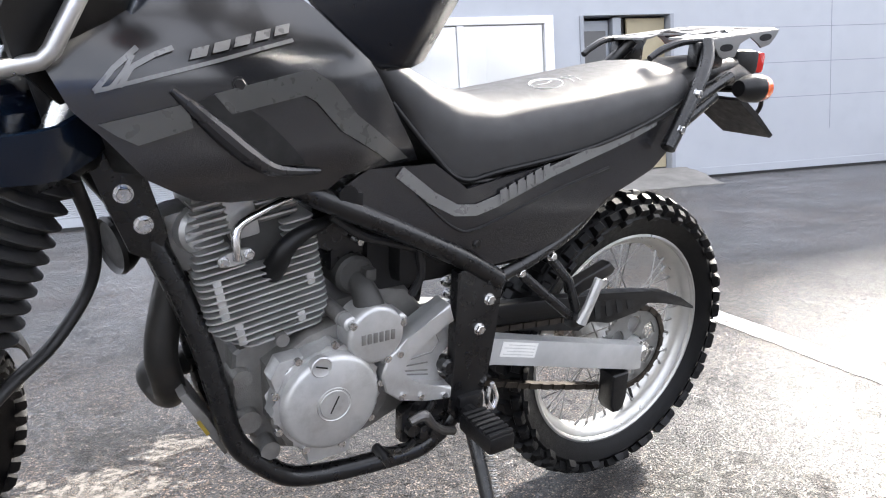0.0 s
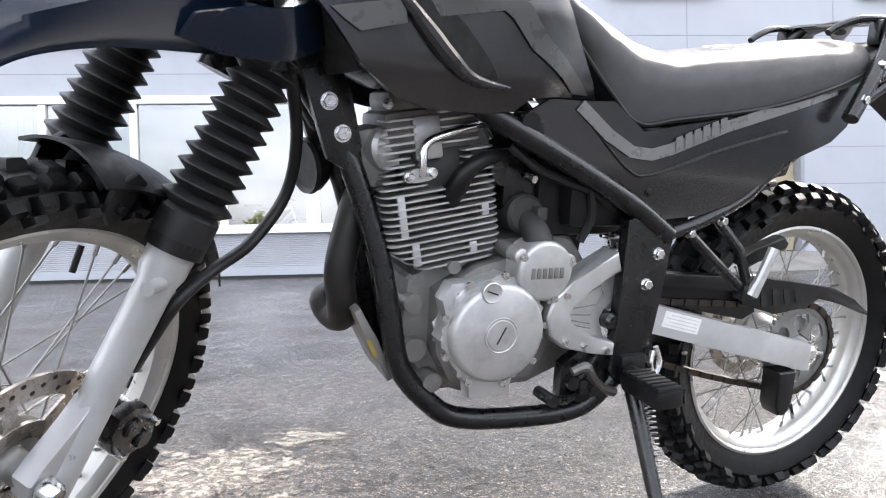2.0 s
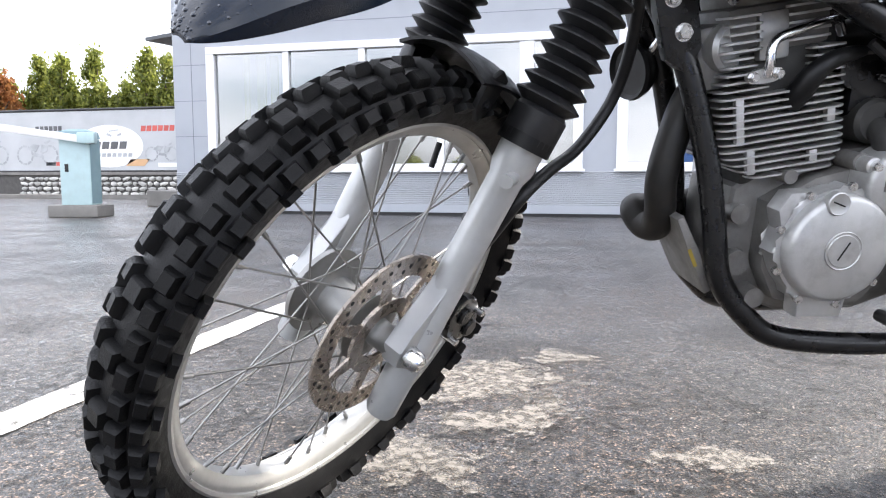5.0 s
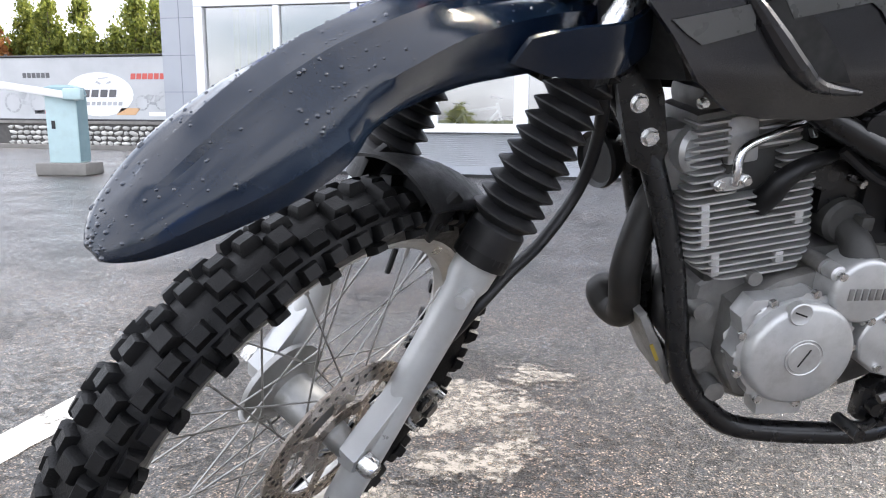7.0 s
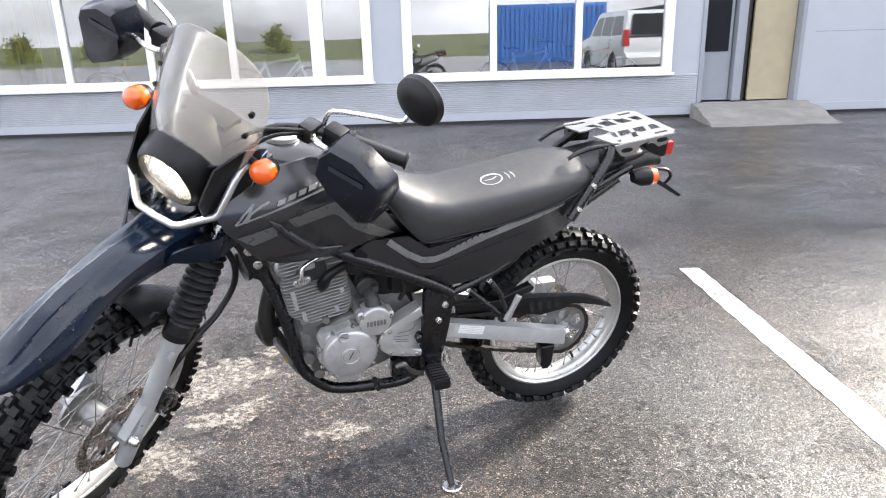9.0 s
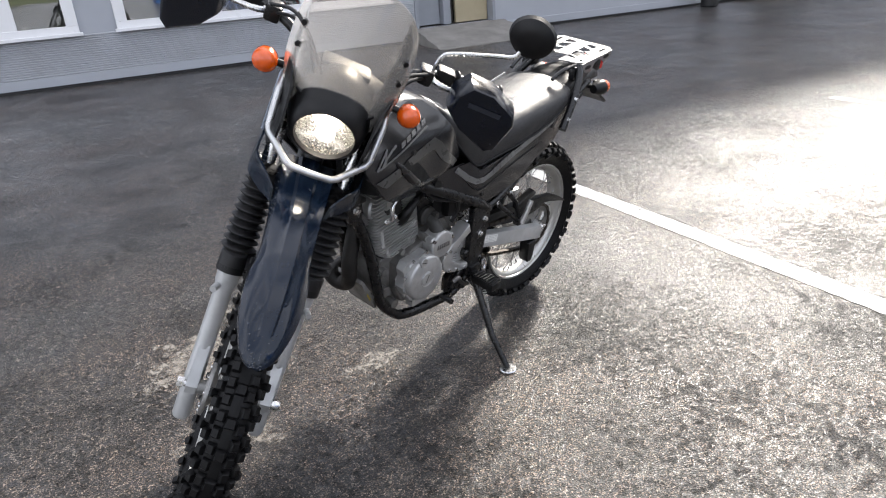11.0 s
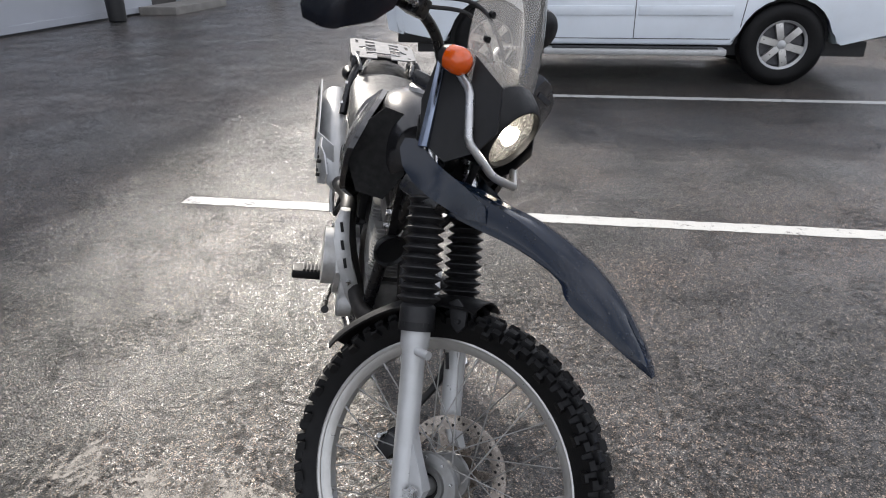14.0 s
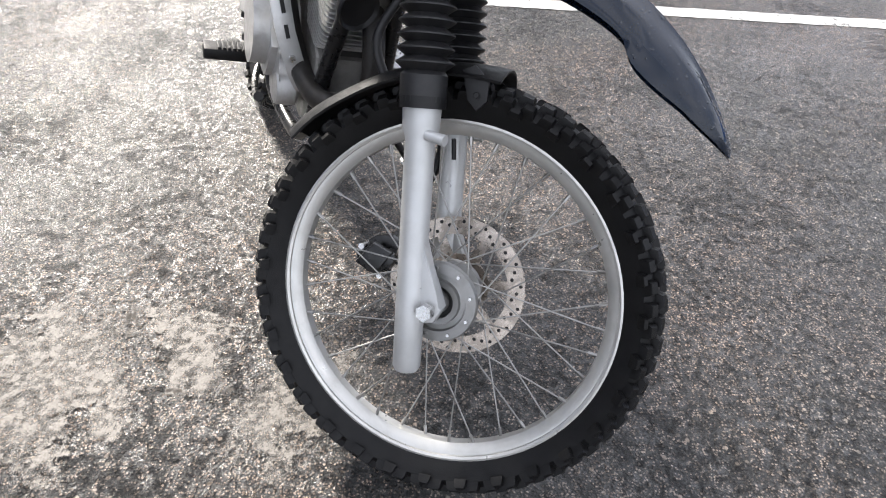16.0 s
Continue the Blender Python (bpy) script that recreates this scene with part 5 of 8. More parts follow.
def tyre_mesh(radius, bead, half, n, knobs, step_rows):
    """A tyre about the y axis with real tread blocks; radius is to the block tops."""
    crown = radius - 0.0125
    prof = []
    for k in range(13):
        t = -1 + k / 6
        y = half * math.sin(t * 1.35) / math.sin(1.35)
        depth = 1 - abs(t) ** 2.4
        prof.append((bead + 0.012 + (crown - bead - 0.012) * depth ** 0.75 if abs(t) < 1 else bead + 0.004, y * (0.96 if abs(t) < 0.9 else 0.62)))
    prof = [(bead - 0.004, -half * 0.42)] + prof + [(bead - 0.004, half * 0.42)]
    base = lathe(prof, n, loop=True)
    verts, faces = [], []
    rnd = random.Random(int(radius * 1000))
    for k in range(knobs):
        a = 2 * math.pi * k / knobs
        for row, (yy, la, ly, shift, every) in enumerate(step_rows):
            if every and (k + row) % every:
                continue
            for s in ((-1, 1) if yy else (1,)):
                t = yy * s
                foot_r = crown - (radius - bead) * 0.95 * abs(t) ** 2.5 * 0.42 - 0.004
                tilt = -t * 0.95
                h = 0.0150 + rnd.uniform(-0.0009, 0.0009)
                one = knob(a + shift * (1 if s > 0 else -1) * math.pi / knobs + rnd.uniform(-0.002, 0.002), (half * t, foot_r), la, ly, 0, h, tilt)
                off = len(verts)
                one.verts.index_update()
                verts += [v.co.copy() for v in one.verts]
                faces += [[v.index + off for v in f.verts] for f in one.faces]
                one.free()
    me = bpy.data.meshes.new("tyre")
    me.from_pydata(verts, [], faces)
    bm = bmesh.new()
    bm.from_mesh(me)
    bpy.data.meshes.remove(me)
    return base, bm


def tyre(wheel, label, *spec):
    base, blocks = tyre_mesh(*spec)
    part("tyre", base, RUBBER, wheel, label)
    tagged(part("tread", blocks, RUBBER, wheel, "chunky rubber tread blocks", smooth=32), kind="stuff")


def rim_mesh(flange, inner, half):
    return lathe([(inner, -half * 0.35), (inner, half * 0.35), (inner + 0.006, half * 0.62), (flange - 0.008, half * 0.80), (flange, half * 0.86), (flange + 0.003, half),
                  (flange - 0.002, half * 1.04), (flange - 0.006, half * 0.95), (inner + 0.016, half * 0.5), (inner + 0.016, -half * 0.5), (flange - 0.006, -half * 0.95),
                  (flange - 0.002, -half * 1.04), (flange + 0.003, -half), (flange, -half * 0.86), (flange - 0.008, -half * 0.80), (inner + 0.006, -half * 0.62)], 96, loop=True)


def spokes(wheel, hub_r, hub_half, rim_r, count, mat):
    """Crossed wire spokes, each with its nipple at the rim."""
    meshes = []
    for side, way in ((1, 1), (1, -1), (-1, 1), (-1, -1)):
        a = radians(68) * way
        p = Vector((hub_r * math.cos(a), side * hub_half, hub_r * math.sin(a)))
        q = Vector((rim_r, side * 0.006, 0))
        d = (q - p).normalized()
        b = join(rod(p - d * 0.004, q, 0.0014, 6), rod(q - d * 0.016, q + d * 0.002, 0.0032, 6))
        meshes.append(b)
    done = []
    for i in range(count):
        kind = i % 4
        m = Matrix.Rotation(-2 * math.pi * (i + 0.15) / count, 4, "Y")
        if i < 4:
            ob = part("spoke", meshes[i], mat, wheel, m=m, smooth=60)
            done.append(ob.data)
        else:
            ob = new("spoke", done[kind])
            ob.parent, ob.matrix_basis = wheel, m


def brake_rotor(wheel, outer, inner, y, holes, arms, carrier):
    """A drilled disc on a spidered carrier, about the y axis."""
    part("brake_disc", lathe([(inner, y - 0.002), (outer, y - 0.002), (outer, y + 0.002), (inner, y + 0.002)], 72, loop=True), DISCM, wheel, "rust-tinted drilled brake disc")
    for k in range(arms):
        a = 2 * math.pi * k / arms
        part("disc_arm", moved(prism([(carrier - 0.008, -0.011), (inner + 0.006, -0.006), (inner + 0.006, 0.006), (carrier - 0.008, 0.011)], y - 0.0018, y + 0.0018), Matrix.Rotation(a + 0.3, 4, "Y")), DISCM, wheel)
    part("disc_carrier", lathe([(carrier - 0.022, y - 0.0025), (carrier, y - 0.0025), (carrier, y + 0.0025), (carrier - 0.022, y + 0.0025)], 48, loop=True), DISCM, wheel)


def rotor_holes(outer, inner, y, count):
    """Black plugs that colour in the dark of the drilled holes, on both faces."""
    out = []
    for k in range(count):
        a = 2 * math.pi * k / count
        r = inner + (outer - inner) * (0.28, 0.52, 0.76)[k % 3]
        out.append(moved(lathe([(0, -0.0023), (0.0032, -0.0023), (0.0032, 0.0023), (0, 0.0023)], 8), Matrix.Translation((r * math.cos(a), y, r * math.sin(a)))))
    return join(*out)


FRONT_C, REAR_C = Vector((1.394, 0, 0.361)), Vector((0.002, -0.020, 0.321))
front = part("front_wheel", rim_mesh(0.285, 0.262, 0.027), RIMM, bike, "silver aluminium spoked front wheel", m=TURN @ Matrix.Translation(FRONT_C))
tyre(front, "black knobbly front tyre", 0.351, 0.284, 0.047, 80, 62, ((0.0, 0.027, 0.027, 0.0, 2), (0.40, 0.026, 0.020, 0.6, 0), (0.76, 0.024, 0.018, 0.0, 0), (0.95, 0.021, 0.010, 0.9, 2)))
part("hub", lathe([(0.012, -0.078), (0.018, -0.078), (0.019, -0.046), (0.026, -0.044), (0.027, -0.060), (0.036, -0.061), (0.038, -0.054), (0.046, -0.053), (0.048, -0.060), (0.064, -0.059), (0.066, -0.055), (0.066, -0.050), (0.044, -0.044), (0.032, -0.034), (0.030, 0.02), (0.034, 0.026), (0.050, 0.030), (0.052, 0.038), (0.034, 0.044), (0.02, 0.05), (0.018, 0.085), (0.012, 0.085)], 48, loop=True), HUBM, front, "grey cast hub with an open flange")
for k in range(9):
    w = 2 * math.pi * k / 9
    part("hub_rivet", moved(lathe([(0, -0.063), (0.0028, -0.063), (0.0034, -0.059), (0, -0.059)], 8), Matrix.Translation((0.056 * math.cos(w), 0, 0.056 * math.sin(w)))), STEEL, front)
part("hub_seal", lathe([(0.0185, -0.050), (0.027, -0.050), (0.027, -0.047), (0.0185, -0.047)], 24, loop=True), BLACKP, front, "black bearing seal")
spokes(front, 0.046, 0.036, 0.264, 36, SPOKEM)
brake_rotor(front, 0.122, 0.092, 0.058, 48, 7, 0.058)
tagged(part("disc_hole", rotor_holes(0.122, 0.092, 0.058, 54), BLACKP, front), kind="stuff")
part("axle", rod((0, -0.118, 0), (0, 0.118, 0), 0.009, 16), STEEL, front)
part("axle_nut", lathe([(0, -0.128), (0.013, -0.128), (0.014, -0.112), (0, -0.112)], 6), STEEL, front)
part("axle_head", lathe([(0, 0.108), (0.015, 0.108), (0.014, 0.124), (0.010, 0.130), (0, 0.130)], 16), STEEL, front)
part("valve", rod((0.255, 0.0, 0), (0.222, 0.006, 0.0), 0.004, 8), BLACKP, front, m=Matrix.Rotation(radians(-118), 4, "Y"))

rear = part("rear_wheel", rim_mesh(0.239, 0.216, 0.038), RIMM, bike, "silver aluminium spoked rear wheel", m=Matrix.Translation(REAR_C))
tyre(rear, "black knobbly rear tyre", 0.328, 0.238, 0.060, 80, 46, ((0.0, 0.026, 0.034, 0.0, 2), (0.40, 0.025, 0.026, 0.5, 0), (0.76, 0.029, 0.022, 0.0, 0), (0.95, 0.024, 0.012, 0.8, 2)))
part("hub", lathe([(0.012, -0.09), (0.02, -0.09), (0.022, -0.06), (0.06, -0.052), (0.062, -0.042), (0.044, -0.036), (0.04, 0.03), (0.06, 0.038), (0.062, 0.05), (0.03, 0.056), (0.02, 0.09), (0.012, 0.09)], 40, loop=True), ALLOY, rear, "grey cast hub")
spokes(rear, 0.055, 0.044, 0.218, 36, SPOKEM)


def sprocket(r, teeth, y, hole):
    out = []
    for k in range(teeth * 2):
        a = math.pi * k / teeth
        rr = r + (0.004 if k % 2 else -0.003)
        out.append((rr * math.cos(a), rr * math.sin(a)))
    inner = [(hole * math.cos(math.pi * k / teeth), hole * math.sin(math.pi * k / teeth)) for k in range(teeth * 2)]
    bm = bmesh.new()
    n = len(out)
    rows = [[bm.verts.new((x, yy, z)) for x, z in ring] for ring, yy in ((out, y - 0.003), (out, y + 0.003), (inner, y + 0.003), (inner, y - 0.003))]
    for a, b in zip(rows, rows[1:] + rows[:1]):
        for i in range(n):
            bm.faces.new((a[i], a[(i + 1) % n], b[(i + 1) % n], b[i]))
    arms = [moved(prism([(0.028, -0.016), (0.042, -0.0085), (0.056, -0.0085), (hole + 0.004, -0.026), (hole + 0.004, 0.026), (0.056, 0.0085), (0.042, 0.0085), (0.028, 0.016)], y - 0.003, y + 0.003), Matrix.Rotation(2 * math.pi * k / 6, 4, "Y")) for k in range(6)]
    return bm, arms


ring_, arms_ = sprocket(0.092, 48, 0.066, 0.072)
sp = part("rear_sprocket", ring_, HUBM, rear, "dull steel rear sprocket")
for arm_ in arms_:
    part("sprocket_arm", arm_, HUBM, sp)
brake_rotor(rear, 0.102, 0.076, -0.062, 40, 5, 0.05)
part("axle", rod((0, -0.115, 0), (0, 0.098, 0), 0.0095, 16), STEEL, rear)
part("axle_nut", join(lathe([(0, 0.086), (0.016, 0.086), (0.016, 0.098), (0.01, 0.104), (0, 0.104)], 6)), STEEL, rear)
part("valve", rod((0.214, 0.0, 0), (0.182, 0.004, 0.0), 0.004, 8), BLACKP, rear, m=Matrix.Rotation(radians(120), 4, "Y"))


# fork
def fork_at(d, y, off=0.0):
    """A point of a fork leg, d metres up it from the axle's height; off: ahead of it."""
    return Vector((1.358 + off * math.cos(RAKE), y, 0.361 + off * math.sin(RAKE))) + AXIS * d


for s, side in ((1, "left"), (-1, "right")):
    y = 0.094 * s
    leg = steered("fork_leg", join(
        tube([fork_at(d, y) for d in (-0.122, -0.114, -0.02, 0.10, 0.240, 0.255, 0.292)], [0.018, 0.0222, 0.0230, 0.0226, 0.0230, 0.0280, 0.0292], 24, 1),
        prism([(1.355, 0.325), (1.388, 0.330), (1.412, 0.348), (1.412, 0.374), (1.390, 0.388), (1.335, 0.450)], 0.078 * s, 0.106 * s, 0.004)), SILVER, label="silver-painted fork lower leg")
    part("drain_bolt", moved(rod(fork_at(-0.125, y), fork_at(-0.120, y), 0.010, 8), TURN), BLACKP, leg)
    rings, n = [], 28
    folds = 11
    prof_ = [(0.286, 0.0335), (0.292, 0.0350), (0.330, 0.0350), (0.336, 0.0300)]
    pitch = 0.212 / folds
    for k in range(folds):
        shrink = 1 - 0.012 * k
        prof_ += [(0.338 + pitch * (k + 0.42), 0.0430 * shrink), (0.338 + pitch * (k + 0.52), 0.0430 * shrink), (0.338 + pitch * (k + 0.97), 0.0290 * shrink)]
    e1, e2 = Vector((0, 1, 0)), AXIS.cross(Vector((0, 1, 0)))
    for d, rad in prof_:
        c = fork_at(d, y)
        rings.append([c + rad * (math.cos(2 * math.pi * j / n) * e1 + math.sin(2 * math.pi * j / n) * e2) for j in range(n)])
    steered("fork_boot", loft(rings), BOOT, label="black ribbed rubber fork boot", smooth=25)
    steered("fork_tube", rod(fork_at(0.535, y), fork_at(0.79, y), 0.0175, 20), STEEL)
    steered("boot_clamp", rod(fork_at(0.283, y), fork_at(0.300, y), 0.0352, 24), BLACKP)
steered("lower_clamp", join(box(1.06, 1.16, -0.125, 0.125, 0.835, 0.875, 0.012)), BLACKM, label="black lower triple clamp")
steered("upper_clamp", join(box(0.965, 1.065, -0.122, 0.122, 1.03, 1.06, 0.010)), BLACKM, label="black upper triple clamp")
part("steering_head", rod((1.085, 0, 0.775), (0.985, 0, 0.985), 0.033, 24), BLACKM, bike)

# inner mudguard that hugs the tyre behind the fork
rings = []
for k in range(15):
    a = radians(104 + 62 * k / 14)
    r = 0.374 + 0.012 * smoothstep(0.6, 1.0, k / 14)
    w = 0.066 - 0.030 * smoothstep(0.45, 1.0, k / 14)
    cx, cz = FRONT_C.x + r * math.cos(a), FRONT_C.z + r * math.sin(a)
    ux, uz = math.cos(a), math.sin(a)
    ring = []
    for j in range(9):
        t = -1 + j / 4
        drop = -0.022 * t * t
        ring.append((cx + ux * drop, w * t, cz + uz * drop))
    for j in range(8, -1, -1):
        t = -1 + j / 4
        drop = -0.022 * t * t - 0.0035
        ring.append((cx + ux * drop, w * t * 0.97, cz + uz * drop))
    rings.append(ring)
steered("inner_mudguard", loft(rings), BLACKP, label="matt black inner mudguard behind the fork")
for s in (1, -1):
    steered("mudguard_stay", join(prism([(1.276, 0.655), (1.296, 0.648), (1.304, 0.668), (1.292, 0.695), (1.262, 0.705), (1.248, 0.69)], 0.052 * s, 0.060 * s, 0.002), bolt(1.286, 0.668, 0.06, 0.066, 0.005) if s > 0 else mirrored(bolt(1.286, 0.668, 0.06, 0.066, 0.005))), BLACKP)
    steered("hose_guide", rod((1.262, 0.110 * s, 0.588), (1.292, 0.118 * s, 0.596), 0.0085, 12), SILVER)

# high front mudguard
# along it: x, height of the spine, half width and height of the shoulder, half width and heights of the skirt's fold and lower edge
stations = ((1.638, 0.776, 0.007, 0.774, 0.010, 0.773, 0.771), (1.630, 0.787, 0.017, 0.783, 0.022, 0.779, 0.774), (1.612, 0.805, 0.028, 0.798, 0.036, 0.790, 0.779), (1.580, 0.829, 0.038, 0.817, 0.048, 0.804, 0.786),
            (1.545, 0.852, 0.043, 0.834, 0.057, 0.815, 0.794), (1.500, 0.875, 0.046, 0.850, 0.062, 0.827, 0.801), (1.462, 0.889, 0.047, 0.860, 0.062, 0.838, 0.810), (1.440, 0.896, 0.048, 0.866, 0.060, 0.844, 0.821),
            (1.422, 0.900, 0.048, 0.870, 0.057, 0.846, 0.836), (1.380, 0.907, 0.049, 0.880, 0.055, 0.856, 0.845), (1.310, 0.914, 0.051, 0.894, 0.057, 0.864, 0.848), (1.230, 0.911, 0.055, 0.898, 0.062, 0.863, 0.842), (1.150, 0.908, 0.061, 0.897, 0.070, 0.858, 0.836), (1.080, 0.900, 0.068, 0.889, 0.076, 0.850, 0.832))
rings = []
for i, (x, zs, ws, zh, wl, zf, zl) in enumerate(smooth_path(stations, 4)):
    k = smoothstep(1.635, 1.56, x)
    half = [(0.0, zs), (0.30 * ws, zs - 0.0008), (0.42 * ws, zs - 0.0062 * k - 0.0005), (0.66 * ws, zs + (zh - zs) * 0.52), (0.86 * ws, zs + (zh - zs) * 0.78), (ws, zh), (ws + (wl - ws) * 0.55, zh + (zf - zh) * 0.50), (wl, zf), (wl * 1.01, (zf + zl) / 2), (wl * 0.985, zl)]
    row = [(x, -y, z) for y, z in half[:0:-1]] + [(x, y, z) for y, z in half]
    rings.append(row + [(px_, y * 0.955, z - 0.0035 if abs(y) < wl * 0.95 else z + 0.0008) for px_, y, z in row[::-1]])
fender = steered("front_mudguard", loft(rings), BLUEGREY, label="dark blue-grey high front mudguard with water drops", smooth=28)
# rain drops on the mudguard
rnd = random.Random(21)
tops = [p for p in fender.data.polygons if p.normal.z > 0.25 and p.area > 1e-6]
verts, faces = [], []
for _ in range(560):
    p = rnd.choice(tops)
    co = [fender.data.vertices[i].co for i in p.vertices]
    wts = [rnd.random() + 0.05 for _ in co]
    c = sum((v * w for v, w in zip(co, wts)), Vector()) / sum(wts)
    nrm_ = p.normal
    e1 = nrm_.cross(Vector((0.3, 1, 0.2))).normalized()
    e2 = nrm_.cross(e1)
    r = 0.0007 + 0.0017 * rnd.random() ** 2.2
    n0 = len(verts)
    for lift, q in ((0.0, 1.0), (0.45, 0.8), (0.68, 0.4)):
        for k in range(7):
            w = 2 * math.pi * k / 7
            verts.append(c + nrm_ * (lift * r) + (e1 * math.cos(w) + e2 * math.sin(w) * rnd.uniform(0.9, 1.1)) * r * q)
    for ring_ in (0, 1):
        for k in range(7):
            a0, a1 = n0 + 7 * ring_ + k, n0 + 7 * ring_ + (k + 1) % 7
            faces.append((a0, a1, a1 + 7, a0 + 7))
    faces.append(tuple(n0 + 14 + k for k in range(7)))
me = bpy.data.meshes.new("rain_water")
me.from_pydata(verts, [], faces)
me.polygons.foreach_set("use_smooth", [True] * len(faces))
me.materials.append(WATER)
drops = new("rain_water", me)
drops.parent = fender
tagged(drops, "rain drops on the mudguard", kind="stuff")
# side wings of the mudguard that run back beside the fork
for s in (1, -1):
    wing = panel([(1.240, 0.860), (1.226, 0.886), (1.180, 0.904), (1.115, 0.918), (1.048, 0.938), (1.026, 0.930), (1.028, 0.908), (1.055, 0.880), (1.090, 0.864), (1.140, 0.854), (1.200, 0.848)],
                 lambda x, z: 0.066 + 0.068 * smoothstep(1.245, 1.13, x) - 0.18 * max(0, z - 0.885), 0.005, 0.02)
    steered("mudguard_wing", wing if s > 0 else mirrored(wing), BLUEGREY, label="blue-grey mudguard side wing")

# headlamp, cowl, screen, guard bar, indicators
def ellipse_ring(c, n1, n2, a, b, n=28):
    return [c + a * math.cos(2 * math.pi * k / n) * n1 + b * math.sin(2 * math.pi * k / n) * n2 for k in range(n)]


LAMP = Vector((1.166, 0, 1.030))
LAMP_N = Vector((math.cos(radians(-14)), 0, math.sin(radians(-14))))
LAMP_U = Vector((-LAMP_N.z, 0, LAMP_N.x))
LAMP_Y = Vector((0, 1, 0))
rings = [ellipse_ring(LAMP - LAMP_N * d, LAMP_Y, LAMP_U, a, b) for d, a, b in ((-0.012, 0.070, 0.068), (-0.004, 0.080, 0.078), (0.02, 0.088, 0.088), (0.07, 0.098, 0.104), (0.12, 0.088, 0.10), (0.16, 0.06, 0.075))]
inner = [ellipse_ring(LAMP - LAMP_N * d, LAMP_Y, LAMP_U, a, b) for d, a, b in ((0.015, 0.058, 0.056), (0.000, 0.066, 0.064), (-0.012, 0.068, 0.066))]
steered("headlamp_cowl", loft(rings[::-1] + inner[::-1], caps=True), BLACKP, label="black headlamp cowl")
lamp = steered("headlamp", loft([ellipse_ring(LAMP - LAMP_N * d, LAMP_Y, LAMP_U, r, r * 0.97) for d, r in ((0.000, 0.067), (0.016, 0.058), (0.034, 0.042), (0.046, 0.022))]), LAMPREF, label="lit round headlamp with a clear lens")
part("bulb", moved(loft([ellipse_ring(LAMP - LAMP_N * d, LAMP_Y, LAMP_U, r, r, 16) for d, r in ((-0.010, 0.006), (-0.008, 0.014), (-0.004, 0.021), (0.004, 0.023))]), TURN), BULB, lamp)
part("lens", moved(loft([ellipse_ring(LAMP - LAMP_N * d, LAMP_Y, LAMP_U, r, r * 0.97) for d, r in ((-0.020, 0.012), (-0.017, 0.035), (-0.010, 0.055), (-0.002, 0.0665))], caps=False), TURN), LENS, lamp, "clear headlamp glass")

glow = new("headlamp_light", bpy.data.lights.new("headlamp_light", "POINT"))
glow.data.energy, glow.data.color, glow.data.shadow_soft_size = 0.25, (1.0, 0.93, 0.82), 0.012
glow.matrix_world = BIKE @ TURN @ Matrix.Translation(LAMP + LAMP_N * 0.013)

# upper cowl behind the screen
cowl = []
for k, (x, z, w) in enumerate(((1.150, 1.085, 0.085), (1.130, 1.115, 0.105), (1.095, 1.14, 0.112), (1.05, 1.15, 0.105), (1.01, 1.14, 0.09))):
    cowl.append([(x - 0.035 * (t * t), w * t, z - 0.03 * abs(t) ** 2 - (0.005 if inn else 0)) for inn, ts in ((0, range(-4, 5)), (1, range(4, -5, -1))) for t in [v / 4 for v in ts]])
steered("upper_cowl", loft(cowl), BLACKP, label="black upper headlamp cowl")
for s in (1, -1):
    side = panel([(1.165, 0.97), (1.185, 1.02), (1.15, 1.10), (1.08, 1.13), (1.01, 1.10), (1.02, 1.01), (1.06, 0.94), (1.12, 0.925)], lambda x, z: 0.098 + 0.03 * smoothstep(1.18, 1.05, x), 0.005, 0.03)
    steered("cowl_side", side if s > 0 else mirrored(side), BLACKP)

rings = []
for k in range(25):
    v = k / 24
    w = 0.138 * math.sqrt(max(0.012, 1 - abs((v - 0.42) / 0.585) ** 2.4))
    x = 1.165 - 0.050 * v - 0.050 * v * v
    ring = []
    for inn in (0, 1):
        row = []
        for j in range(21):
            t = -1 + j / 10
            row.append((x - 0.085 * t * t * (w / 0.138) ** 2 - 0.0025 * inn, w * t, 1.085 + 0.253 * v - 0.040 * t * t * (1 - v) ** 2))
        ring += row if not inn else row[::-1]
    rings.append(ring)
wind = steered("windscreen", loft(rings), SCREEN, label="dusty smoked clear windscreen", smooth=60)
for y in (0.116, -0.116):
    for x, z in ((1.0805, 1.166), (1.0655, 1.211)):
        part("screen_bolt", moved(tube([(x - 0.004, y * 0.99, z), (x + 0.005, y * 1.01, z)], 0.006, 12, 1), TURN), BLACKP, wind)
part("screen_base_trim", moved(tube([(1.125, -0.088, 1.090), (1.148, -0.06, 1.086), (1.170, 0, 1.084), (1.148, 0.06, 1.086), (1.125, 0.088, 1.090)], 0.004, 8), TURN), BLACKP, wind)
GUARD = [(1.045, 0.119, 1.095), (1.095, 0.122, 1.072), (1.108, 0.1222, 1.060), (1.146, 0.119, 0.990), (1.153, 0.114, 0.979), (1.196, 0.060, 0.947), (1.204, 0.046, 0.944), (1.207, 0.0, 0.944)]
steered("headlamp_guard", tube(GUARD + [(x, -y, z) for x, y, z in GUARD[-2::-1]], 0.0085, 14, 1), GUARDBAR, label="dull silver headlamp guard bar")
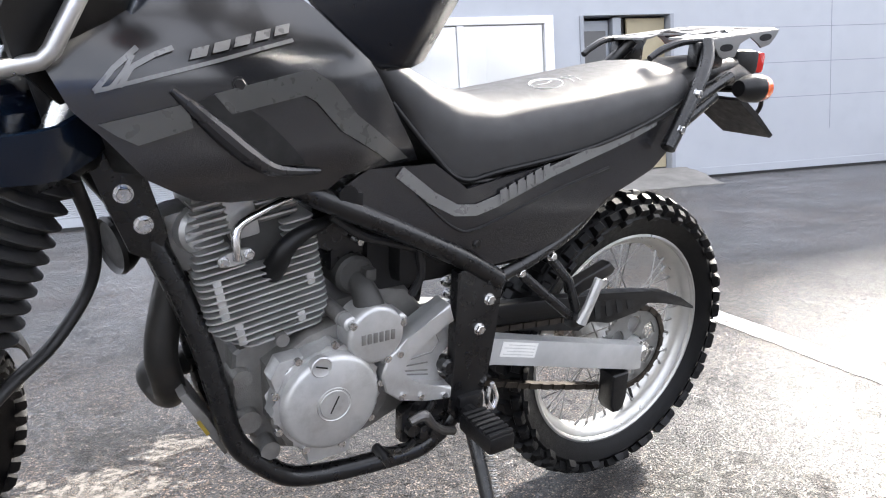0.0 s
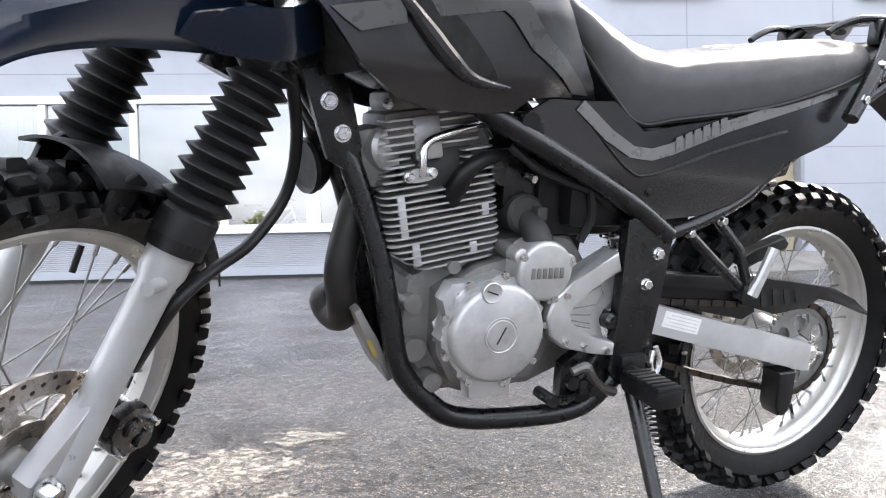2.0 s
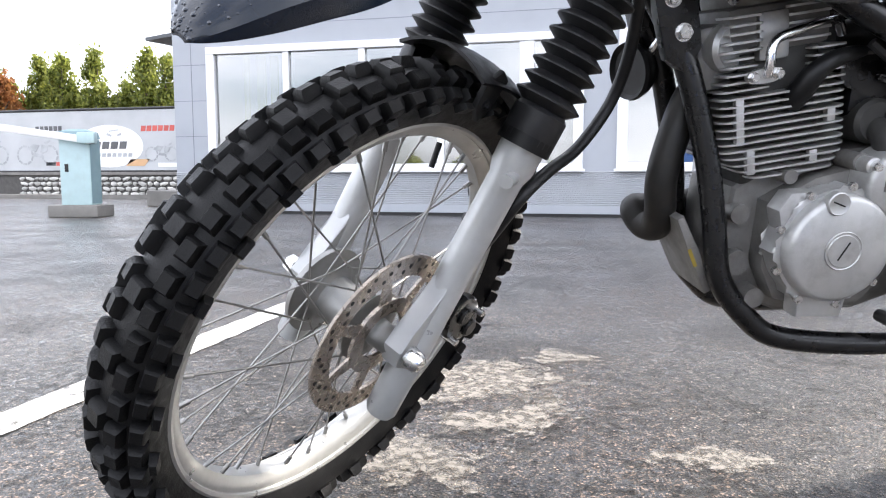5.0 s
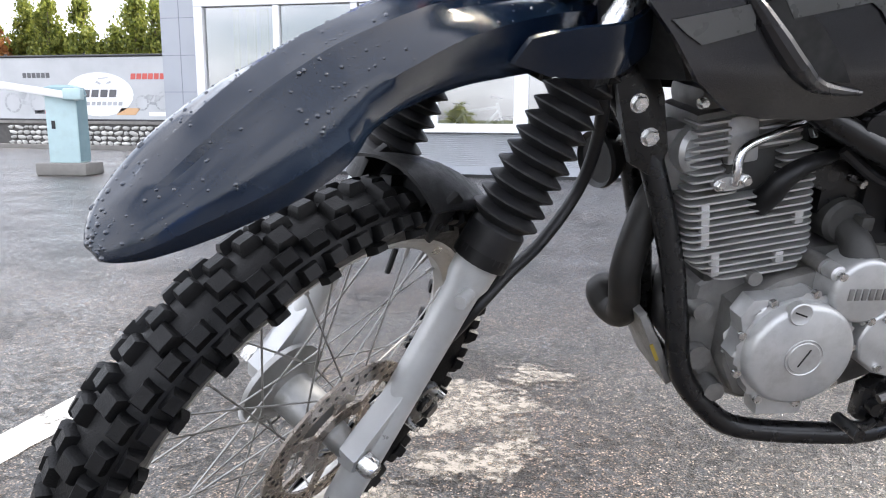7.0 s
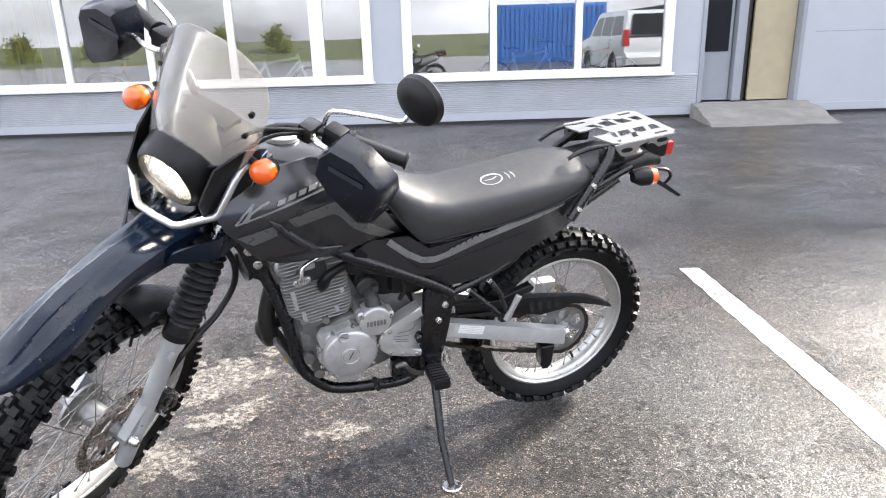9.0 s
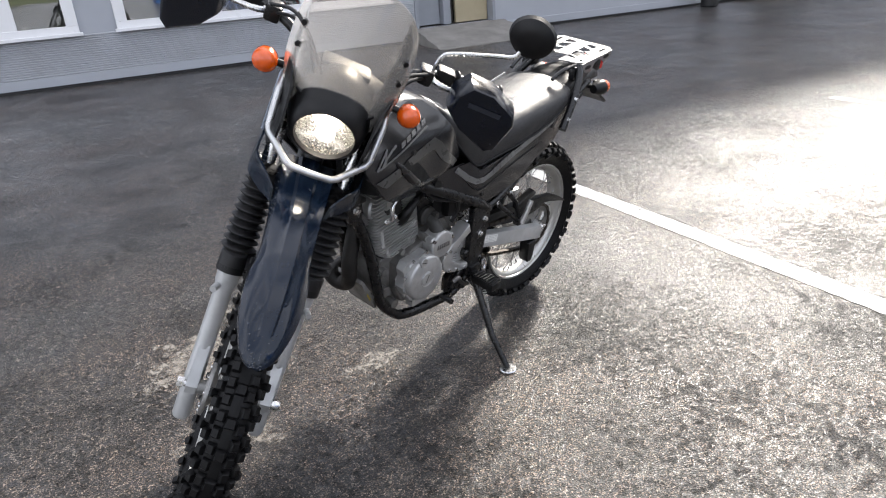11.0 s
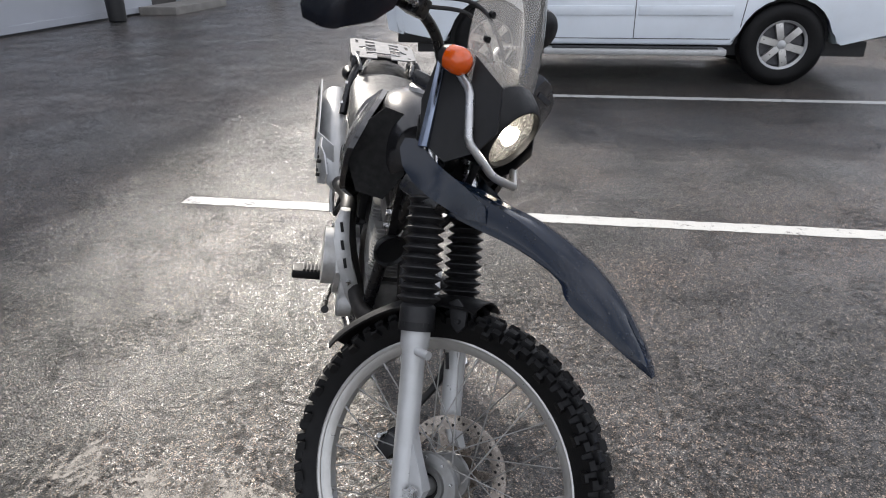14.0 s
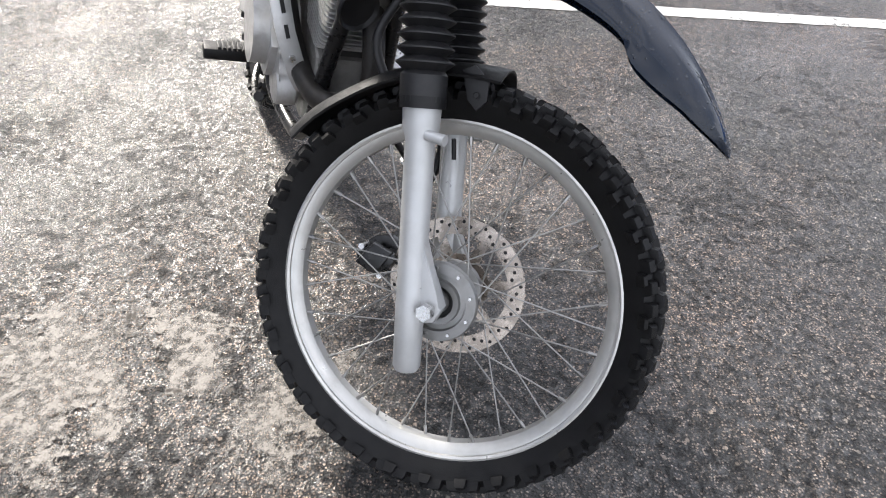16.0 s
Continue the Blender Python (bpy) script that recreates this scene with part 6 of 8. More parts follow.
for s in (1, -1):
    steered("fork_trim", prism([(1.012, 1.10), (1.032, 1.095), (1.084, 0.935), (1.064, 0.928)], 0.122 * s, 0.134 * s, 0.003), DARKCHROME, label="bright strip beside the fork")
    stalk = steered("indicator", tube([(1.06, 0.10 * s, 1.098), (1.068, 0.150 * s, 1.100)], 0.009, 12, 1), BLACKP, label="orange front indicator on a black stalk")
    c, ay = Vector((1.076, 0.170 * s, 1.101)), Vector((1, 0, 0))
    part("lens", moved(loft([ellipse_ring(c + ay * d, Vector((0, 1, 0)), Vector((0, 0, 1)), r * 1.08, r, 18) for d, r in ((-0.014, 0.024), (0.006, 0.0265), (0.018, 0.024), (0.027, 0.016), (0.030, 0.004))]), TURN), ORANGEL, stalk, "orange indicator lens")
    part("body", moved(loft([ellipse_ring(c + ay * d, Vector((0, 1, 0)), Vector((0, 0, 1)), r * 1.08, r, 18) for d, r in ((-0.034, 0.008), (-0.030, 0.018), (-0.014, 0.0245))]), TURN), BLACKP, stalk)

# handlebar, grips, levers, hand guards, mirrors, clocks
BARX, BARZ = 0.985, 1.075
bar_pts = [(0.990, 0.0, 1.085), (0.990, 0.06, 1.087), (0.972, 0.12, 1.135), (0.945, 0.19, 1.158), (0.905, 0.27, 1.156), (0.866, 0.400, 1.154)]
full = [(x, -y, z) for x, y, z in bar_pts[:0:-1]] + bar_pts
steered("handlebar", tube(full, 0.0112, 14), BLACKM, label="black handlebar turned to left lock")
for s in (1, -1):
    g0, g1 = Vector((0.905, 0.270 * s, 1.156)), Vector((0.866, 0.400 * s, 1.154))
    grip = steered("grip", tube([g0.lerp(g1, v) for v in (0, 0.03, 0.06, 0.5, 0.94, 0.97, 1)], [0.024, 0.024, 0.0165, 0.0165, 0.0165, 0.021, 0.021], 18, 1), BOOT, label="black rubber grip")
    steered("switch_housing", join(box(0.898, 0.942, 0.215 * s, 0.262 * s, 1.135, 1.180, 0.008)), BLACKP)
    steered("lever", tube([(0.955, 0.195 * s, 1.158), (0.972, 0.235 * s, 1.155), (0.955, 0.32 * s, 1.15), (0.925, 0.40 * s, 1.15)], [0.009, 0.007, 0.006, 0.008], 10), STEEL, label="bright hand lever")
    steered("lever_perch", join(box(0.925, 0.975, 0.170 * s, 0.207 * s, 1.138, 1.178, 0.008)), BLACKM)
    # hand guard: a deep open shell before the grip
    outl = [(0.258, 1.108), (0.258, 1.160), (0.284, 1.196), (0.345, 1.196), (0.418, 1.164), (0.431, 1.135), (0.415, 1.052), (0.392, 1.038), (0.300, 1.074)]
    if s < 0:
        outl = [(0.362 + (y0 - 0.345) * 0.78, z0 if z0 > 1.13 else 1.13 + (z0 - 1.13) * 1.25) for y0, z0 in outl]
    rings = []
    for depth, q in ((0.0, 1.0), (0.044, 0.985), (0.068, 0.93), (0.075, 0.86)):
        cy, cz = 0.335, 1.145
        rings.append([(0.962 + depth - 0.02 * (y0 - 0.25), (cy + (y0 - cy) * q) * s, cz + 0.016 + (z0 - cz) * q) for y0, z0 in outl])
    inn = []
    for depth, q in ((0.069, 0.84), (0.062, 0.89), (0.040, 0.95), (0.0, 0.975)):
        inn.append([(0.962 + depth - 0.02 * (y0 - 0.25), (cy + (y0 - cy) * q) * s, cz + 0.016 + (z0 - cz) * q) for y0, z0 in outl])
    tilt = Matrix.Translation((0.89, 0, 1.154)) @ Matrix.Rotation(radians(0 if s > 0 else 3), 4, "Y") @ Matrix.Translation((0 if s > 0 else -0.035, 0, 0)) @ Matrix.Translation((-0.89, 0, -1.154))
    hg = steered("hand_guard", moved(loft(inn + rings), tilt), GUARDP, label="dark blue-black plastic hand guard", smooth=45)
    part("maker_mark", moved(panel([(0.0, 0.0), (0.085, 0.0), (0.085, 0.012), (0.0, 0.012)], lambda x, z: 0.0, 0.0006, 0.05), TURN @ tilt @ Matrix.Translation((1.0375, 0.295 * s, 1.160)) @ Matrix.Rotation(radians(90 if s > 0 else -90), 4, "Z")), GUARDMARK, hg, "raised maker's mark as a plain bar")
    # mirror
    st = [(0.925, 0.205 * s, 1.165), (0.922, 0.212 * s, 1.205), (0.918, 0.238 * s, 1.222), (0.914, 0.32 * s, 1.252), (0.912, 0.374 * s, 1.272), (0.905, 0.385 * s, 1.298)]
    mir = steered("mirror", tube(st, 0.0055, 10), STEEL, label="round black mirror on a bright stalk")
    mc = Vector((0.903, 0.396 * s, 1.332))
    nrm = Vector((-1, 0.22 * s, 0.12)).normalized()
    e1 = nrm.cross(Vector((0, 0, 1))).normalized()
    e2 = e1.cross(nrm)
    part("shell", moved(loft([ellipse_ring(mc + nrm * d, e1, e2, a, a * 0.88, 28) for d, a in ((-0.026, 0.018), (-0.022, 0.040), (-0.010, 0.056), (0.004, 0.060), (0.008, 0.058))]), TURN), BLACKP, mir, "black mirror shell")
    part("glass", moved(loft([ellipse_ring(mc + nrm * d, e1, e2, 0.055, 0.0485, 28) for d in (0.0075, 0.0095)]), TURN), MIRROR, mir, "mirror glass")
steered("meter", join(box(1.01, 1.075, -0.06, 0.06, 1.10, 1.15, 0.014)), BLACKP, label="black instrument box")
steered("bar_clamp", join(box(0.962, 1.008, -0.055, -0.025, 1.03, 1.095, 0.006), box(0.962, 1.008, 0.025, 0.055, 1.03, 1.095, 0.006)), ALLOY)
for i, pts in enumerate(([(0.96, 0.19, 1.155), (1.03, 0.14, 1.15), (1.085, 0.08, 1.06), (1.09, 0.05, 0.93)], [(0.96, 0.20, 1.17), (1.05, 0.12, 1.165), (1.10, 0.06, 1.08), (1.08, 0.03, 0.94)],
                         [(0.96, -0.19, 1.16), (1.04, -0.12, 1.19), (1.105, -0.05, 1.10), (1.09, 0.0, 0.95)], [(0.96, -0.20, 1.175), (1.05, -0.13, 1.21), (1.115, -0.04, 1.12), (1.10, 0.02, 0.95)])):
    steered("cable", tube(pts, 0.0042, 8), BOOT, label="black control cable")
steered("brake_hose", tube([(1.10, 0.055, 0.95), (1.085, 0.10, 0.83), (1.045, 0.108, 0.73), (1.04, 0.108, 0.645), (1.10, 0.110, 0.588), (1.175, 0.112, 0.572), (1.232, 0.114, 0.552), (1.25, 0.098, 0.49), (1.245, 0.075, 0.43)], 0.0085, 12), BOOT, label="thick black front brake hose")
caliper = steered("brake_caliper", join(prism([(1.205, 0.300), (1.215, 0.287), (1.240, 0.283), (1.268, 0.292), (1.282, 0.315), (1.284, 0.345), (1.272, 0.366), (1.248, 0.370), (1.222, 0.356), (1.208, 0.332)], 0.068, 0.092, 0.007), prism([(1.218, 0.300), (1.262, 0.300), (1.270, 0.352), (1.232, 0.350)], 0.034, 0.052, 0.005), box(1.255, 1.280, 0.040, 0.085, 0.318, 0.350, 0.008)), BLACKM, label="black front brake caliper")
for bx, bz in ((1.230, 0.306), (1.252, 0.340)):
    steered("piston_cap", disc(bx, bz, 0.015, 0.088, 0.099, 20), BLACKM, caliper)
for bx, bz in ((1.216, 0.332), (1.270, 0.304)):
    steered("pin", rod((bx, 0.034, bz), (bx, 0.104, bz), 0.0055), STEEL, caliper, "bare steel caliper pin")

# tank, shrouds
def tank_y(x, z):
    """The half width of tank and shroud."""
    y = 0.150 + 0.030 * smoothstep(0.72, 0.98, x) - 0.045 * smoothstep(0.70, 0.56, x)
    y -= 0.068 * smoothstep(0.865, 1.02, z) ** 1.4
    y -= 0.030 * smoothstep(0.80, 0.73, z)
    return y


SHROUD = [(1.025, 0.905), (1.015, 0.925), (0.985, 0.945), (0.93, 0.968), (0.87, 0.985), (0.80, 0.995), (0.745, 0.985), (0.700, 0.950), (0.655, 0.897), (0.620, 0.845), (0.568, 0.770), (0.649, 0.771), (0.700, 0.766),
          (0.718, 0.748), (0.765, 0.742), (0.849, 0.745), (0.894, 0.755), (0.945, 0.788), (0.979, 0.832), (1.007, 0.862)]
for s in (1, -1):
    mk = (lambda b: b) if s > 0 else mirrored
    sh = part("tank_shroud", mk(panel(SHROUD, tank_y, 0.012, 0.014)), GREY, bike, "graphite grey tank shroud with scoop and stripes", smooth=40)
    part("stripe", mk(panel([(0.985, 0.848), (0.968, 0.835), (0.950, 0.825), (0.893, 0.840), (0.898, 0.866)], tank_y, 0.001, 0.012, 0.0034)), STRIPE, sh, "pale grey stripe")
    part("stripe", mk(panel([(0.868, 0.875), (0.748, 0.900), (0.722, 0.884), (0.690, 0.845), (0.590, 0.776), (0.628, 0.776), (0.712, 0.826), (0.744, 0.862), (0.758, 0.870), (0.850, 0.852)], tank_y, 0.001, 0.012, 0.0034)), STRIPE, sh, "pale grey stripe")
    # no real recess: the scoop's inner shade is a raised black panel
    scoop = part("air_scoop", mk(panel([(0.886, 0.866), (0.868, 0.874), (0.846, 0.868), (0.812, 0.846), (0.778, 0.812), (0.760, 0.788), (0.800, 0.789), (0.832, 0.812), (0.862, 0.840)], tank_y, 0.004, 0.012, 0.0030)), SLOTM, sh, "black panel painting the dark hollow of the air scoop", smooth=40)
    part("scoop_lip", mk(tube([(x, tank_y(x, z) + 0.002, z) for x, z in ((0.912, 0.880), (0.893, 0.862), (0.860, 0.830), (0.830, 0.803), (0.803, 0.786), (0.770, 0.779), (0.738, 0.776))], [0.003, 0.008, 0.0115, 0.0115, 0.009, 0.006, 0.003], 10)), LIPM, sh, "raised lip of the scoop")
    # the model mark: two swept bars and six plain blocks
    for path, w in (([(0.985, 0.880), (0.965, 0.902), (0.940, 0.922)], 0.005), ([(0.962, 0.884), (0.948, 0.903), (0.925, 0.915), (0.905, 0.922)], 0.005), ([(0.985, 0.880), (0.970, 0.883), (0.955, 0.900), (0.945, 0.915)], 0.004)):
        part("model_mark", mk(panel(band(path, w), tank_y, 0.001, 0.012, 0.0040)), LETTER, sh, "silver swept mark")
    part("model_mark", mk(panel(band([(0.985, 0.880), (0.93, 0.893), (0.86, 0.909), (0.765, 0.932)], 0.004), tank_y, 0.001, 0.012, 0.0034)), LETTER, sh, "silver underline")
    for k in range(5):
        x = 0.890 - 0.0255 * k
        z = 0.910 + 0.0064 * k
        part("model_mark", mk(panel([(x, z), (x - 0.019, z + 0.0042), (x - 0.024, z + 0.0150), (x - 0.005, z + 0.0108)], tank_y, 0.001, 0.012, 0.0040)), LETTER, sh, "plain silver block of the model mark")
    # added black sheet that paints the shaded void before the tank
    part("shroud_inner", mk(loft([[(0.985, 0.168, 0.862), (0.972, 0.155, 0.938), (0.950, 0.100, 0.985), (0.962, 0.048, 0.975), (0.990, 0.044, 0.850), (0.965, 0.080, 0.780), (0.940, 0.140, 0.785)], [(0.978, 0.166, 0.862), (0.965, 0.153, 0.938), (0.943, 0.098, 0.985), (0.955, 0.048, 0.975), (0.983, 0.044, 0.850), (0.958, 0.078, 0.780), (0.933, 0.138, 0.785)]])), SLOTM, sh, "matt black sheet for the dark hollow inside the shroud", smooth=20)
    part("shroud_bolt", mk(moved(bolt(0.838, 0.884, 0.0, 0.004, 0.007), Matrix.Translation((0, tank_y(0.838, 0.884), 0)))), BLACKM, sh)
rings = []
for x, zt, zb, w in ((0.60, 0.93, 0.80, 0.07), (0.66, 0.955, 0.78, 0.095), (0.72, 0.985, 0.76, 0.115), (0.80, 1.012, 0.76, 0.125), (0.88, 1.015, 0.77, 0.122), (0.95, 0.995, 0.80, 0.10), (0.99, 0.965, 0.86, 0.07)):
    rings.append([(x, w * math.copysign(abs(math.cos(a)) ** 0.7, math.cos(a)), (zt + zb) / 2 + (zt - zb) / 2 * math.copysign(abs(math.sin(a)) ** 0.8, math.sin(a))) for a in [2 * math.pi * k / 28 for k in range(28)]])
tank = part("fuel_tank", loft(rings), GREY, bike, "graphite grey fuel tank", smooth=50)
part("filler_cap", moved(lathe([(0, 0.0), (0.042, 0.0), (0.042, 0.010), (0.036, 0.016), (0, 0.016)], 28), Matrix.Translation((0.845, 0, 1.012)) @ Matrix.Rotation(radians(90), 4, "X")), ALLOY, tank, "bright filler cap")

# seat
rings = []
for x, zt, zb, w in ((0.655, 0.945, 0.915, 0.045), (0.640, 0.940, 0.895, 0.070), (0.61, 0.918, 0.848, 0.092), (0.555, 0.886, 0.778, 0.110), (0.506, 0.862, 0.735, 0.118), (0.434, 0.846, 0.745, 0.122), (0.35, 0.857, 0.757, 0.128),
                     (0.27, 0.869, 0.771, 0.132), (0.139, 0.889, 0.804, 0.133), (0.075, 0.898, 0.824, 0.128), (0.038, 0.900, 0.836, 0.120), (0.018, 0.895, 0.846, 0.110), (0.008, 0.882, 0.856, 0.098)):
    ring = [(x, w, zb), (x, w * 1.03, zb + (zt - zb) * 0.45), (x, w * 0.985, zb + (zt - zb) * 0.70), (x, w * 0.90, zb + (zt - zb) * 0.88), (x, w * 0.74, zt - (zt - zb) * 0.02), (x, w * 0.4, zt + 0.008), (x, 0, zt + 0.011)]
    ring += [(a, -b, c) for a, b, c in ring[-2::-1]]
    rings.append(ring)
seat = part("seat", loft(rings), SEATV, bike, "long black vinyl seat with a pale sheen", smooth=60)
part("piping", tube([(x, w * 1.005, z) for x, z, w in ((0.61, 0.852, 0.093), (0.555, 0.783, 0.111), (0.506, 0.741, 0.119), (0.434, 0.750, 0.123), (0.27, 0.776, 0.133), (0.139, 0.813, 0.134), (0.038, 0.848, 0.121))], 0.004, 8), BLACKP, seat)
part("tail_cover", loft([[(x, w * math.copysign(abs(math.cos(a)) ** 0.6, math.cos(a)), z + h * math.copysign(abs(math.sin(a)) ** 0.6, math.sin(a))) for a in [2 * math.pi * k / 24 for k in range(24)]] for x, z, w, h in ((0.03, 0.868, 0.104, 0.022), (0.006, 0.873, 0.100, 0.026), (-0.08, 0.890, 0.086, 0.026), (-0.16, 0.900, 0.068, 0.022), (-0.20, 0.903, 0.055, 0.018))]), BLACKP, bike, "black plastic tail cover behind the seat", smooth=40)
def seat_top(x, y):
    z = float(np.interp(x, (0.139, 0.27, 0.35, 0.434), (0.889, 0.869, 0.857, 0.846))) + 0.0105
    return z - 0.0085 * (y / 0.07) ** 2 + 0.0012


ring_pts = [(0.300 + 0.030 * math.cos(a), 0.050 + 0.024 * math.sin(a)) for a in [2 * math.pi * k / 24 for k in range(25)]]
emblem = [tube([(x, y, seat_top(x, y)) for x, y in line], 0.0022, 6, 1, 0.5) for line in (ring_pts, [(0.284, 0.044), (0.300, 0.052), (0.318, 0.050)], [(0.255, 0.036), (0.250, 0.050), (0.252, 0.066)], [(0.240, 0.038), (0.235, 0.052), (0.237, 0.066)])]
part("seat_mark", join(*emblem), WHITE_DECAL, seat, "white printed ring mark")


# side covers
def cover_y(x, z):
    return 0.122 + 0.012 * smoothstep(0.66, 0.50, x) - 0.020 * smoothstep(0.2, 0.0, x) - 0.018 * smoothstep(0.68, 0.60, z)


COVER = [(0.705, 0.742), (0.660, 0.768), (0.600, 0.768), (0.560, 0.770), (0.506, 0.730), (0.434, 0.742), (0.274, 0.768), (0.139, 0.805), (0.030, 0.840), (0.025, 0.815), (0.060, 0.755), (0.100, 0.728), (0.215, 0.690), (0.255, 0.655), (0.300, 0.622), (0.36, 0.602), (0.46, 0.594), (0.53, 0.628), (0.62, 0.678)]
for s in (1, -1):
    mk = (lambda b: b) if s > 0 else mirrored
    sc = part("side_cover", mk(panel(COVER, cover_y, 0.008, 0.02)), GREY, bike, "dark grey side cover with a pale stripe", smooth=40)
    part("stripe", mk(panel(band([(0.615, 0.762), (0.565, 0.722), (0.525, 0.700), (0.490, 0.697), (0.455, 0.706), (0.350, 0.744), (0.22, 0.782), (0.11, 0.815)], 0.018), cover_y, 0.001, 0.012, 0.0034)), STRIPE_PALE, sc, "pale grey stripe")
    for k in range(6):
        x, z = 0.447 - 0.0165 * k, 0.703 + 0.0062 * k
        part("maker_mark", mk(panel([(x, z), (x - 0.012, z + 0.0045), (x - 0.010, z + 0.0245), (x + 0.002, z + 0.020)], cover_y, 0.001, 0.012, 0.0050)), LETTER, sc, "plain silver block of the maker's mark")
    part("cover_bolt", mk(moved(bolt(0.478, 0.640, 0.0, 0.004, 0.006), Matrix.Translation((0, cover_y(0.478, 0.640), 0)))), BLACKM, sc)
    part("cover_groove", mk(tube([(x, cover_y(x, z) + 0.0005, z) for x, z in ((0.60, 0.742), (0.53, 0.676), (0.48, 0.668), (0.36, 0.706), (0.22, 0.742))], 0.0022, 6)), BLACKP, sc)

# frame
for s in (1, -1):
    mk = (lambda b: b) if s > 0 else mirrored
    part("main_tube", mk(tube([(0.93, 0.03, 0.82), (0.80, 0.085, 0.775), (0.728, 0.108, 0.734), (0.606, 0.118, 0.674), (0.50, 0.122, 0.618), (0.430, 0.122, 0.572)], 0.0165, 14)), BLACKM, bike, "black frame tube")
    part("cradle_tube", mk(tube([(1.02, 0.02, 0.83), (0.958, 0.030, 0.735), (0.921, 0.042, 0.667), (0.882, 0.055, 0.546), (0.864, 0.064, 0.457), (0.847, 0.070, 0.376), (0.805, 0.076, 0.322), (0.755, 0.080, 0.290), (0.65, 0.088, 0.280), (0.55, 0.10, 0.290), (0.49, 0.11, 0.345)], 0.0165, 14)), BLACKM, bike, "black engine cradle tube")
    plate = part("pivot_plate", mk(prism([(0.512, 0.598), (0.468, 0.612), (0.420, 0.585), (0.428, 0.540), (0.434, 0.480), (0.446, 0.400), (0.46, 0.350), (0.50, 0.335), (0.522, 0.36), (0.512, 0.44)], 0.108, 0.130, 0.005)), BLACKM, bike, "black frame pivot plate")
    for x, z in ((0.451, 0.545), (0.468, 0.497)):
        part("bolt", mk(bolt(x, z, 0.130, 0.139, 0.008)), STEEL, plate)
    part("subframe_tube", mk(tube([(0.435, 0.116, 0.570), (0.36, 0.112, 0.590), (0.265, 0.105, 0.628), (0.20, 0.10, 0.675), (0.05, 0.10, 0.775), (-0.08, 0.095, 0.85)], 0.0115, 12)), BLACKM, bike, "black rear frame tube")
    part("seat_rail", mk(tube([(0.62, 0.10, 0.74), (0.4, 0.108, 0.735), (0.1, 0.108, 0.80), (-0.12, 0.095, 0.885)], 0.011, 12)), BLACKM, bike)
    hb = part("head_bracket", mk(prism([(1.02, 0.845), (0.992, 0.79), (0.975, 0.735), (0.955, 0.672), (0.925, 0.655), (0.908, 0.690), (0.925, 0.76), (0.955, 0.83)], 0.036, 0.056, 0.003)), BLACKM, bike, "black engine hanger bracket")
    for x, z in ((0.955, 0.748), (0.936, 0.707)):
        part("bolt", mk(bolt(x, z, 0.056, 0.066, 0.0095)), STEEL, hb)
    # pillion footrest hanger, folded silver peg
    hanger = part("pillion_hanger", mk(join(tube([(0.378, 0.112, 0.573), (0.32, 0.128, 0.520), (0.272, 0.140, 0.478)], 0.0085, 10, 1), tube([(0.313, 0.106, 0.592), (0.278, 0.126, 0.545), (0.262, 0.140, 0.482)], 0.0085, 10, 1), box(0.248, 0.284, 0.128, 0.152, 0.464, 0.490, 0.006))), BLACKM, bike, "black pillion footrest hanger")
    part("pillion_peg", mk(tube([(0.266, 0.152, 0.474), (0.256, 0.158, 0.505), (0.238, 0.160, 0.553)], [0.011, 0.0085, 0.0095], 10, 1)), ALLOY, hanger, "folded silver pillion peg")
    part("pillion_tread", mk(prism([(0.279, 0.538), (0.251, 0.546), (0.189, 0.568), (0.175, 0.555), (0.180, 0.545), (0.229, 0.529), (0.262, 0.515), (0.276, 0.520)], 0.112, 0.136, 0.005)), BLACKP, hanger, "black rubber tread of the peg")
    for x, z in ((0.378, 0.573), (0.313, 0.592)):
        part("bolt", mk(bolt(x, z, 0.114, 0.124, 0.007)), STEEL, hanger)
    peg = part("footpeg", mk(join(box(0.458 if s < 0 else 0.464, 0.512, 0.150, 0.264 if s < 0 else 0.236, 0.336, 0.364, 0.006), tube([(0.49, 0.11, 0.358), (0.487, 0.155, 0.356)], 0.014, 10, 1))), BLACKP, bike, "black rubber-topped footpeg")
    part("rubber_rib", mk(join(*[box(0.466, 0.510, 0.156 + 0.0115 * k, 0.163 + 0.0115 * k, 0.3635, 0.3690, 0.001) for k in range(7)])), BOOT, peg)

# engine
case = part("crankcase", join(prism([(0.845, 0.44), (0.835, 0.385), (0.80, 0.340), (0.74, 0.318), (0.62, 0.320), (0.54, 0.350), (0.505, 0.42), (0.515, 0.50), (0.56, 0.560), (0.63, 0.575), (0.70, 0.545), (0.79, 0.535), (0.838, 0.505)], -0.075, 0.055, 0.012, 3),
                              prism([(0.80, 0.40), (0.775, 0.352), (0.72, 0.335), (0.64, 0.345), (0.60, 0.40), (0.60, 0.50), (0.66, 0.545), (0.74, 0.525), (0.80, 0.49)], 0.05, 0.088, 0.006)), CASE, bike, "dusty grey cast crankcase")
for x, y0, y1, z, r in ((0.825, 0.02, 0.072, 0.40, 0.018), (0.83, 0.02, 0.07, 0.47, 0.014), (0.80, 0.03, 0.085, 0.352, 0.015), (0.69, 0.03, 0.10, 0.548, 0.012), (0.775, 0.04, 0.085, 0.525, 0.010)):
    part("mount_boss", rod((x, y0, z), (x, y1, z), r, 12), CASE, case)
C0 = (0.722, 0.437)


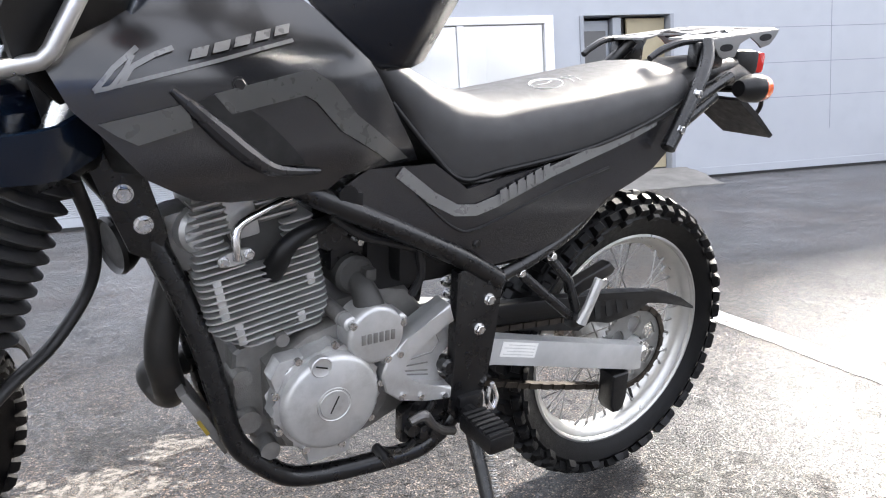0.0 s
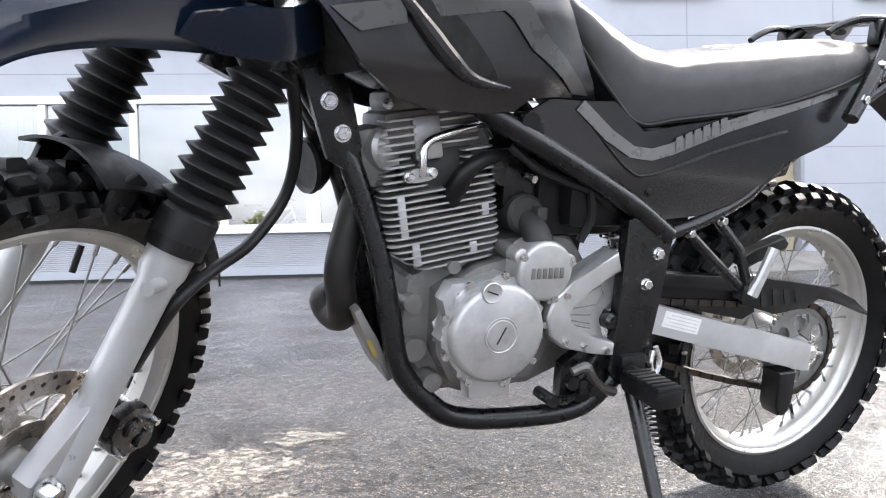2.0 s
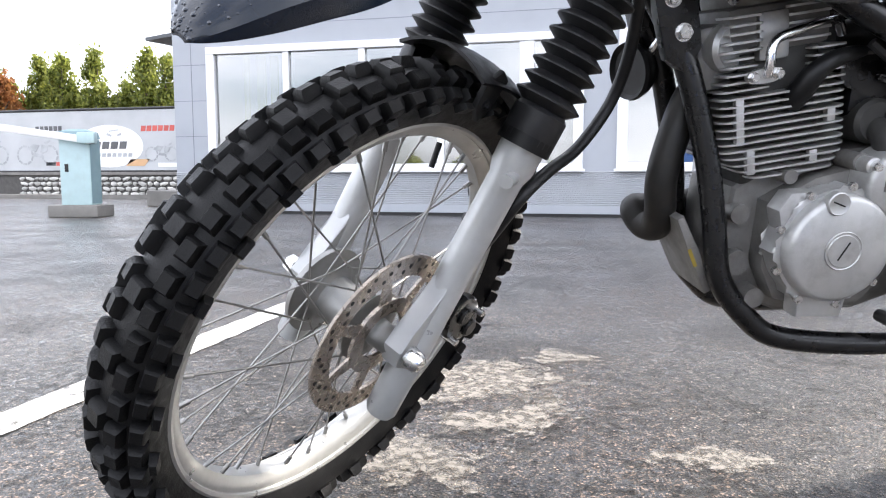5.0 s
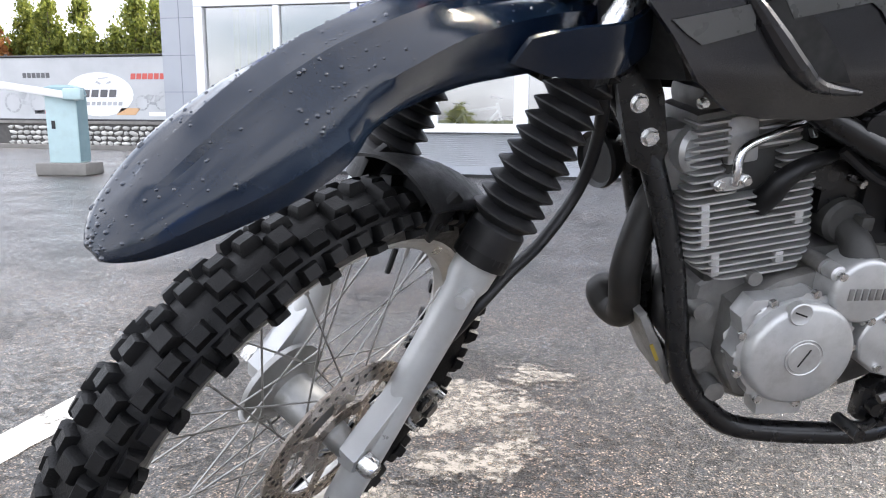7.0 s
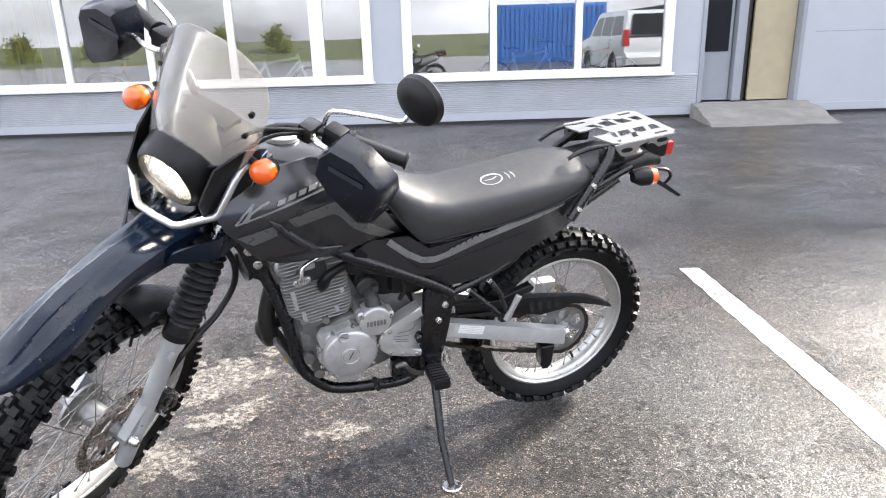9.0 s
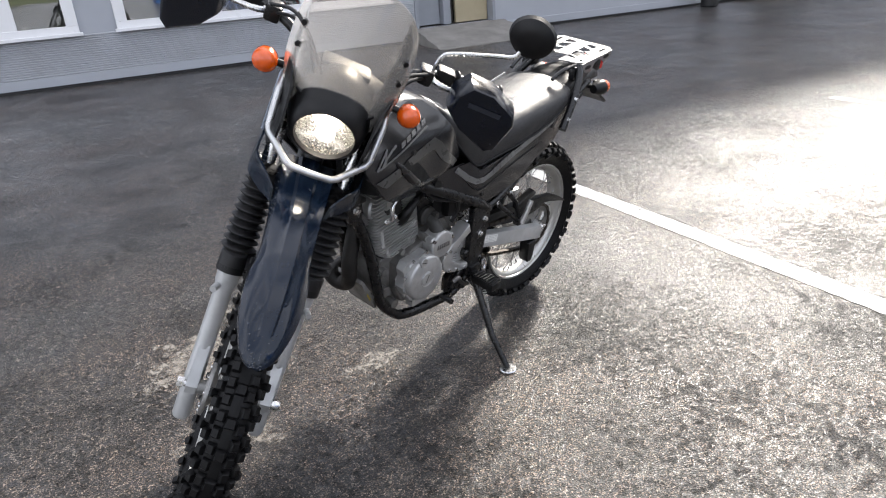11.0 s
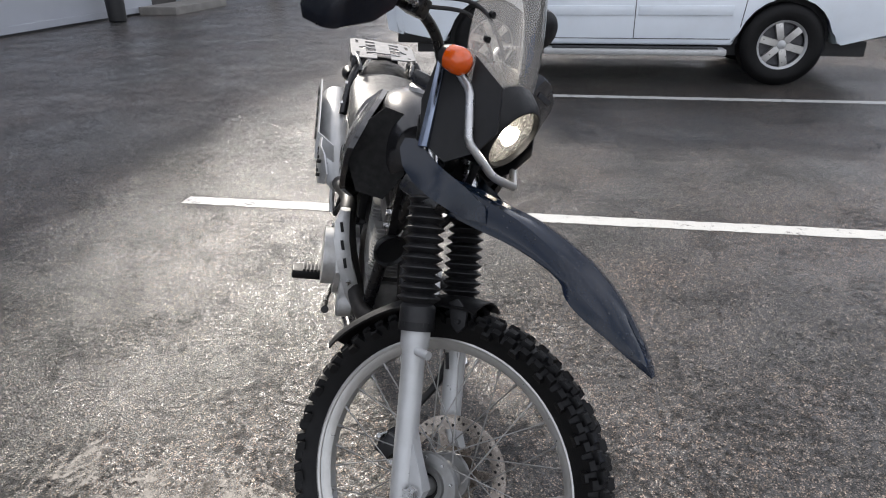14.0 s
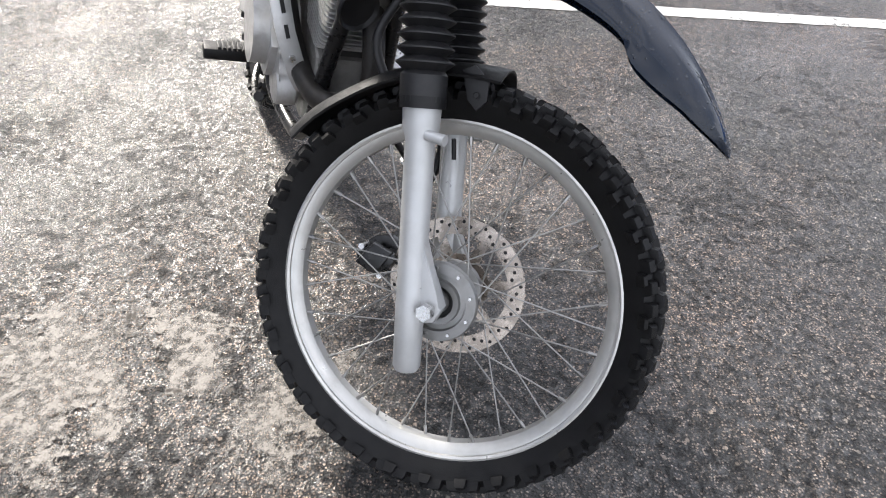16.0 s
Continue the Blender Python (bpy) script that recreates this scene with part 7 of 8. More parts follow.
def round_cover(cx, cz, outline_r, y0, y1, wob, lobes, phase=0.0, n=64):
    out = []
    for k in range(n):
        a = 2 * math.pi * k / n
        r = outline_r + wob * max(0.0, math.cos(lobes * a + phase)) ** 6
        out.append((cx + r * math.cos(a), cz + r * math.sin(a)))
    return prism(out, y0, y1, 0.005, 3)


cover = part("generator_cover", join(round_cover(*C0, 0.079, 0.085, 0.120, 0.007, 7, 0.6), moved(lathe([(0, 0.119), (0.0745, 0.119), (0.0735, 0.130), (0.071, 0.1355), (0.066, 0.1385), (0.0, 0.1405)], 64), Matrix.Translation((C0[0], 0, C0[1]))),
                                     prism([(0.792, 0.440), (0.806, 0.486), (0.792, 0.510), (0.758, 0.512), (0.74, 0.45)], 0.085, 0.118, 0.006), prism([(0.76, 0.372), (0.755, 0.335), (0.690, 0.335), (0.684, 0.375)], 0.085, 0.118, 0.005)), ALLOY, bike, "silver round generator cover with plugs")
part("centre_plug", moved(lathe([(0, 0.1398), (0.0262, 0.1398), (0.0262, 0.1412), (0.0254, 0.1416), (0.0244, 0.1406), (0.0225, 0.1406), (0.0215, 0.1418), (0, 0.1418)], 48), Matrix.Translation((C0[0], 0, C0[1]))), ALLOY, cover, "slotted round plug")
part("plug_slot", moved(box(-0.0011, 0.0011, 0.1412, 0.1422, -0.014, 0.014), Matrix.Translation((C0[0], 0, C0[1])) @ Matrix.Rotation(radians(-28), 4, "Y")), BLACKP, cover)
part("timing_plug", moved(lathe([(0, 0.13), (0.0155, 0.13), (0.0155, 0.1405), (0.014, 0.1418), (0.0125, 0.1408), (0, 0.1408)], 32), Matrix.Translation((0.740, 0, 0.500))), ALLOY, cover)
part("plug_slot", moved(box(-0.001, 0.001, 0.1404, 0.1414, -0.009, 0.009), Matrix.Translation((0.740, 0, 0.500)) @ Matrix.Rotation(radians(70), 4, "Y")), BLACKP, cover)
for k in range(9):
    a = 0.3 + 2 * math.pi * k / 9
    part("cover_screw", moved(lathe([(0, 0.118), (0.0055, 0.118), (0.0055, 0.1245), (0, 0.1245)], 12), Matrix.Translation((C0[0] + 0.083 * math.cos(a), 0, C0[1] + 0.083 * math.sin(a)))), STEEL, cover)
C1 = (0.649, 0.524)
cap = part("starter_gear_cover", join(moved(lathe([(0, 0.08), (0.0455, 0.08), (0.0455, 0.120), (0.0440, 0.1275), (0.0415, 0.1300), (0.0375, 0.131), (0.0, 0.131)], 44), Matrix.Translation((C1[0], 0, C1[1]))), disc(C1[0] + 0.038, C1[1] + 0.022, 0.011, 0.08, 0.124), disc(C1[0] - 0.043, C1[1] + 0.012, 0.011, 0.08, 0.124), disc(C1[0] - 0.018, C1[1] - 0.042, 0.011, 0.08, 0.124)), ALLOY, bike, "silver round starter gear cover")
for dx, dz in ((0.038, 0.022), (-0.043, 0.012), (-0.018, -0.042)):
    part("cover_screw", moved(lathe([(0, 0.122), (0.0058, 0.122), (0.0058, 0.131), (0, 0.131)], 12), Matrix.Translation((C1[0] + dx, 0, C1[1] + dz))), STEEL, cap)
for k in range(6):
    part("maker_mark", box(C1[0] + 0.026 - 0.0095 * k, C1[0] + 0.0195 - 0.0095 * k, 0.1305, 0.1325, C1[1] - 0.010, C1[1] + 0.006, 0.0008), CASE, cap, "raised plain block of the maker's mark")
part("starter_motor", join(tube([(0.655, -0.03, 0.600), (0.655, 0.066, 0.598), (0.655, 0.072, 0.598)], [0.031, 0.031, 0.026], 24, 1), tube([(0.652, 0.06, 0.592), (0.650, 0.088, 0.578), (0.649, 0.104, 0.556)], [0.016, 0.020, 0.024], 18), box(0.630, 0.648, 0.06, 0.09, 0.592, 0.612, 0.004)), BARRELM, bike, "dark starter motor")
SPK = [(0.523, 0.549), (0.559, 0.529), (0.599, 0.507), (0.631, 0.484), (0.641, 0.455), (0.634, 0.425), (0.608, 0.403), (0.560, 0.392), (0.513, 0.382), (0.513, 0.404), (0.528, 0.416), (0.534, 0.436), (0.528, 0.454), (0.508, 0.464), (0.510, 0.51)]
spk = part("sprocket_cover", prism(SPK, 0.085, 0.106, 0.003, 2), ALLOY, bike, "silver front sprocket cover")
SPK_BAND = SPK[:9] + [(0.513, 0.405), (0.545, 0.413), (0.582, 0.424), (0.603, 0.440), (0.609, 0.455), (0.603, 0.471), (0.568, 0.492), (0.514, 0.519)]
part("cover_band", prism(SPK_BAND, 0.100, 0.130, 0.006, 3), ALLOY, spk, "raised rim of the cover")
for line in (((0.596, 0.457), (0.570, 0.474), (0.534, 0.492), (0.528, 0.478), (0.540, 0.462), (0.594, 0.457)), ((0.597, 0.449), (0.548, 0.446)), ((0.594, 0.441), (0.548, 0.432)), ((0.585, 0.433), (0.547, 0.424))):
    part("cover_groove", tube([(x, 0.1062, z) for x, z in line], 0.0013, 6, 1), CASE, spk)
part("pivot_bolt", moved(lathe([(0, 0.10), (0.014, 0.10), (0.014, 0.122), (0.010, 0.127), (0, 0.127)], 20), Matrix.Translation((0.517, 0, 0.437))), BLACKM, spk)
for x, z in ((0.606, 0.413), (0.572, 0.403), (0.530, 0.394), (0.612, 0.486)):
    part("cover_screw", moved(lathe([(0, 0.126), (0.0052, 0.126), (0.0052, 0.1345), (0, 0.1345)], 12), Matrix.Translation((x, 0, z))), STEEL, spk)

# cylinder with its fins, tilted forward
TILT = Matrix.Translation((0.775, 0, 0.530)) @ Matrix.Rotation(radians(9.5), 4, "Y")


def fin(x0, x1, y0, y1, z, thick=0.0026, r=0.016):
    """One thin fin with rounded corners."""
    ring = []
    for cx, cy, a0 in ((x1 - r, y1 - r, 0), (x0 + r, y1 - r, 90), (x0 + r, y0 + r, 180), (x1 - r, y0 + r, 270)):
        ring += [(cx + r * math.cos(radians(a0 + 30 * q)), cy + r * math.sin(radians(a0 + 30 * q))) for q in range(4)]
    return moved(loft([[(x, y, z + dz) for x, y in ring] for dz in (0, thick)]), TILT)


# barrel core coloured dark, so the gaps between fins look shaded
barrel = part("cylinder", moved(box(-0.058, 0.058, -0.054, 0.054, -0.02, 0.18, 0.01), TILT), BARRELM, bike, "dusty alloy cylinder with bright fin edges and shade-dark gaps")
for k in range(17):
    z = -0.002 + 0.0099 * k
    lo, hi = (-0.068, -0.074, -0.080, -0.083)[min(k, 3)], (0.052, 0.066, 0.078, 0.086, 0.092)[min(k, 4)]
    if k < 12:
        part("cooling_fin", fin(lo, hi, -0.078, 0.078, z), ALLOY, barrel)
    else:
        part("cooling_fin", fin(0.022 + 0.005 * (k - 12), hi - 0.003 * (k - 12), -0.076, 0.076, z, 0.0026, 0.010), ALLOY, barrel)
        part("cooling_fin", fin(lo, -0.036, -0.076, 0.076, z, 0.0026, 0.010), ALLOY, barrel)
for px, z0, z1 in ((0.066, 0.046, 0.108), (-0.060, 0.060, 0.080), (-0.036, 0.006, 0.026), (0.052, 0.004, 0.040)):
    part("fin_damper", moved(box(px - 0.006, px + 0.006, 0.066, 0.0765, z0, z1, 0.003), TILT), ALLOY, barrel)
head = part("cylinder_head", join(moved(box(-0.070, 0.072, -0.060, 0.060, 0.160, 0.222, 0.014), TILT), moved(box(-0.055, 0.060, -0.05, 0.05, 0.215, 0.250, 0.014), TILT), moved(box(0.058, 0.108, -0.03, 0.046, 0.118, 0.205, 0.016), TILT)), CASE, bike, "dusty alloy cylinder head")
for k in range(5):
    part("head_fin", fin(0.030, 0.088 - 0.004 * k, 0.02, 0.074, 0.166 + 0.0105 * k, 0.003, 0.008), ALLOY, head)
    part("head_fin", fin(-0.066, -0.006, 0.02, 0.068, 0.170 + 0.0105 * k, 0.003, 0.008), ALLOY, head)
part("rocker_box", moved(box(-0.008, 0.034, 0.040, 0.066, 0.150, 0.212, 0.006), TILT), ALLOY, head)
part("valve_cap", moved(lathe([(0, 0.028), (0.030, 0.028), (0.032, 0.036), (0.032, 0.052), (0.027, 0.058), (0, 0.060)], 24), TILT @ Matrix.Translation((0.082, 0, 0.172)) @ Matrix.Rotation(radians(20), 4, "Z")), ALLOY, head, "round tappet cover")
part("spark_plug_cap", tube([(0.780, 0.062, 0.622), (0.776, 0.078, 0.640), (0.768, 0.086, 0.660), (0.748, 0.086, 0.676), (0.715, 0.078, 0.686), (0.690, 0.070, 0.690)], [0.017, 0.016, 0.014, 0.012, 0.010, 0.006], 14), BLACKP, head, "black rubber spark plug cap")
part("plug_lead", tube([(0.700, 0.073, 0.688), (0.665, 0.078, 0.694), (0.640, 0.070, 0.715), (0.66, 0.05, 0.76)], 0.0045, 8), BOOT, head)
for px, pz in ((0.06, 0.232), (-0.05, 0.232), (0.012, 0.232)):
    part("bolt", moved(bolt(px, pz, 0.05, 0.062, 0.006), TILT), STEEL, head)
pipe_ = part("oil_pipe", tube([(0.832, 0.086, 0.655), (0.833, 0.090, 0.672), (0.832, 0.088, 0.690), (0.822, 0.084, 0.703), (0.785, 0.074, 0.716), (0.745, 0.066, 0.728), (0.728, 0.058, 0.726), (0.714, 0.05, 0.711)], 0.0062, 12), CHROME, bike, "bright oil feed pipe")
part("flange", moved(loft([[(0.024 * math.copysign(abs(math.cos(w)) ** 0.8, math.cos(w)), y_, 0.0095 * math.sin(w)) for w in [2 * math.pi * k / 24 for k in range(24)]] for y_ in (0.074, 0.084)]), Matrix.Translation((0.832, 0, 0.656)) @ Matrix.Rotation(radians(11), 4, "Y")), ALLOY, pipe_)
for dx in (-0.016, 0.017):
    part("bolt", bolt(0.832 + dx, 0.656 - dx * 0.2, 0.083, 0.091, 0.0062), STEEL, pipe_)
part("carburettor", join(rod((0.688, -0.03, 0.665), (0.688, 0.06, 0.665), 0.026, 20), box(0.612, 0.690, -0.05, 0.055, 0.600, 0.690, 0.014), rod((0.65, 0.02, 0.58), (0.65, 0.02, 0.61), 0.022, 16)), BLACKM, bike, "black carburettor body")
part("choke_knob", rod((0.655, 0.055, 0.655), (0.650, 0.078, 0.652), 0.006, 10), STEEL, bike)
# added filler that keeps the space behind the frame dark
part("air_duct", box(0.470, 0.640, -0.075, 0.070, 0.560, 0.745, 0.03), BLACKP, bike, "black filler block closing the gap behind the frame")
part("intake", tube([(0.705, 0.0, 0.70), (0.66, 0.0, 0.705), (0.60, 0.0, 0.69)], [0.028, 0.026, 0.034], 20), BLACKP, bike, "black intake body")
part("airbox", box(0.36, 0.60, -0.10, 0.10, 0.58, 0.74, 0.02), BLACKP, bike, "black airbox behind the side cover")
part("battery_box", box(0.14, 0.40, -0.09, 0.09, 0.66, 0.79, 0.02), BLACKP, bike)
part("wire_loom", tube([(0.70, 0.09, 0.70), (0.66, 0.10, 0.67), (0.62, 0.10, 0.655), (0.56, 0.105, 0.635), (0.52, 0.10, 0.61)], 0.007, 8), BOOT, bike)
part("hose", tube([(0.62, 0.09, 0.70), (0.58, 0.11, 0.66), (0.56, 0.10, 0.60), (0.57, 0.09, 0.56)], 0.007, 8), BOOT, bike)
part("fuel_tap", join(rod((0.690, 0.085, 0.735), (0.690, 0.125, 0.735), 0.014, 14), box(0.668, 0.700, 0.11, 0.124, 0.712, 0.738, 0.004)), BLACKP, bike)
# right-hand engine side, exhaust
clutch = part("clutch_cover", mirrored(join(round_cover(0.645, 0.480, 0.094, 0.090, 0.150, 0.006, 6), round_cover(0.645, 0.485, 0.080, 0.148, 0.184, 0.0, 6), round_cover(0.725, 0.420, 0.066, 0.090, 0.135, 0.006, 6))), ALLOY, bike, "silver clutch cover")
part("oil_filter_cover", mirrored(disc(0.77, 0.40, 0.034, 0.10, 0.138)), ALLOY, clutch)
part("exhaust_header", tube([(0.850, 0.0, 0.665), (0.893, 0.008, 0.625), (0.915, 0.014, 0.565), (0.926, 0.018, 0.51), (0.920, 0.012, 0.464), (0.916, -0.006, 0.436), (0.924, -0.034, 0.432), (0.930, -0.056, 0.450), (0.895, -0.076, 0.446), (0.835, -0.088, 0.450), (0.780, -0.098, 0.470), (0.756, -0.112, 0.515), (0.746, -0.126, 0.570), (0.722, -0.134, 0.628), (0.650, -0.130, 0.652), (0.54, -0.132, 0.640), (0.44, -0.142, 0.622), (0.36, -0.15, 0.61)], 0.0225, 18), PIPE, bike, "dark rusty exhaust header")
strip = ((0.735, -0.142, 0.662, 0.012), (0.752, -0.148, 0.635, 0.018), (0.772, -0.146, 0.590, 0.020), (0.786, -0.134, 0.540, 0.020), (0.794, -0.116, 0.490, 0.021), (0.796, -0.098, 0.445, 0.022), (0.790, -0.088, 0.412, 0.014))
shield = part("header_shield", loft([[(x + 0.010, y - w, z), (x + 0.016, y, z), (x + 0.010, y + w, z), (x - 0.012, y + w, z), (x - 0.012, y - w, z)] for x, y, z, w in strip]), ALLOY, bike, "silver slotted shield before the clutch cover", smooth=50)
# slots are solid black pieces; their inner shade is only colour
for x, y, z in ((0.762, -0.149, 0.622), (0.781, -0.143, 0.580), (0.793, -0.132, 0.535)):
    part("slot", moved(box(0.0145, 0.0175, -0.004, 0.004, -0.013, 0.013, 0.001), Matrix.Translation((x, y, z)) @ Matrix.Rotation(radians(-18), 4, "Y") @ Matrix.Rotation(radians(14), 4, "X")), SLOTM, shield, "black insert for an open slot")
part("bolt", rod((0.806, -0.116, 0.487), (0.816, -0.117, 0.486), 0.007, 10), STEEL, shield)
muffler = part("muffler", mirrored(tube([(0.38, 0.150, 0.605), (0.34, 0.152, 0.615), (0.30, 0.156, 0.628), (0.0, 0.165, 0.735), (-0.10, 0.166, 0.772), (-0.115, 0.166, 0.777)], [0.026, 0.040, 0.056, 0.060, 0.055, 0.03], 24, 1)), SILVER, bike, "silver muffler")
hs = part("heat_shield", mirrored(panel([(0.53, 0.655), (0.545, 0.690), (0.51, 0.735), (0.43, 0.765), (0.36, 0.745), (0.34, 0.70), (0.40, 0.655), (0.47, 0.635)], lambda x, z: 0.222 - 0.35 * max(0, x - 0.47) - 1.2 * (z - 0.70) ** 2, 0.004, 0.03)), ALLOY, muffler, "drilled silver heat shield")
for k in range(8):
    part("hole", mirrored(disc(0.50 - 0.030 * (k // 2), 0.672 + 0.040 * (k % 2) + 0.004 * (k // 2), 0.006, 0.2135, 0.2245, 12, 0.0002)), SLOTM, hs, "black disc for a drilled hole")
plate = part("muffler_guard", mirrored(panel([(0.335, 0.660), (0.325, 0.715), (0.20, 0.768), (0.02, 0.828), (-0.06, 0.846), (-0.085, 0.800), (-0.05, 0.765), (0.12, 0.706), (0.28, 0.648)], lambda x, z: 0.231 - 0.9 * max(0, x - 0.27) - 1.2 * (z - 0.74 + 0.36 * (x - 0.1)) ** 2, 0.004, 0.03)), SILVER, muffler, "flat silver muffler guard with slots")
for k in range(5):
    part("slot", mirrored(prism([(0.262 - 0.066 * k, 0.710 + 0.0215 * k), (0.252 - 0.066 * k, 0.722 + 0.0215 * k), (0.218 - 0.066 * k, 0.733 + 0.0215 * k), (0.222 - 0.066 * k, 0.722 + 0.0215 * k)], 0.2300, 0.2364)), SLOTM, plate, "black insert for an open slot")
part("skid_plate", join(prism([(0.915, 0.46), (0.893, 0.415), (0.860, 0.350), (0.850, 0.356), (0.880, 0.42), (0.905, 0.465)], -0.055, 0.060, 0.003)), CASE, bike, "scuffed engine guard plate")
part("warning_label", moved(box(-0.014, 0.014, 0.0605, 0.062, -0.0026, 0.0026), Matrix.Translation((0.887, 0, 0.405)) @ Matrix.Rotation(radians(-64), 4, "Y")), YELLOW, bike, "yellow warning label")
horn = part("horn", moved(lathe([(0, -0.018), (0.030, -0.018), (0.038, -0.006), (0.042, 0.006), (0.040, 0.012), (0.034, 0.006), (0.012, 0.004), (0, 0.006)], 32), Matrix.Translation((0.958, -0.045, 0.656)) @ Matrix.Rotation(radians(-72), 4, "Z") @ Matrix.Rotation(radians(-8), 4, "X")), BLACKP, bike, "black round horn")
part("bracket", tube([(0.95, -0.04, 0.66), (0.935, -0.02, 0.70)], 0.006, 8, 1), STEEL, horn)

# swingarm, chain, guards
for s in (1, -1):
    mk = (lambda b, s_=s: moved(b if s_ > 0 else mirrored(b), Matrix.Translation((0, -0.020, 0))))
    arm = part("swingarm", mk(join(prism([(0.47, 0.452), (0.43, 0.452), (0.40, 0.446), (0.04, 0.350), (0.014, 0.344), (0.010, 0.290), (0.03, 0.293), (0.40, 0.400), (0.46, 0.402)], 0.076, 0.108, 0.004))), SILVER, bike, "silver box-section swingarm")
    part("axle_adjuster", mk(join(prism([(0.03, 0.340), (0.03, 0.300), (-0.015, 0.296), (-0.026, 0.310), (-0.026, 0.330), (-0.015, 0.342)], 0.080, 0.092, 0.003), rod((-0.02, 0.086, 0.319), (-0.045, 0.086, 0.314), 0.005, 8))), STEEL, arm)
    if s > 0:
        part("label", moved(box(-0.042, 0.042, 0.0882, 0.0888, -0.014, 0.014), Matrix.Translation((0.345, 0, 0.412)) @ Matrix.Rotation(radians(-15), 4, "Y")), WHITE_DECAL, arm, "white printed sticker with faint lines")
        for k in range(4):
            part("label_line", moved(box(-0.036, 0.036 - 0.008 * (k % 2), 0.0888, 0.0891, -0.0100 + 0.006 * k, -0.0086 + 0.006 * k), Matrix.Translation((0.345, 0, 0.412)) @ Matrix.Rotation(radians(-15), 4, "Y")), LABELGREY, arm)
guard = part("chain_guard", join(prism([(0.40, 0.492), (0.375, 0.496), (0.132, 0.474), (0.02, 0.458), (-0.06, 0.444), (-0.115, 0.420), (-0.160, 0.393), (-0.164, 0.384), (-0.11, 0.403), (-0.05, 0.424), (0.02, 0.434), (0.132, 0.448), (0.375, 0.470)], 0.042, 0.068, 0.004),
                                 prism([(0.385, 0.488), (0.15, 0.468), (0.13, 0.405), (0.16, 0.392), (0.38, 0.440)], 0.042, 0.046, 0.0), prism([(0.192, 0.478), (-0.02, 0.452), (-0.03, 0.436), (0.022, 0.412), (0.10, 0.404), (0.188, 0.428)], 0.058, 0.067, 0.002)), BLACKP, bike, "black plastic chain guard")
# black pieces laid on the guard in place of the slots' shade
for k in range(4):
    part("slot", prism([(0.150 - 0.030 * k, 0.460 - 0.004 * k), (0.133 - 0.030 * k, 0.458 - 0.004 * k), (0.126 - 0.030 * k, 0.420 + 0.001 * k), (0.140 - 0.030 * k, 0.422 + 0.001 * k)], 0.0672, 0.0686), SLOTM, guard, "black insert for an open slot")
def chain_loop():
    a, b, ra, rb = Vector((0.565, 0.430)), Vector((REAR_C.x, REAR_C.z)), 0.030, 0.090
    pts = []
    for k in range(13):
        t = radians(90 - 180 * k / 12 - 14)
        pts.append(a + ra * Vector((math.cos(t), math.sin(t))))
    low0, low1 = pts[-1], b + rb * Vector((math.cos(radians(-88)), math.sin(radians(-88))))
    for k in range(1, 12):
        q = low0.lerp(low1, k / 12)
        pts.append(q - Vector((0, 0.012 * math.sin(math.pi * k / 12))))
    for k in range(17):
        t = radians(-90 - 185 * k / 16)
        pts.append(b + rb * Vector((math.cos(t), math.sin(t))))
    up0, up1 = pts[-1], pts[0]
    for k in range(1, 12):
        pts.append(up0.lerp(up1, k / 12))
    return pts
loop = chain_loop()
acc, dist = [], 0.0
total = [(p - q).length for p, q in zip(loop, loop[1:] + loop[:1])]
step, i, off = 0.0159, 0, 0.0
while i < len(loop):
    p, q = loop[i], loop[(i + 1) % len(loop)]
    while off < total[i]:
        acc.append((p.lerp(q, off / total[i]), math.atan2(q.y - p.y, q.x - p.x)))
        off += step
    off -= total[i]
    i += 1
verts, faces = [], []
for k, (p, a) in enumerate(acc):
    w = 0.008 if k % 2 else 0.0055
    b = box(-0.0105, 0.0105, 0.046 - w, 0.046 + w, -0.0055, 0.0055)
    moved(b, Matrix.Translation((p.x, 0, p.y)) @ Matrix.Rotation(-a, 4, "Y"))
    b.verts.index_update()
    n0 = len(verts)
    verts += [v.co.copy() for v in b.verts]
    faces += [[v.index + n0 for v in f.verts] for f in b.faces]
    b.free()
me = bpy.data.meshes.new("chain")
me.from_pydata(verts, [], faces)
me.materials.append(CHAINM)
chain = new("drive_chain", me)
chain.parent = bike
tagged(chain, "oily brown drive chain")
part("chain_roller", prism([(0.096, 0.296), (0.050, 0.296), (0.050, 0.236), (0.056, 0.214), (0.068, 0.206), (0.082, 0.208), (0.092, 0.226)], 0.052, 0.094, 0.007, 3), BLACKP, bike, "black chain guide block")
shock = part("mono_shock", rod((0.40, 0, 0.44), (0.46, 0, 0.70), 0.022, 16), STEEL, bike, "rear shock absorber with its spring")
coil = [(0.40 + 0.0055 * k / 16 + 0.0335 * math.cos(math.pi * k / 8), 0.0335 * math.sin(math.pi * k / 8), 0.455 + 0.0235 * k / 16) for k in range(145)]
part("spring", tube(coil, 0.0048, 8), STEEL, shock)
part("rear_caliper", mirrored(box(-0.02, 0.06, 0.055, 0.10, 0.385, 0.44, 0.01)), ALLOY, bike, "rear brake caliper")

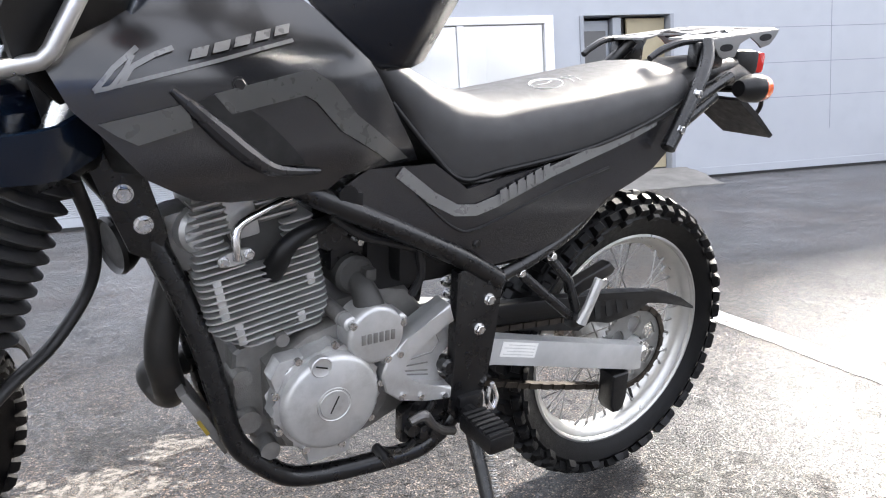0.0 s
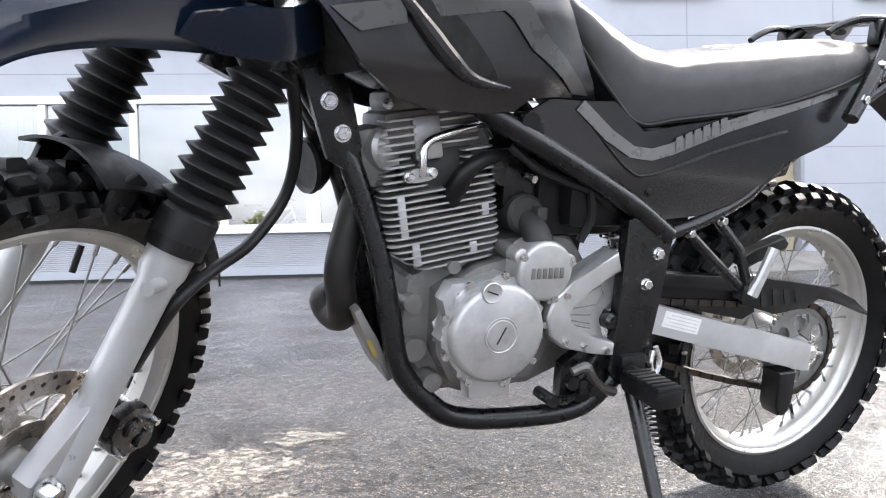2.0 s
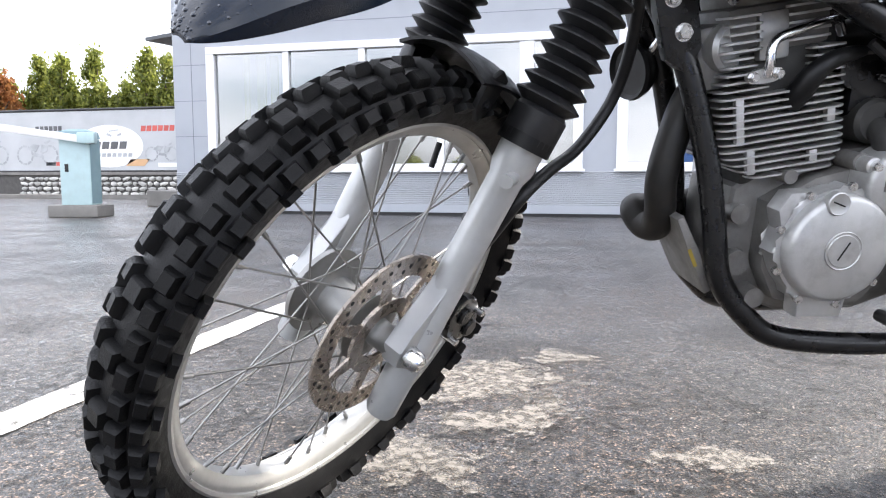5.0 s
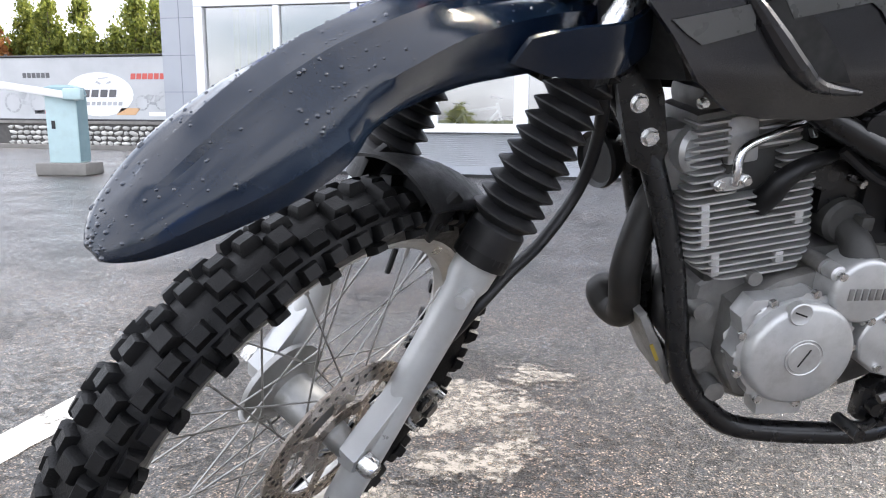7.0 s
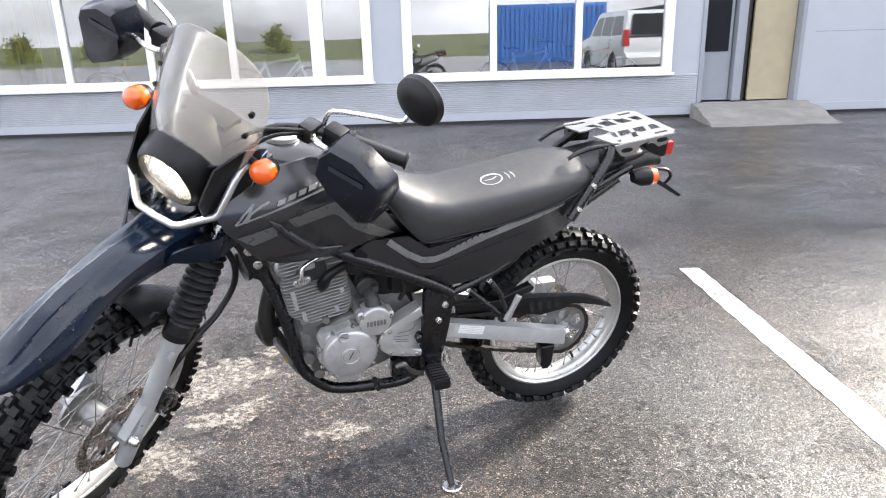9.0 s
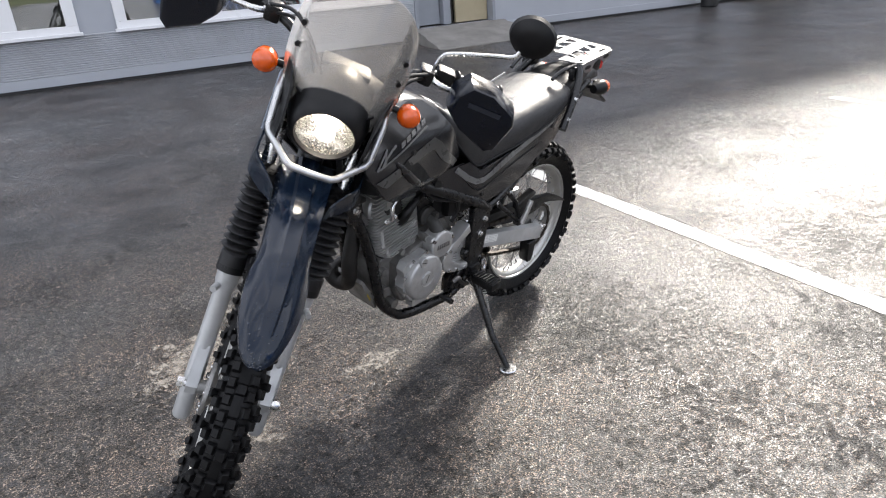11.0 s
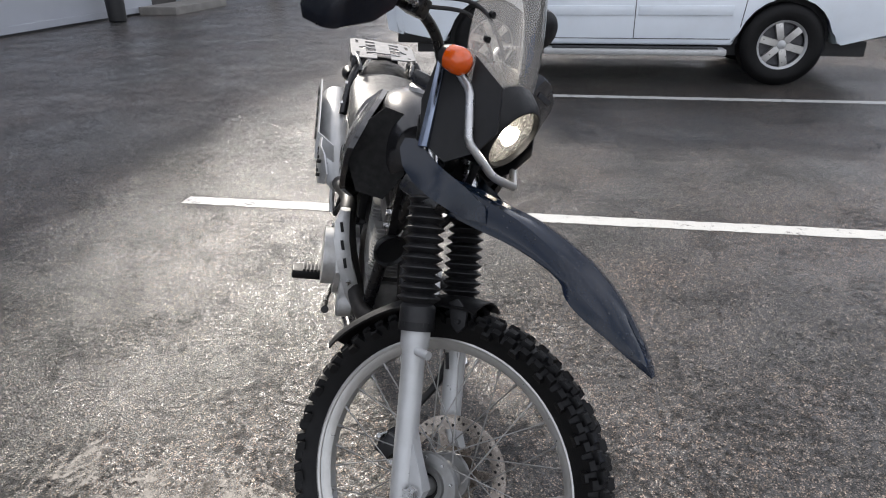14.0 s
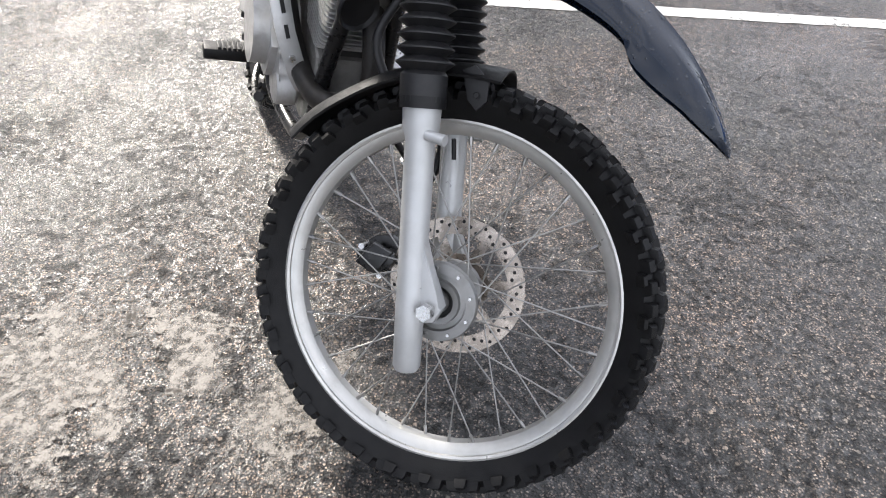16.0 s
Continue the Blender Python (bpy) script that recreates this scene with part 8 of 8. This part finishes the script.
# shift lever, brake pedal, stand
lever = part("shift_lever", join(tube([(0.560, 0.112, 0.330), (0.600, 0.135, 0.322), (0.640, 0.150, 0.338), (0.660, 0.155, 0.350)], 0.007, 10), rod((0.660, 0.150, 0.350), (0.660, 0.195, 0.352), 0.0085, 12)), BLACKM, bike, "black shift lever")
part("shift_linkage", join(rod((0.575, 0.12, 0.335), (0.545, 0.125, 0.385), 0.006, 10), box(0.53, 0.575, 0.115, 0.135, 0.325, 0.350, 0.005), rod((0.55, 0.11, 0.335), (0.55, 0.142, 0.335), 0.010, 12)), BLACKM, bike, "black gear linkage")
part("shift_arm", tube([(0.595, 0.138, 0.368), (0.572, 0.140, 0.374), (0.556, 0.140, 0.354), (0.536, 0.138, 0.336), (0.512, 0.136, 0.326)], [0.007, 0.009, 0.007, 0.007, 0.008], 10), DARKSTEEL, lever, "dull steel linkage arm")
part("linkage_bracket", join(prism([(0.600, 0.372), (0.570, 0.392), (0.520, 0.392), (0.500, 0.350), (0.520, 0.318), (0.560, 0.305), (0.600, 0.320)], 0.095, 0.118, 0.005), rod((0.585, 0.10, 0.345), (0.585, 0.132, 0.345), 0.011, 12), rod((0.535, 0.10, 0.325), (0.535, 0.138, 0.325), 0.009, 12)), BLACKM, bike, "black gear linkage bracket")
part("brake_pedal", mirrored(tube([(0.50, 0.13, 0.35), (0.60, 0.155, 0.335), (0.70, 0.165, 0.345), (0.735, 0.165, 0.36)], [0.009, 0.008, 0.008, 0.011], 10)), BLACKM, bike, "black brake pedal")
stand = part("side_stand", join(tube([(0.478, 0.118, 0.362), (0.482, 0.16, 0.30), (0.487, 0.245, 0.16), (0.482, 0.322, 0.062)], [0.0135, 0.0125, 0.0115, 0.0105], 12, 1), box(0.455, 0.505, 0.100, 0.140, 0.335, 0.385, 0.008)), BLACKM, bike, "black side stand, folded out")
part("stand_foot", moved(lathe([(0, 0.0), (0.026, 0.0), (0.029, 0.004), (0.026, 0.008), (0.010, 0.010), (0, 0.010)], 20), Matrix.Translation((0.482, 0.328, 0.0555)) @ Matrix.Rotation(radians(10.89), 4, "X") @ Matrix.Rotation(radians(90), 4, "X")), STEEL, stand)
coil = []
for k in range(160):
    v = k / 159
    a = v * 2 * math.pi * 22
    c = Vector((0.462, 0.138, 0.375)).lerp(Vector((0.470, 0.225, 0.165)), 0.12 + 0.80 * v)
    coil.append(c + 0.0085 * (math.cos(a) * Vector((1, 0, 0)) + math.sin(a) * Vector((0, 0.92, 0.38))))
part("spring", tube(coil, 0.0016, 5, 1), SPOKEM, stand, "coil spring of the stand")
part("spring_hook", tube([(0.440, 0.138, 0.395), (0.432, 0.141, 0.370), (0.440, 0.143, 0.352), (0.450, 0.142, 0.366), (0.446, 0.139, 0.39)], 0.0045, 8), CHROME, stand, "bright spring hook plate")

# tail: mudguard, lamp, plate bracket, indicators, carrier
rings = []
for x, z, w, h in ((0.10, 0.80, 0.10, 0.05), (-0.02, 0.845, 0.095, 0.05), (-0.12, 0.872, 0.085, 0.05), (-0.20, 0.880, 0.07, 0.045), (-0.255, 0.872, 0.055, 0.035)):
    rings.append([(x, w * math.cos(a), z + h * math.sin(a) * (1 if math.sin(a) > 0 else 0.55)) for a in [2 * math.pi * k / 20 for k in range(20)]])
part("rear_mudguard", loft(rings), BLACKP, bike, "black rear mudguard", smooth=50)
part("plate_bracket", join(loft([[(-0.20, -0.07, 0.835), (-0.20, 0.07, 0.835), (-0.215, 0.07, 0.840), (-0.215, -0.07, 0.840)], [(-0.272, -0.065, 0.795), (-0.272, 0.065, 0.795), (-0.285, 0.065, 0.802), (-0.285, -0.065, 0.802)], [(-0.345, -0.06, 0.752), (-0.345, 0.06, 0.752), (-0.353, 0.06, 0.758), (-0.353, -0.06, 0.758)]]), tube([(-0.245, 0.05, 0.85), (-0.285, 0.055, 0.845), (-0.305, 0.05, 0.82), (-0.295, 0.04, 0.79)], 0.005, 8)), BLACKP, bike, "black plate bracket and flap")
tl = part("tail_lamp", box(-0.275, -0.20, -0.050, 0.050, 0.885, 0.935, 0.012), BLACKP, bike, "red tail lamp, lit")
part("lens", join(box(-0.300, -0.274, -0.047, 0.047, 0.888, 0.932, 0.009)), REDL, tl, "red lens")
part("lit_core", box(-0.3015, -0.292, 0.012, 0.040, 0.898, 0.918, 0.004), GLOW_R, tl)
for s in (1, -1):
    mk = (lambda b: b) if s > 0 else mirrored
    ind = part("indicator", mk(join(tube([(-0.13, 0.06, 0.862), (-0.135, 0.11, 0.864)], 0.008, 10, 1), tube([(-0.105, 0.128, 0.866), (-0.13, 0.130, 0.866), (-0.155, 0.131, 0.866)], [0.015, 0.026, 0.027], 18, 1))), BLACKP, bike, "orange rear indicator on a black stalk")
    part("lens", mk(tube([(-0.155, 0.131, 0.866), (-0.175, 0.131, 0.866), (-0.188, 0.131, 0.866)], [0.027, 0.024, 0.010], 18, 1)), ORANGEL, ind, "orange lens")
    part("grab_strut", mk(tube([(-0.045, 0.090, 0.946), (-0.030, 0.106, 0.920), (0.006, 0.126, 0.880), (0.045, 0.138, 0.835), (0.095, 0.148, 0.768)], [0.012, 0.013, 0.013, 0.013, 0.0135], 14)), BLACKM, bike, "black carrier strut")
    part("strut_bolt", mk(bolt(0.03, 0.860, 0.140, 0.150, 0.007)), STEEL, bike)
    part("strut_bolt", mk(bolt(0.075, 0.80, 0.152, 0.160, 0.007)), STEEL, bike)


RACK_Y = -0.020


def rack_z(x):
    return 0.950 + (-0.015 - x) * 0.12


def carrier_plate():
    """A bent alloy plate with slanted slots cut through."""
    xs = [-0.004, -0.026, -0.052, -0.088, -0.104, -0.140, -0.156, -0.192, -0.208, -0.240, -0.262]
    ys = [-0.115, -0.099, -0.087, -0.062, -0.026, 0.026, 0.062, 0.087, 0.099, 0.115]
    bm = bmesh.new()
    vs = []
    for x in xs:
        row = []
        for y in ys:
            xx = x + (0.35 * (abs(y) - 0.062) if -0.23 < x < -0.04 else 0.0) - (0.018 if abs(y) > 0.11 and x > -0.02 else 0.0) + (0.022 if abs(y) > 0.11 and x < -0.25 else 0.0)
            xx -= 0.24 * (y + 0.115) * smoothstep(-0.11, -0.03, x)
            row.append(bm.verts.new((xx, y + RACK_Y, rack_z(xx))))
        vs.append(row)
    for i in range(len(xs) - 1):
        for j in range(len(ys) - 1):
            if (j in (3, 5) and i in (2, 4, 6, 8)) or (j in (1, 7) and i in (1, 2, 8)) or (j == 4 and i in (0, 1)) or (j in (2, 6) and i == 5):
                continue
            bm.faces.new((vs[i][j], vs[i][j + 1], vs[i + 1][j + 1], vs[i + 1][j]))
    bmesh.ops.delete(bm, geom=[v for v in bm.verts if not v.link_faces], context="VERTS")
    bmesh.ops.solidify(bm, geom=bm.faces[:], thickness=0.004)
    return bm


rack = part("rear_carrier", carrier_plate(), RACKM, bike, "silver aluminium rear carrier with slots", smooth=0)
for s in (1, -1):
    mk = (lambda b, s_=s: moved(b if s_ > 0 else mirrored(b), Matrix.Translation((0, RACK_Y, 0))))
    fl = part("carrier_flange", mk(prism([(-0.050, 0.953), (-0.060, 0.938), (-0.076, 0.922), (-0.090, 0.918), (-0.122, 0.922), (-0.133, 0.948), (-0.162, 0.960), (-0.185, 0.950), (-0.200, 0.940), (-0.225, 0.946), (-0.240, 0.960), (-0.250, 0.977)], 0.1135, 0.1175, 0.001)), RACKM, rack)
    for cx_, cz_, tilt_ in ((-0.093, 0.938, 4), (-0.208, 0.960, 6)):
        part("slot", mk(moved(loft([[(0.019 * math.copysign(abs(math.cos(w)) ** 0.7, math.cos(w)), y_, 0.0065 * math.sin(w)) for w in [2 * math.pi * k / 20 for k in range(20)]] for y_ in (0.1128, 0.1182)]), Matrix.Translation((cx_, 0, cz_)) @ Matrix.Rotation(radians(tilt_), 4, "Y"))), BLACKP, fl, "black oval insert for a cut-out")
    part("carrier_leg", mk(tube([(-0.045, 0.098, 0.950), (0.01, 0.094, 0.944), (0.05, 0.088, 0.930), (0.075, 0.085, 0.915)], [0.005, 0.007, 0.007, 0.006], 10)), BLACKM, rack)
    part("carrier_post", mk(box(-0.10, -0.02, 0.086, 0.112, 0.90, 0.948, 0.01)), BLACKM, rack)
